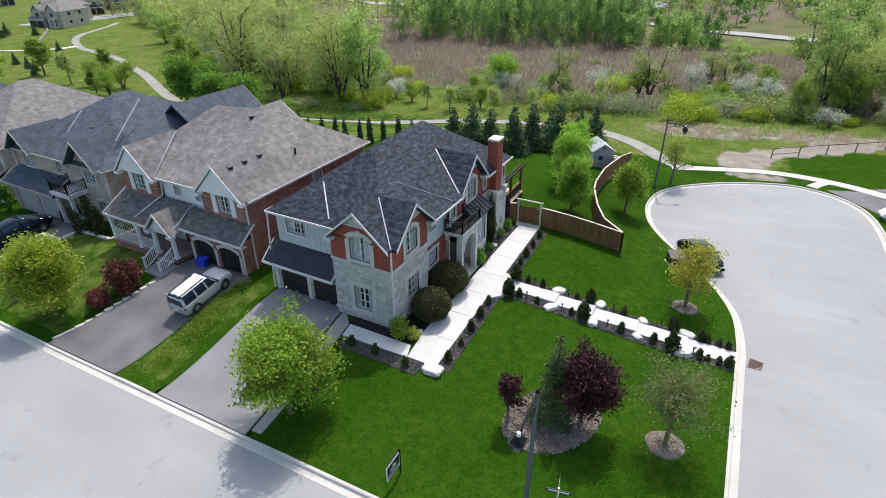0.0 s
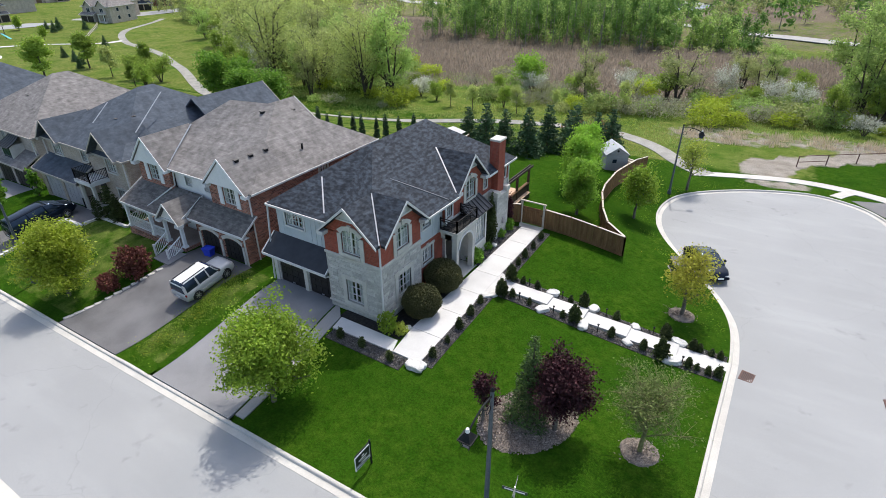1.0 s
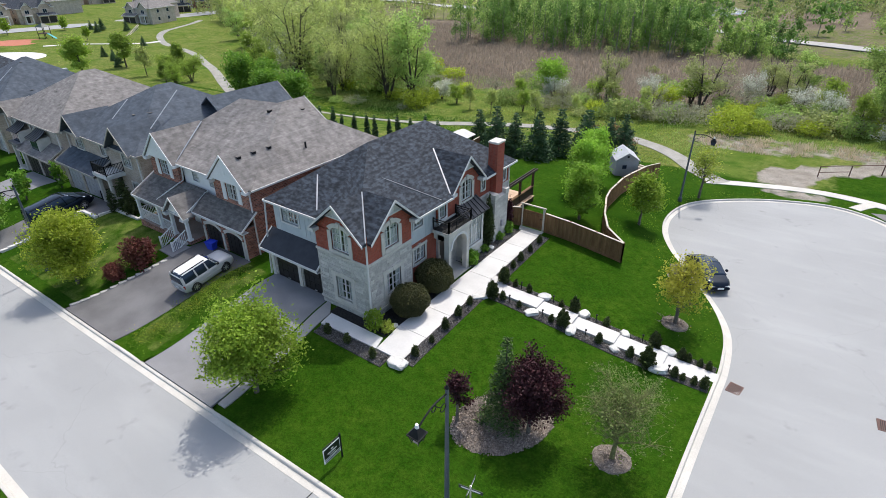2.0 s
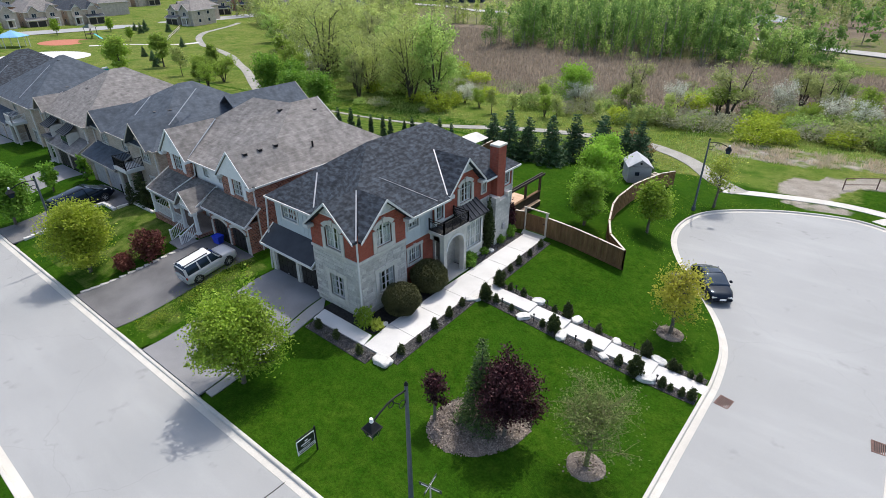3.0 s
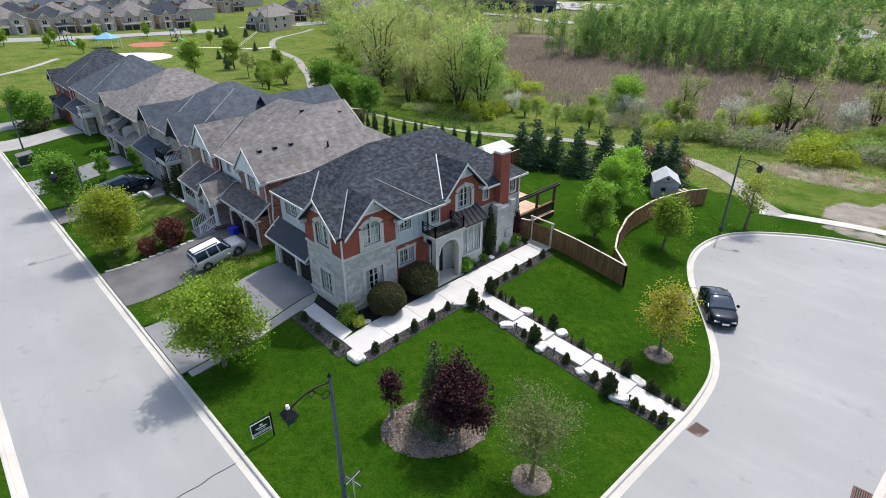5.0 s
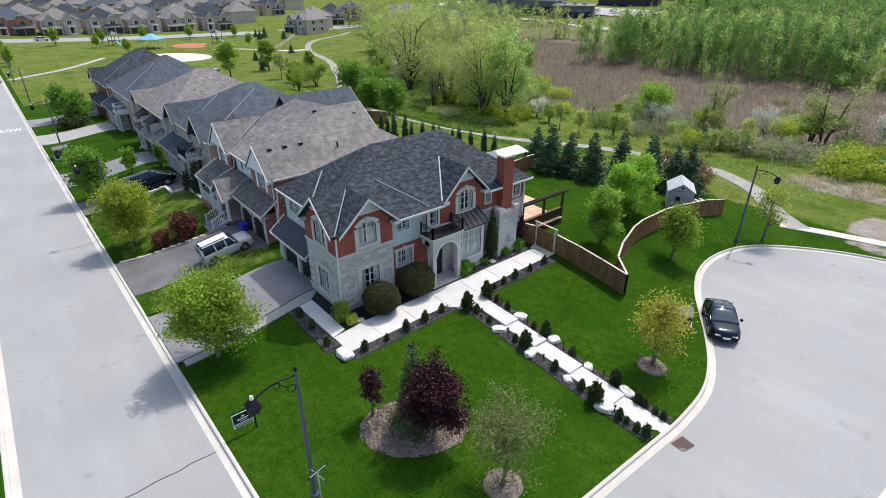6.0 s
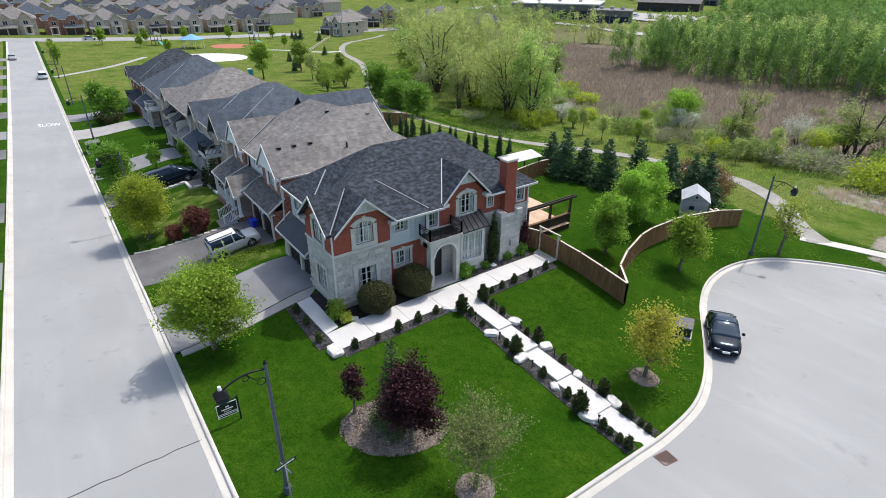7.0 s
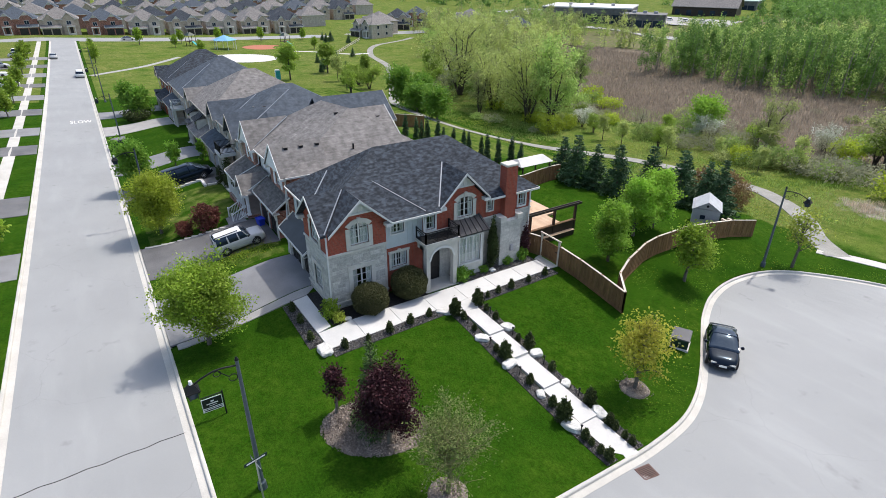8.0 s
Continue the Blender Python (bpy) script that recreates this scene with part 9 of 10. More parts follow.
stone_edging([(-46.0, 12.4), (-46.0, 18.75), (-43.6, 18.75)], drive_z, 0.28, 0.20, M["walk"], "low wall of pale stones between the dark driveway and the lawn", 1)
stone_edging([(-43.6, 18.95), (-43.5, 20.3), (-39.8, 20.3), (-39.7, 21.3)], drive_z, 0.22, 0.17, M["cream"], "pale stone edging round the porch planting bed", 2)
stone_edging([(-33.3, 11.95), (-32.7, 14.3), (-31.75, 18.1)], drive_z, 0.24, 0.05, M["concrete"], "worn flush concrete edging along the asphalt driveway", 3)


# ---------------------------------------------------------------- street furniture
def street_lamp(x, y, top, turn, label):
    """Tapered post, curved arm with scrolls, square lantern hanging at its end."""
    z0 = gz(x, y)
    T = thing("street_lamp", pose(x, y, z0, 0, 0, turn), label, "street lamp", "street lamps")
    h = top - z0
    bm = bmesh.new()
    tube(bm, [(0, 0, -0.1), (0, 0, 0.9), (0, 0, h)], [0.12, 0.10, 0.062], 12)
    post = part("post", bm, M["post_green"], T)
    bm = bmesh.new()
    tube(bm, [(0, 0, -0.05), (0, 0, 0.35), (0, 0, 0.42)], [0.19, 0.17, 0.11], 12)
    part("base", bm, M["post_green"], T)
    bm = bmesh.new()
    tube(bm, [(0, 0, h), (0, 0, h + 0.06), (0, 0, h + 0.14)], [0.08, 0.06, 0.02], 10)
    part("finial", bm, M["black"], post)
    bm = bmesh.new()
    pts = [(0, 0, h - 0.22)] + [(0.2 + 1.4 * t, 0, h - 0.2 + 0.05 * math.sin(3.1 * min(1, t / 0.6)) - 0.3 * max(0.0, (t - 0.4) / 0.6) ** 2) for t in np.linspace(0, 1, 12)]
    tube(bm, pts, 0.034, 8)
    arm = part("arm", bm, M["black"], T)
    for cx, r in ((0.72, 0.12), (0.22, 0.15)):
        bm = bmesh.new()
        cz = h - 0.2 - r - (0.34 if cx < 0.5 else 0.0)
        tube(bm, [(cx + r * math.cos(a), 0, cz + r * math.sin(a)) for a in np.linspace(0.6, 6.6, 16)], 0.018, 6)
        part("scroll", bm, M["black"], arm)
    bm = bmesh.new()
    tube(bm, [(0.66, 0, h - 0.26), (0.48, 0, h - 0.46), (0.34, 0, h - 0.6)], 0.018, 6)
    part("brace", bm, M["black"], arm)
    lx, lz = 1.6, h - 0.58
    bm = bmesh.new()
    solid(bm, [(lx - 0.24, -0.24, lz - 0.04), (lx + 0.24, -0.24, lz - 0.04), (lx + 0.24, 0.24, lz - 0.04), (lx - 0.24, 0.24, lz - 0.04)], 0.05)
    a = [bm.verts.new((lx + sx * 0.22, sy * 0.22, lz - 0.04)) for sx, sy in ((-1, -1), (1, -1), (1, 1), (-1, 1))]
    b = [bm.verts.new((lx + sx * 0.07, sy * 0.07, lz + 0.2)) for sx, sy in ((-1, -1), (1, -1), (1, 1), (-1, 1))]
    bm.faces.new(b)
    for i in range(4):
        bm.faces.new((a[i], a[(i + 1) % 4], b[(i + 1) % 4], b[i]))
    lant = part("lantern", bm, M["black"], T, "black square lantern hood")
    bm = bmesh.new()
    tube(bm, [(lx, 0, lz + 0.2), (lx, 0, lz + 0.34)], [0.07, 0.055], 10)
    part("photocell", bm, M["paint_white"], lant)
    bm = bmesh.new()
    for sx in (-1, 1):
        for sy in (-1, 1):
            bar(bm, (lx + sx * 0.2, sy * 0.2, lz - 0.09), (lx + sx * 0.12, sy * 0.12, lz - 0.42), 0.025)
    part("cage", bm, M["black"], lant)
    bm = bmesh.new()
    a = [bm.verts.new((lx + sx * 0.18, sy * 0.18, lz - 0.09)) for sx, sy in ((-1, -1), (1, -1), (1, 1), (-1, 1))]
    b = [bm.verts.new((lx + sx * 0.1, sy * 0.1, lz - 0.4)) for sx, sy in ((-1, -1), (1, -1), (1, 1), (-1, 1))]
    bm.faces.new(b), bm.faces.new(a)
    for i in range(4):
        bm.faces.new((a[i], a[(i + 1) % 4], b[(i + 1) % 4], b[i]))
    part("lens", bm, M["car_glass"], lant)
    return T


street_lamp(-4.6, 13.3, 7.55, -90, "dark street lamp with scrolled arm on the corner lawn")
street_lamp(-6.2, 52.9, 5.65, 10, "dark street lamp with scrolled arm beside the cul-de-sac")
lamp_b = street_lamp(-39.6, 13.2, 6.1, -90, "dark street lamp with scrolled arm beside the kerb")
for x in (-73.2, -108, -142):
    copy_thing(lamp_b, pose(x, 13.3, gz(x, 13.3), 0, 0, -90))


def yard_sign():
    x, y = -9.95, 12.6
    z = gz(x, y)
    T = thing("yard_sign", pose(x, y, z), "black and white yard sign hanging on a black post", "sign")
    mk = set(bpy.data.objects)
    part("post", boxes((x - 0.03, x + 0.03, y + 0.44, y + 0.5, z - 0.1, z + 1.42)), M["black"], T)
    part("arm", boxes((x - 0.02, x + 0.02, y - 0.5, y + 0.44, z + 1.3, z + 1.34)), M["black"], T)
    b = part("board", boxes((x - 0.015, x + 0.015, y - 0.5, y + 0.42, z + 0.45, z + 1.22)), M["paint_white"], T)
    bm = bmesh.new()
    for s in (-1, 1):
        d = s * 0.018
        box(bm, x + min(d, d + s * 0.004), x + max(d, d + s * 0.004), y - 0.47, y + 0.39, z + 0.68, z + 1.19)
    part("black_field", bm, M["sign_black"], b)
    bm = bmesh.new()
    for s in (-1, 1):
        a, c = sorted((x + s * 0.024, x + s * 0.028))
        box(bm, a, c, y - 0.3, y + 0.22, z + 0.86, z + 0.92), box(bm, a, c, y - 0.1, y + 0.05, z + 0.98, z + 1.06), box(bm, a, c, y - 0.2, y + 0.15, z + 0.76, z + 0.79)
    part("text_bar", bm, M["paint_white"], b)
    bm = bmesh.new()
    for s in (-1, 1):
        a, c = sorted((x + s * 0.017, x + s * 0.021))
        box(bm, a, c, y - 0.46, y + 0.38, z + 0.6, z + 0.63), box(bm, a, c, y - 0.44, y + 0.36, z + 0.49, z + 0.55)
    part("text_bar", bm, M["sign_black"], b)
    finish(T, mk)


yard_sign()


def street_sign():
    x, y = -3.45, 13.1
    z = gz(x, y)
    T = thing("street_sign", pose(x, y, z), "pole with two green street name blades", "sign")
    bm = bmesh.new()
    tube(bm, [(0, 0, -0.1), (0, 0, 2.75)], 0.035, 8)
    part("pole", bm, M["alloy"], T)
    for k, (turn, zz) in enumerate(((12, 2.55), (102, 2.72))):
        bm = boxes((-0.45, 0.45, -0.008, 0.008, -0.08, 0.08))
        b = part("blade", bm, M["green_box"], T, "green street name blade")
        b.matrix_basis = pose(0, 0, zz, 0, 0, turn)
        bm = boxes((-0.36, 0.36, -0.011, -0.008, -0.03, 0.03), (-0.36, 0.36, 0.008, 0.011, -0.03, 0.03))
        part("text_bar", bm, M["paint_white"], b)


street_sign()


def utility_box():
    T = thing("utility_box", pose(-2.35, 37.1, gz(-2.35, 37.1), 0, 0, 28), "dark green utility box with a pale lid on the verge", "utility box")
    part("plinth", soft_box(-0.55, 0.55, -0.55, 0.55, -0.1, 0.1, 0.02, 1), M["concrete"], T)
    part("cabinet", soft_box(-0.48, 0.48, -0.48, 0.48, 0.1, 0.72, 0.02, 1), M["green_box"], T)
    bm = bmesh.new()
    solid(bm, [(-0.52, -0.52, 0.76), (0.52, -0.52, 0.76), (0.52, 0.52, 0.88), (-0.52, 0.52, 0.88)], 0.08)
    part("lid", bm, M["drive_dark"], T)
    part("lock", boxes((-0.06, 0.06, -0.51, -0.48, 0.4, 0.5)), M["alloy"], T)
    return T


verge_box = utility_box()
lawn_box = copy_thing(verge_box, pose(-69.8, 12.9, gz(-69.8, 12.9), 0, 0, 0) @ Matrix.Scale(1.6, 4))
tagged(lawn_box, "large dark green transformer box on a pale pad on the lawn")


def drain(x, y, turn):
    T = thing("storm_drain", pose(x, y, rz(x, y) + 0.012, 0, 0, turn), "rusty brown iron storm drain beside the kerb", "drain", "storm drains")
    part("frame", boxes((-0.4, 0.4, -0.33, -0.27, -0.05, 0.02), (-0.4, 0.4, 0.27, 0.33, -0.05, 0.02), (-0.4, -0.34, -0.27, 0.27, -0.05, 0.02), (0.34, 0.4, -0.27, 0.27, -0.05, 0.02)), M["iron_red"], T)
    for k in range(7):
        part("bar", boxes((-0.34, 0.34, -0.25 + k * 0.078, -0.21 + k * 0.078, -0.05, 0.015)), M["iron_red"], T)
    # black slab close under the bars, in place of the pit's darkness
    part("pit_shade", boxes((-0.34, 0.34, -0.27, 0.27, -0.06, 0.003)), M["black"], T)


drain(2.95, 27.7, 82)
drain(9.1, 28.8, 95)


def recycling_bin():
    x, y = -30.0, 20.45
    z = drive_z(x, y) + 0.03
    T = thing("recycling_bin", pose(x, y, z, 0, 0, 12), "bright blue plastic recycling bin by the garage door", "bin")
    bm = bmesh.new()
    a = [bm.verts.new((sx * 0.26, sy * 0.2, 0)) for sx, sy in ((-1, -1), (1, -1), (1, 1), (-1, 1))]
    b = [bm.verts.new((sx * 0.33, sy * 0.26, 0.55)) for sx, sy in ((-1, -1), (1, -1), (1, 1), (-1, 1))]
    bm.faces.new(a[::-1])
    for i in range(4):
        bm.faces.new((a[i], a[(i + 1) % 4], b[(i + 1) % 4], b[i]))
    bm.faces.new(b)
    part("tub", bm, M["blue_bin"], T)
    part("rim", boxes((-0.36, 0.36, -0.29, -0.25, 0.53, 0.59), (-0.36, 0.36, 0.25, 0.29, 0.53, 0.59), (-0.36, -0.32, -0.25, 0.25, 0.53, 0.59), (0.32, 0.36, -0.25, 0.25, 0.53, 0.59)), M["blue_bin"], T)


recycling_bin()

light_src = None
for x, y in ((-9.6, 26.9), (-7.4, 26.9), (-4.7, 26.85), (-7.5, 28.6), (-4.75, 28.58), (-9.7, 28.6), (-2.0, 28.5), (-0.1, 26.75)):
    m = pose(x, y, gz(x, y))
    if light_src is None:
        light_src = thing("path_light", m, "slim black path light in the mulch strip", "path light", "path lights")
        bm = bmesh.new()
        tube(bm, [(0, 0, -0.1), (0, 0, 0.5)], 0.025, 8)
        part("stem", bm, M["black"], light_src)
        bm = bmesh.new()
        tube(bm, [(0, 0, 0.5), (0, 0, 0.56), (0, 0, 0.6)], [0.05, 0.07, 0.02], 10)
        part("cap", bm, M["black"], light_src)
    else:
        copy_thing(light_src, m)


# iron rail fence at the end of the cul-de-sac
rail_pts = [(3.6, 67.6), (6.2, 69.4), (8.9, 71.2), (11.7, 73.0), (14.6, 74.9), (17.6, 76.7), (20.6, 78.5), (24, 80.4)]
T = thing("rail_fence", pose(3.6, 67.6, gz(3.6, 67.6)), "rusty pipe rail fence beside the gravel track", "fence")
mk = set(bpy.data.objects)
for a, b in zip(rail_pts, rail_pts[1:]):
    bm = bmesh.new()
    tube(bm, [(a[0], a[1], gz(*a) + 1.15), (b[0], b[1], gz(*b) + 1.15)], 0.045, 6)
    part("rail", bm, M["iron_red"], T)
for a in rail_pts:
    bm = bmesh.new()
    tube(bm, [(a[0], a[1], gz(*a) - 0.3), (a[0], a[1], gz(*a) + 1.15)], 0.055, 6)
    part("post", bm, M["iron_red"], T)
bm = bmesh.new()
tube(bm, [(3.6, 67.6, gz(3.6, 67.6) + 0.5), (6.2, 69.4, gz(6.2, 69.4) + 0.5)], 0.04, 6)
part("rail", bm, M["iron_red"], T)
finish(T, mk)

# sealed crack across the carriageway
ribbon("road_crack", [(-9.2 - 0.045 * i + 0.04 * math.sin(i * 2.3), 4.5 + 0.56 * i) for i in range(13)],
       0.022, M["rubber"], 0.006, "thin dark sealed crack across the asphalt street", "road crack", z=rz)

# road marking across the street
T = thing("road_marking", pose(-91, 9, 0), "white painted SLOW marking on the asphalt", "road marking")
curve = bpy.data.curves.new("letters", "FONT")
curve.body, curve.align_x, curve.size = "SLOW", "CENTER", 1.05
curve.extrude = 0.004
letters = new("letters", curve)
letters.data.materials.append(M["paint_white"])
bpy.context.view_layer.update()
me = bpy.data.meshes.new_from_object(letters.evaluated_get(bpy.context.evaluated_depsgraph_get()))
bpy.data.objects.remove(letters)
for v in me.vertices:
    v.co.y *= 3.0
lt = new("lettering", me)
lt.parent = T
T.matrix_world = on_slope(-90.2, 8.95, 90, lambda x, y: rz(x, y) + 0.03)


# ---------------------------------------------------------------- distant houses
def far_house(m, wall_mat, roof_mat, label, w=12.0, d=12.0, seed=0, group="houses beyond the park", lite=False):
    """A house seen from afar: walls, hipped roof with two front gables, windows, garage doors, porch. Its front faces local -y."""
    rnd = random.Random(seed)
    H = thing("house", m, label, "house", group)
    z0, ez = -2.5, 5.4
    x0, x1 = -w / 2, w / 2
    bm = boxes((x0, x1, 0, d, z0, ez))
    part("wall", bm, wall_mat, H)
    hip_roof(H, x0 - 0.4, x1 + 0.4, -0.4, d + 0.4, ez, 0.62, roof_mat)
    for c, half in ((x0 + w * 0.25, 2.0), (x0 + w * 0.74, 2.3)):
        gable(H, "y", -0.9, -0.5, c, half, ez, ez + half * 1.0, 4.0, roof_mat, wall_mat, panel=bool(seed % 2))
        part("bay", boxes((c - half + 0.2, c + half - 0.2, -0.5, 0.0, z0, ez)), wall_mat, H)
        wd = part("window", boxes((c - 0.75, c + 0.75, -0.56, -0.5, 3.4, 4.8)), M["white"], H)
        part("pane", boxes((c - 0.68, c - 0.04, -0.58, -0.56, 3.47, 4.73), (c + 0.04, c + 0.68, -0.58, -0.56, 3.47, 4.73)), M["car_glass"], wd)
    side = 1 if seed % 2 else -1
    g0, g1 = (0.3, x1 - 0.4) if side > 0 else (x0 + 0.4, -0.3)
    part("garage", boxes((g0 - 0.3, g1 + 0.3, -1.8, -0.5, z0, 2.7)), wall_mat, H)
    lean_roof(H, g0 - 0.6, g1 + 0.6, -2.2, -0.4, 2.7, 3.5, roof_mat)
    gm = (g0 + g1) / 2
    for a, b in ((g0, gm - 0.2), (gm + 0.2, g1)):
        part("garage_door", boxes((a, b, -1.86, -1.8, 0.0, 2.2)), M["garage"], H)
    if lite:
        return H
    px = -side * w * 0.27
    part("porch", boxes((px - 1.3, px + 1.3, -1.9, -0.5, z0, 0.4), (px - 1.4, px + 1.4, -2.0, -0.5, 2.7, 3.0)), M["cream"], H)
    part("door", boxes((px - 0.5, px + 0.5, -0.6, -0.5, 0.4, 2.5)), M["garage"], H)
    for s in (-1, 1):
        part("column", boxes((px + s * 1.15 - 0.13, px + s * 1.15 + 0.13, -1.85, -1.6, 0.4, 2.7)), M["white"], H)
    for s in (0.3, 0.7):
        for z in (0.9, 3.6):
            for sx in (x0, x1):
                wd = part("window", boxes((sx - 0.05, sx + 0.05, d * s - 0.6, d * s + 0.6, z, z + 1.3)), M["white"], H)
                part("pane", boxes((sx - 0.07, sx + 0.07, d * s - 0.52, d * s + 0.52, z + 0.08, z + 1.22)), M["car_glass"], wd)
    return H


palette = [(M["brick_tan"], M["roof_brown"], "tan brick house with brown shingles facing the park"), (M["brick_mixed"], M["roof_slate"], "brown brick house with grey shingles facing the park"),
           (M["brick_pale"], M["roof_brown"], "pale brick house with weathered shingles facing the park"), (M["brick_tan"], M["roof_dark"], "taupe brick house with dark shingles facing the park")]
models = []
for i, (wm, rm, lb) in enumerate(palette):
    models.append(far_house(pose(-252, 8 + i * 14.5, gz(-252, 8 + i * 14.5), 0, 0, 90), wm, rm, lb, 12.4, 12, i))
plain = [far_house(pose(-292, -60 + i * 14.8, gz(-292, -60 + i * 14.8), 0, 0, -90), wm, rm, lb.replace("facing the park", "in the rows behind the park"), 12.4, 12, i, "rows of houses behind", True) for i, (wm, rm, lb) in enumerate(palette)]
order = [0, 3, 1, 2]
k = 0
for y in list(np.arange(-92, 0, 14.5)) + list(np.arange(66, 100, 14.5)):
    copy_thing(models[order[k % 4]], pose(-252, float(y), gz(-252, float(y)), 0, 0, 90))
    k += 1
for row, (xx, ya, yb) in enumerate(((-292, -60, 130), (-318, -75, 150), (-360, -80, 180), (-392, -80, 200))):
    for y in np.arange(ya, yb, 14.8):
        if row == 0 and y < -5:
            continue
        copy_thing(plain[(k * 7 + row) % 4], pose(xx, float(y) + row * 3.1, gz(xx, float(y)) + 0.3 * row, 0, 0, 90 if row % 2 else -90))
        k += 1
copy_thing(models[2], pose(-222, 118, gz(-222, 118), 0, 0, 15))
copy_thing(models[0], pose(-236, 128, gz(-236, 128), 0, 0, 15))
for x, y, t in ((-208, 158, -20), (-192, 172, -20), (-224, 170, -20), (-250, 150, 60), (-242, 182, -20), (-262, 168, 60)):
    copy_thing(models[(k) % 4], pose(x, y, gz(x, y), 0, 0, t))
    k += 1
for i, x in enumerate(range(-222, -118, 15)):
    copy_thing(models[i % 4], pose(x, -16.5, gz(x, -16.5), 0, 0, 180))


# ---------------------------------------------------------------- park
def portable_toilet():
    x, y = -127.5, 51.5
    T = thing("portable_toilet", pose(x, y, gz(x, y)), "teal portable toilet with a white roof on the park lawn", "toilet")
    part("cabin", soft_box(-0.55, 0.55, -0.55, 0.55, 0, 2.05, 0.04), M["teal"], T)
    part("roof", soft_box(-0.6, 0.6, -0.6, 0.6, 2.05, 2.35, 0.15, 3), M["paint_white"], T)
    part("door", boxes((-0.4, 0.4, -0.58, -0.55, 0.1, 1.9)), M["paint_white"], T)


portable_toilet()


def park_canopy():
    x, y = -198, 55
    z = gz(x, y)
    T = thing("shade_canopy", pose(x, y, z), "pale blue shade canopy on posts in the playground", "canopy")
    bm = bmesh.new()
    n = 6
    rim = [bm.verts.new((4.2 * math.cos(2 * math.pi * i / n), 4.2 * math.sin(2 * math.pi * i / n), 3.0)) for i in range(n)]
    low = [bm.verts.new((4.2 * math.cos(2 * math.pi * i / n), 4.2 * math.sin(2 * math.pi * i / n), 2.9)) for i in range(n)]
    apex = bm.verts.new((0, 0, 4.6))
    for i in range(n):
        bm.faces.new((rim[i], rim[(i + 1) % n], apex))
        bm.faces.new((low[i], low[(i + 1) % n], rim[(i + 1) % n], rim[i]))
    bm.faces.new(low[::-1])
    part("canopy", bm, M["canopy_blue"], T)
    for i in range(n):
        a = 2 * math.pi * i / n
        bm = bmesh.new()
        tube(bm, [(3.6 * math.cos(a), 3.6 * math.sin(a), -0.2), (3.6 * math.cos(a), 3.6 * math.sin(a), 3.0)], 0.1, 8)
        part("post", bm, M["paint_white"], T)


park_canopy()


def play_frame(x, y):
    T = thing("climbing_frame", pose(x, y, gz(x, y), 0, 0, 20), "dark climbing frame with slide and green roof", "climbing frame")
    for sx in (-1.2, 1.2):
        for sy in (-1.2, 1.2):
            bm = bmesh.new()
            tube(bm, [(sx, sy, -0.2), (sx, sy, 3.6)], 0.09, 8)
            part("post", bm, M["black"], T)
    part("platform", boxes((-1.3, 1.3, -1.3, 1.3, 1.5, 1.65)), M["iron_red"], T)
    bm = bmesh.new()
    a = [bm.verts.new((sx * 1.6, sy * 1.6, 3.5)) for sx, sy in ((-1, -1), (1, -1), (1, 1), (-1, 1))]
    t = bm.verts.new((0, 0, 4.6))
    bm.faces.new(a[::-1])
    for i in range(4):
        bm.faces.new((a[i], a[(i + 1) % 4], t))
    part("roof", bm, M["green_box"], T)
    bm = bmesh.new()
    bar(bm, (1.3, 0, 1.6), (4.2, 0, 0.2), 0.7, 0.08)
    part("slide", bm, M["teal"], T)


play_frame(-210, 46)
play_frame(-204, 78)

park_tree = broadleaf("young park tree in light green leaf", 4.2, 1.2, 1.5, 700, 0.24, "leaf_lime", 90, 9, 4, 0.2, group="park trees")
stand(park_tree, -168, 14.6)
for x, y, s in ((-175, 14.8, 0.8), (-196, 15, 0.8), (-215, 30, 1.2), (-218, 44, 1.0), (-222, 58, 1.1), (-205, 40, 0.9), (-186, 45, 0.9), (-222, 74, 1.1), (-219, 90, 1.0), (-190, 84, 0.9),
                (-150, -0.8, 1.0), (-165, -0.8, 1.1), (-130, -0.6, 0.9), (-112, -0.6, 1.0), (-98, -0.6, 0.9), (-180, -0.8, 1.0), (-84, -1.5, 0.8), (-61, -1.6, 0.7), (-37.8, 2.2, 0.75)):
    more(park_tree, x, y, s, rs.uniform(0, 360))
for i, (x, y, s) in enumerate(((-136, 66, 0.5), (-141, 69, 0.55), (-146, 70, 0.5), (-150, 72, 0.45), (-155, 72, 0.55), (-138, 74, 0.5), (-160, 80, 0.6), (-165, 88, 0.6), (-214, 100, 0.8), (-209, 96, 0.7), (-205, 104, 0.7), (-218, 98, 0.6))):
    more(spruce, x, y, s, 40 * i, "small dark spruce on the park lawn")

# white rail fence between park and meadow
T = thing("rail_fence", pose(-150, 82, gz(-150, 82)), "pale board fence at the edge of the park", "fence")
mk = set(bpy.data.objects)
for i in range(14):
    a, b = (-170 - i * 3.0, 84 + i * 2.0), (-173 - i * 3.0, 86 + i * 2.0)
    za, zb = gz(*a), gz(*b)
    bm = bmesh.new()
    bar(bm, (a[0], a[1], za + 0.5), (b[0], b[1], zb + 0.5), 0.05, 0.2), bar(bm, (a[0], a[1], za + 1.0), (b[0], b[1], zb + 1.0), 0.05, 0.2)
    part("rail", bm, M["fence_cap"], T)
    part("post", boxes((a[0] - 0.08, a[0] + 0.08, a[1] - 0.08, a[1] + 0.08, za - 0.2, za + 1.3)), M["fence_cap"], T)
finish(T, mk)


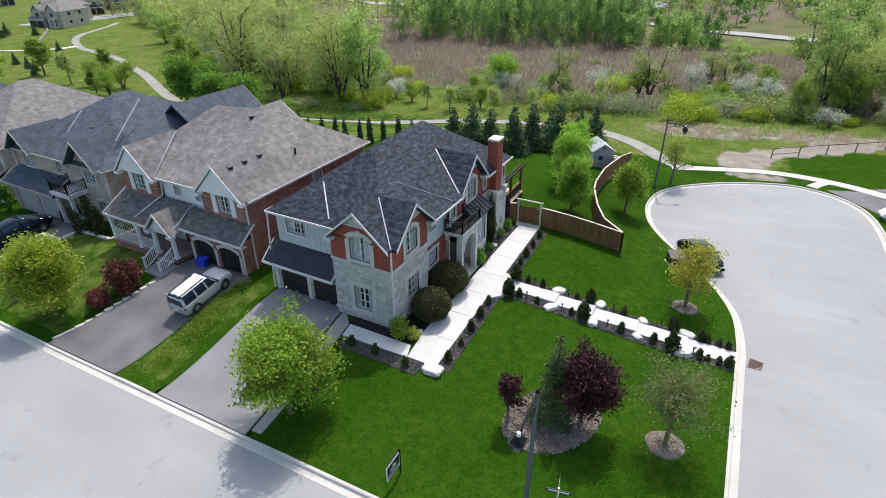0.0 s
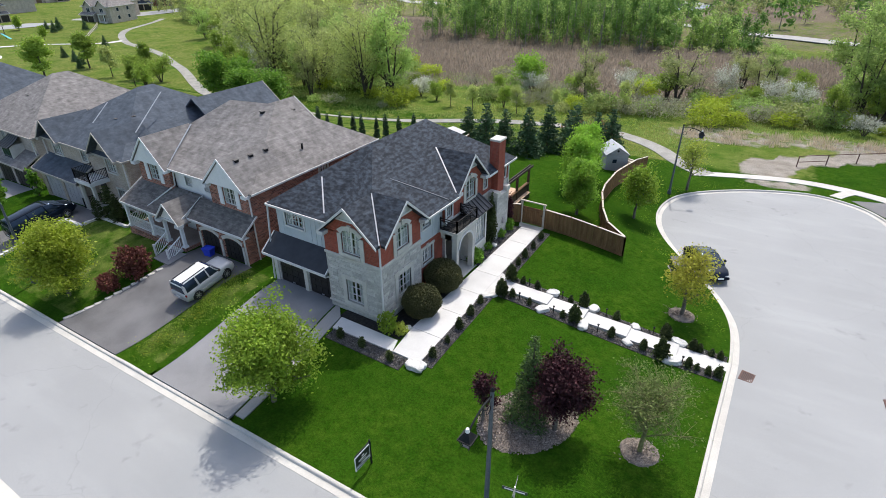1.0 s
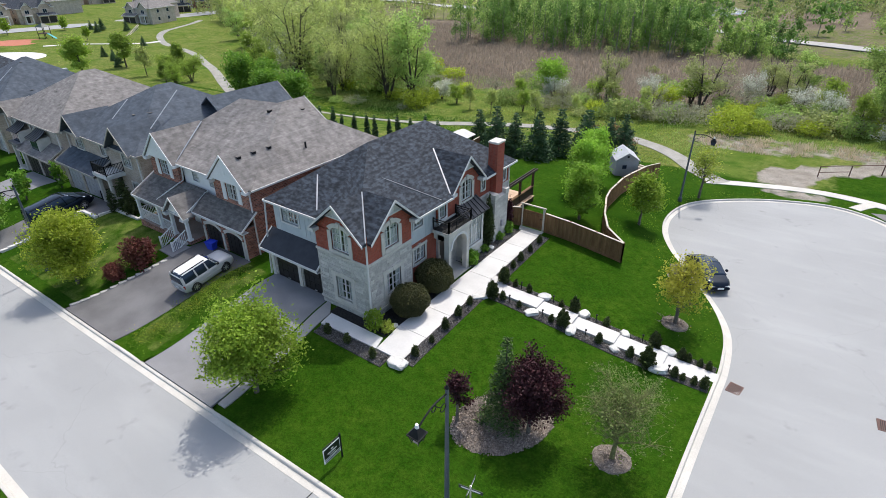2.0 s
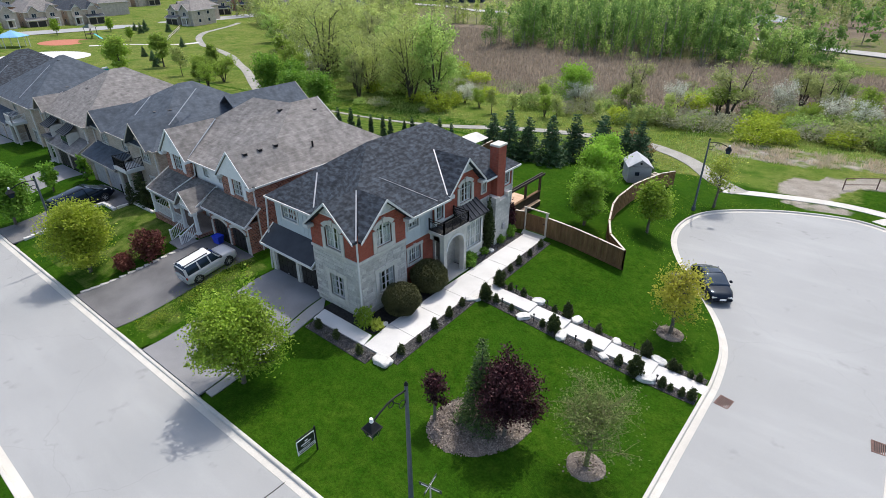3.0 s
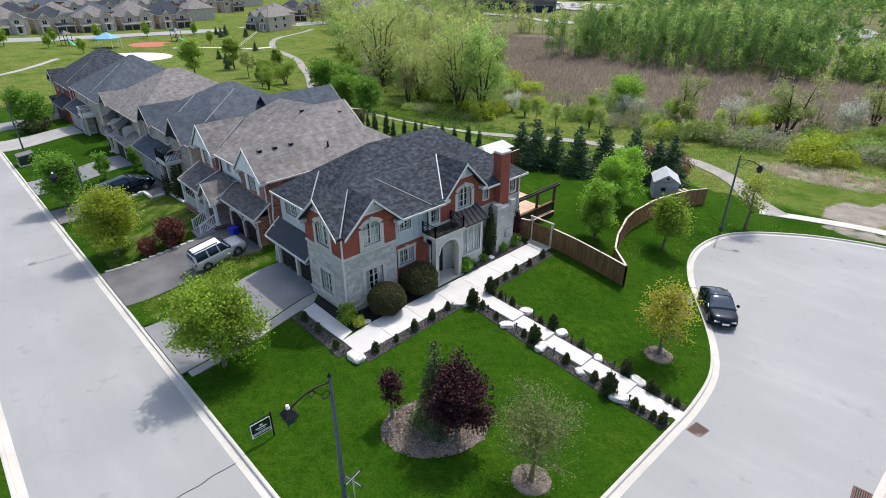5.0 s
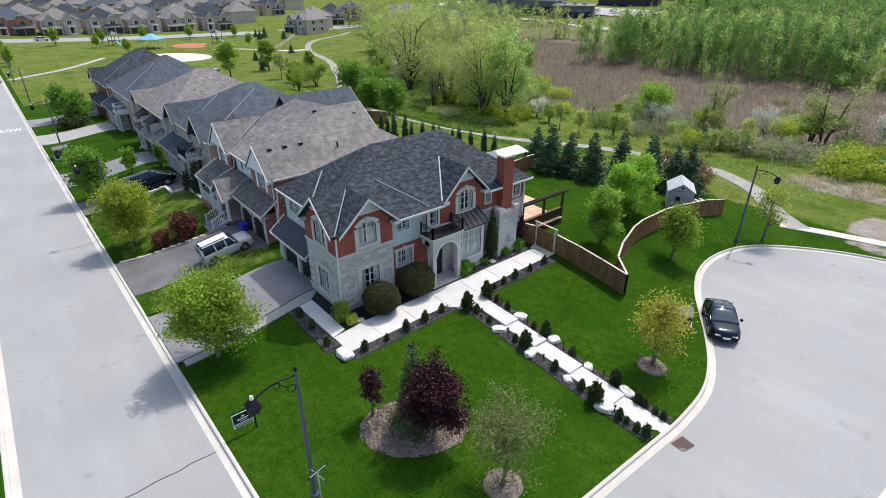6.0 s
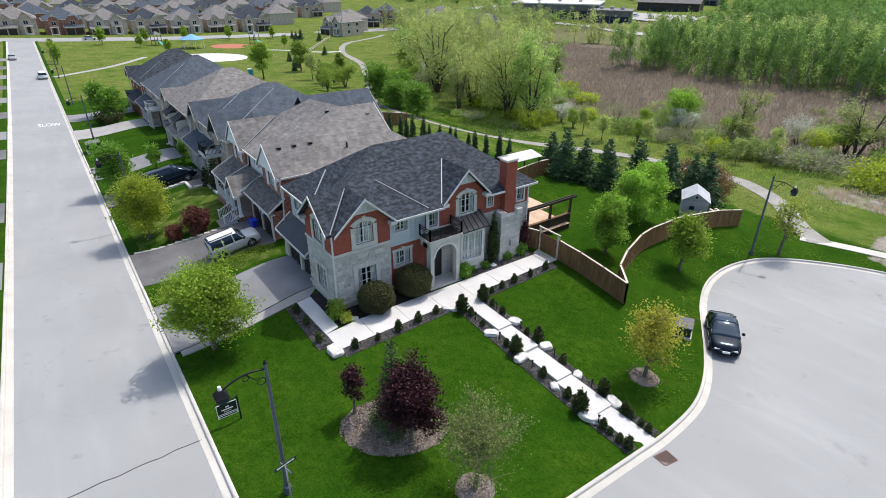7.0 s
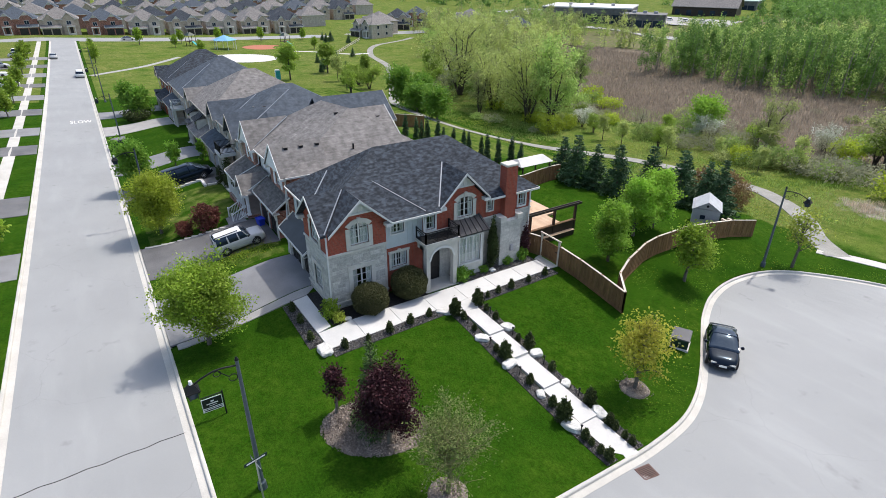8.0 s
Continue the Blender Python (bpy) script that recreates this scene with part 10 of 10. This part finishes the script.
# ---------------------------------------------------------------- commercial buildings in the distance
def flat_store(x, y, w, d, h, turn, roof_mat, label):
    T = thing("store_building", pose(x, y, gz(x, y), 0, 0, turn), label, "store building")
    part("wall", boxes((-w / 2, w / 2, 0, d, -3, h)), M["drive_dark"], T)
    part("roof", boxes((-w / 2 - 0.3, w / 2 + 0.3, -0.3, d + 0.3, h, h + 0.6)), roof_mat, T)
    n = int(w / 5)
    for i in range(n):
        a = -w / 2 + 1 + i * (w - 2) / n
        part("shop_window", boxes((a + 0.3, a + (w - 2) / n - 0.3, -0.1, 0.0, 0.5, h * 0.6)), M["car_glass"], T)
    for i in range(3):
        part("roof_unit", boxes((-w / 4 + i * w / 4 - 1, -w / 4 + i * w / 4 + 1, d / 2 - 1, d / 2 + 1, h + 0.6, h + 1.8)), M["shed_wall"], T)


flat_store(-232, 262, 50, 40, 8, 35, M["walk"], "long flat store with a white roof beyond the marsh")
flat_store(-196, 268, 22, 18, 6, 35, M["drive_dark"], "low dark store building beyond the marsh")
flat_store(-262, 440, 46, 24, 7, 20, M["shed_roof"], "pale roofed store building in the distance")


def barn_store(x, y, w, d, h, turn):
    T = thing("store_building", pose(x, y, gz(x, y), 0, 0, turn), "dark gabled store building with a brown roof in the distance", "store building")
    bm = boxes((-w / 2, w / 2, 0, d, -3, h))
    plate(bm, facing("w", -w / 2), [(0, h), (d, h), (d / 2, h + d * 0.28)], -w, 0)
    part("wall", bm, M["dark_wood"], T)
    for s_ in (0, 1):
        bm = bmesh.new()
        ya = -1.0 if s_ == 0 else d + 1.0
        solid(bm, [(-w / 2 - 1, ya, h - 0.3), (w / 2 + 1, ya, h - 0.3), (w / 2 + 1, d / 2, h + d * 0.28 + 0.2), (-w / 2 - 1, d / 2, h + d * 0.28 + 0.2)], 0.3)
        part("roof", bm, M["roof_brown"], T)
    for i in range(5):
        part("shop_window", boxes((-w / 2 + 2 + i * w / 5.4, -w / 2 + 5 + i * w / 5.4, -0.1, 0.0, 0.5, h * 0.6)), M["car_glass"], T)


barn_store(-232, 372, 40, 26, 6, 25)
lot = sheet("parking_lot", [(-330, 270), (-170, 300), (-190, 350), (-350, 330)], M["path_asphalt"], 0.5, "pale distant parking lot", "parking lot", step=12)
for i in range(20):
    x, y = -310 + (i % 13) * 9.5, 300 + (i // 13) * 18 + (i % 13) * 1.6
    copy_thing(far_car if i % 3 else dark_far, pose(x, y, gz(x, y) + 0.65, 0, 0, 100))


# ---------------------------------------------------------------- stone veneer of the corner house
def stone_mesh(width, height, seed):
    rnd = random.Random(seed)
    bm = bmesh.new()
    vs = box(bm, 0.006, width - 0.006, -0.022, 0.0, 0.006, height - 0.006)
    for v in vs:
        if v.co.y < -0.01:
            v.co.x += rnd.uniform(0.002, 0.012) * (1 if v.co.x < width / 2 else -1)
            v.co.z += rnd.uniform(0.002, 0.012) * (1 if v.co.z < height / 2 else -1)
            v.co.y += rnd.uniform(-0.008, 0.006)
    me = bpy.data.meshes.new("stone_block")
    bmesh.ops.recalc_face_normals(bm, faces=bm.faces)
    bm.to_mesh(me)
    bm.free()
    me.materials.append(M["stone_block"])
    return me


stone_shapes = [stone_mesh(w, 0.24, i) for i, w in enumerate((0.34, 0.46, 0.58, 0.7))]
stone_widths = (0.34, 0.46, 0.58, 0.7)
rb_ = random.Random(77)
for holder, ax, plane, u0, u1, (ha, hb, hc, hd) in STONE_WALLS:
    for zlo, zhi in ((0.85, 1.55), (1.68, 4.79)):
        z = zlo
        while z + 0.24 <= zhi:
            u = u0 + rb_.uniform(0, 0.12)
            while True:
                k = rb_.randrange(4)
                w = stone_widths[k]
                if z < hd and z + 0.24 > hc and u < hb and u + w > ha:
                    if u + 0.34 <= ha:
                        k, w = 0, 0.34
                    else:
                        u = hb
                        continue
                if u + w > u1:
                    break
                ob = new("stone_block", stone_shapes[k])
                ob.parent = holder
                ob.matrix_basis = pose(u, plane, z) if ax == "y" else pose(plane, u, z, 0, 0, 90)
                u += w
            z += 0.24
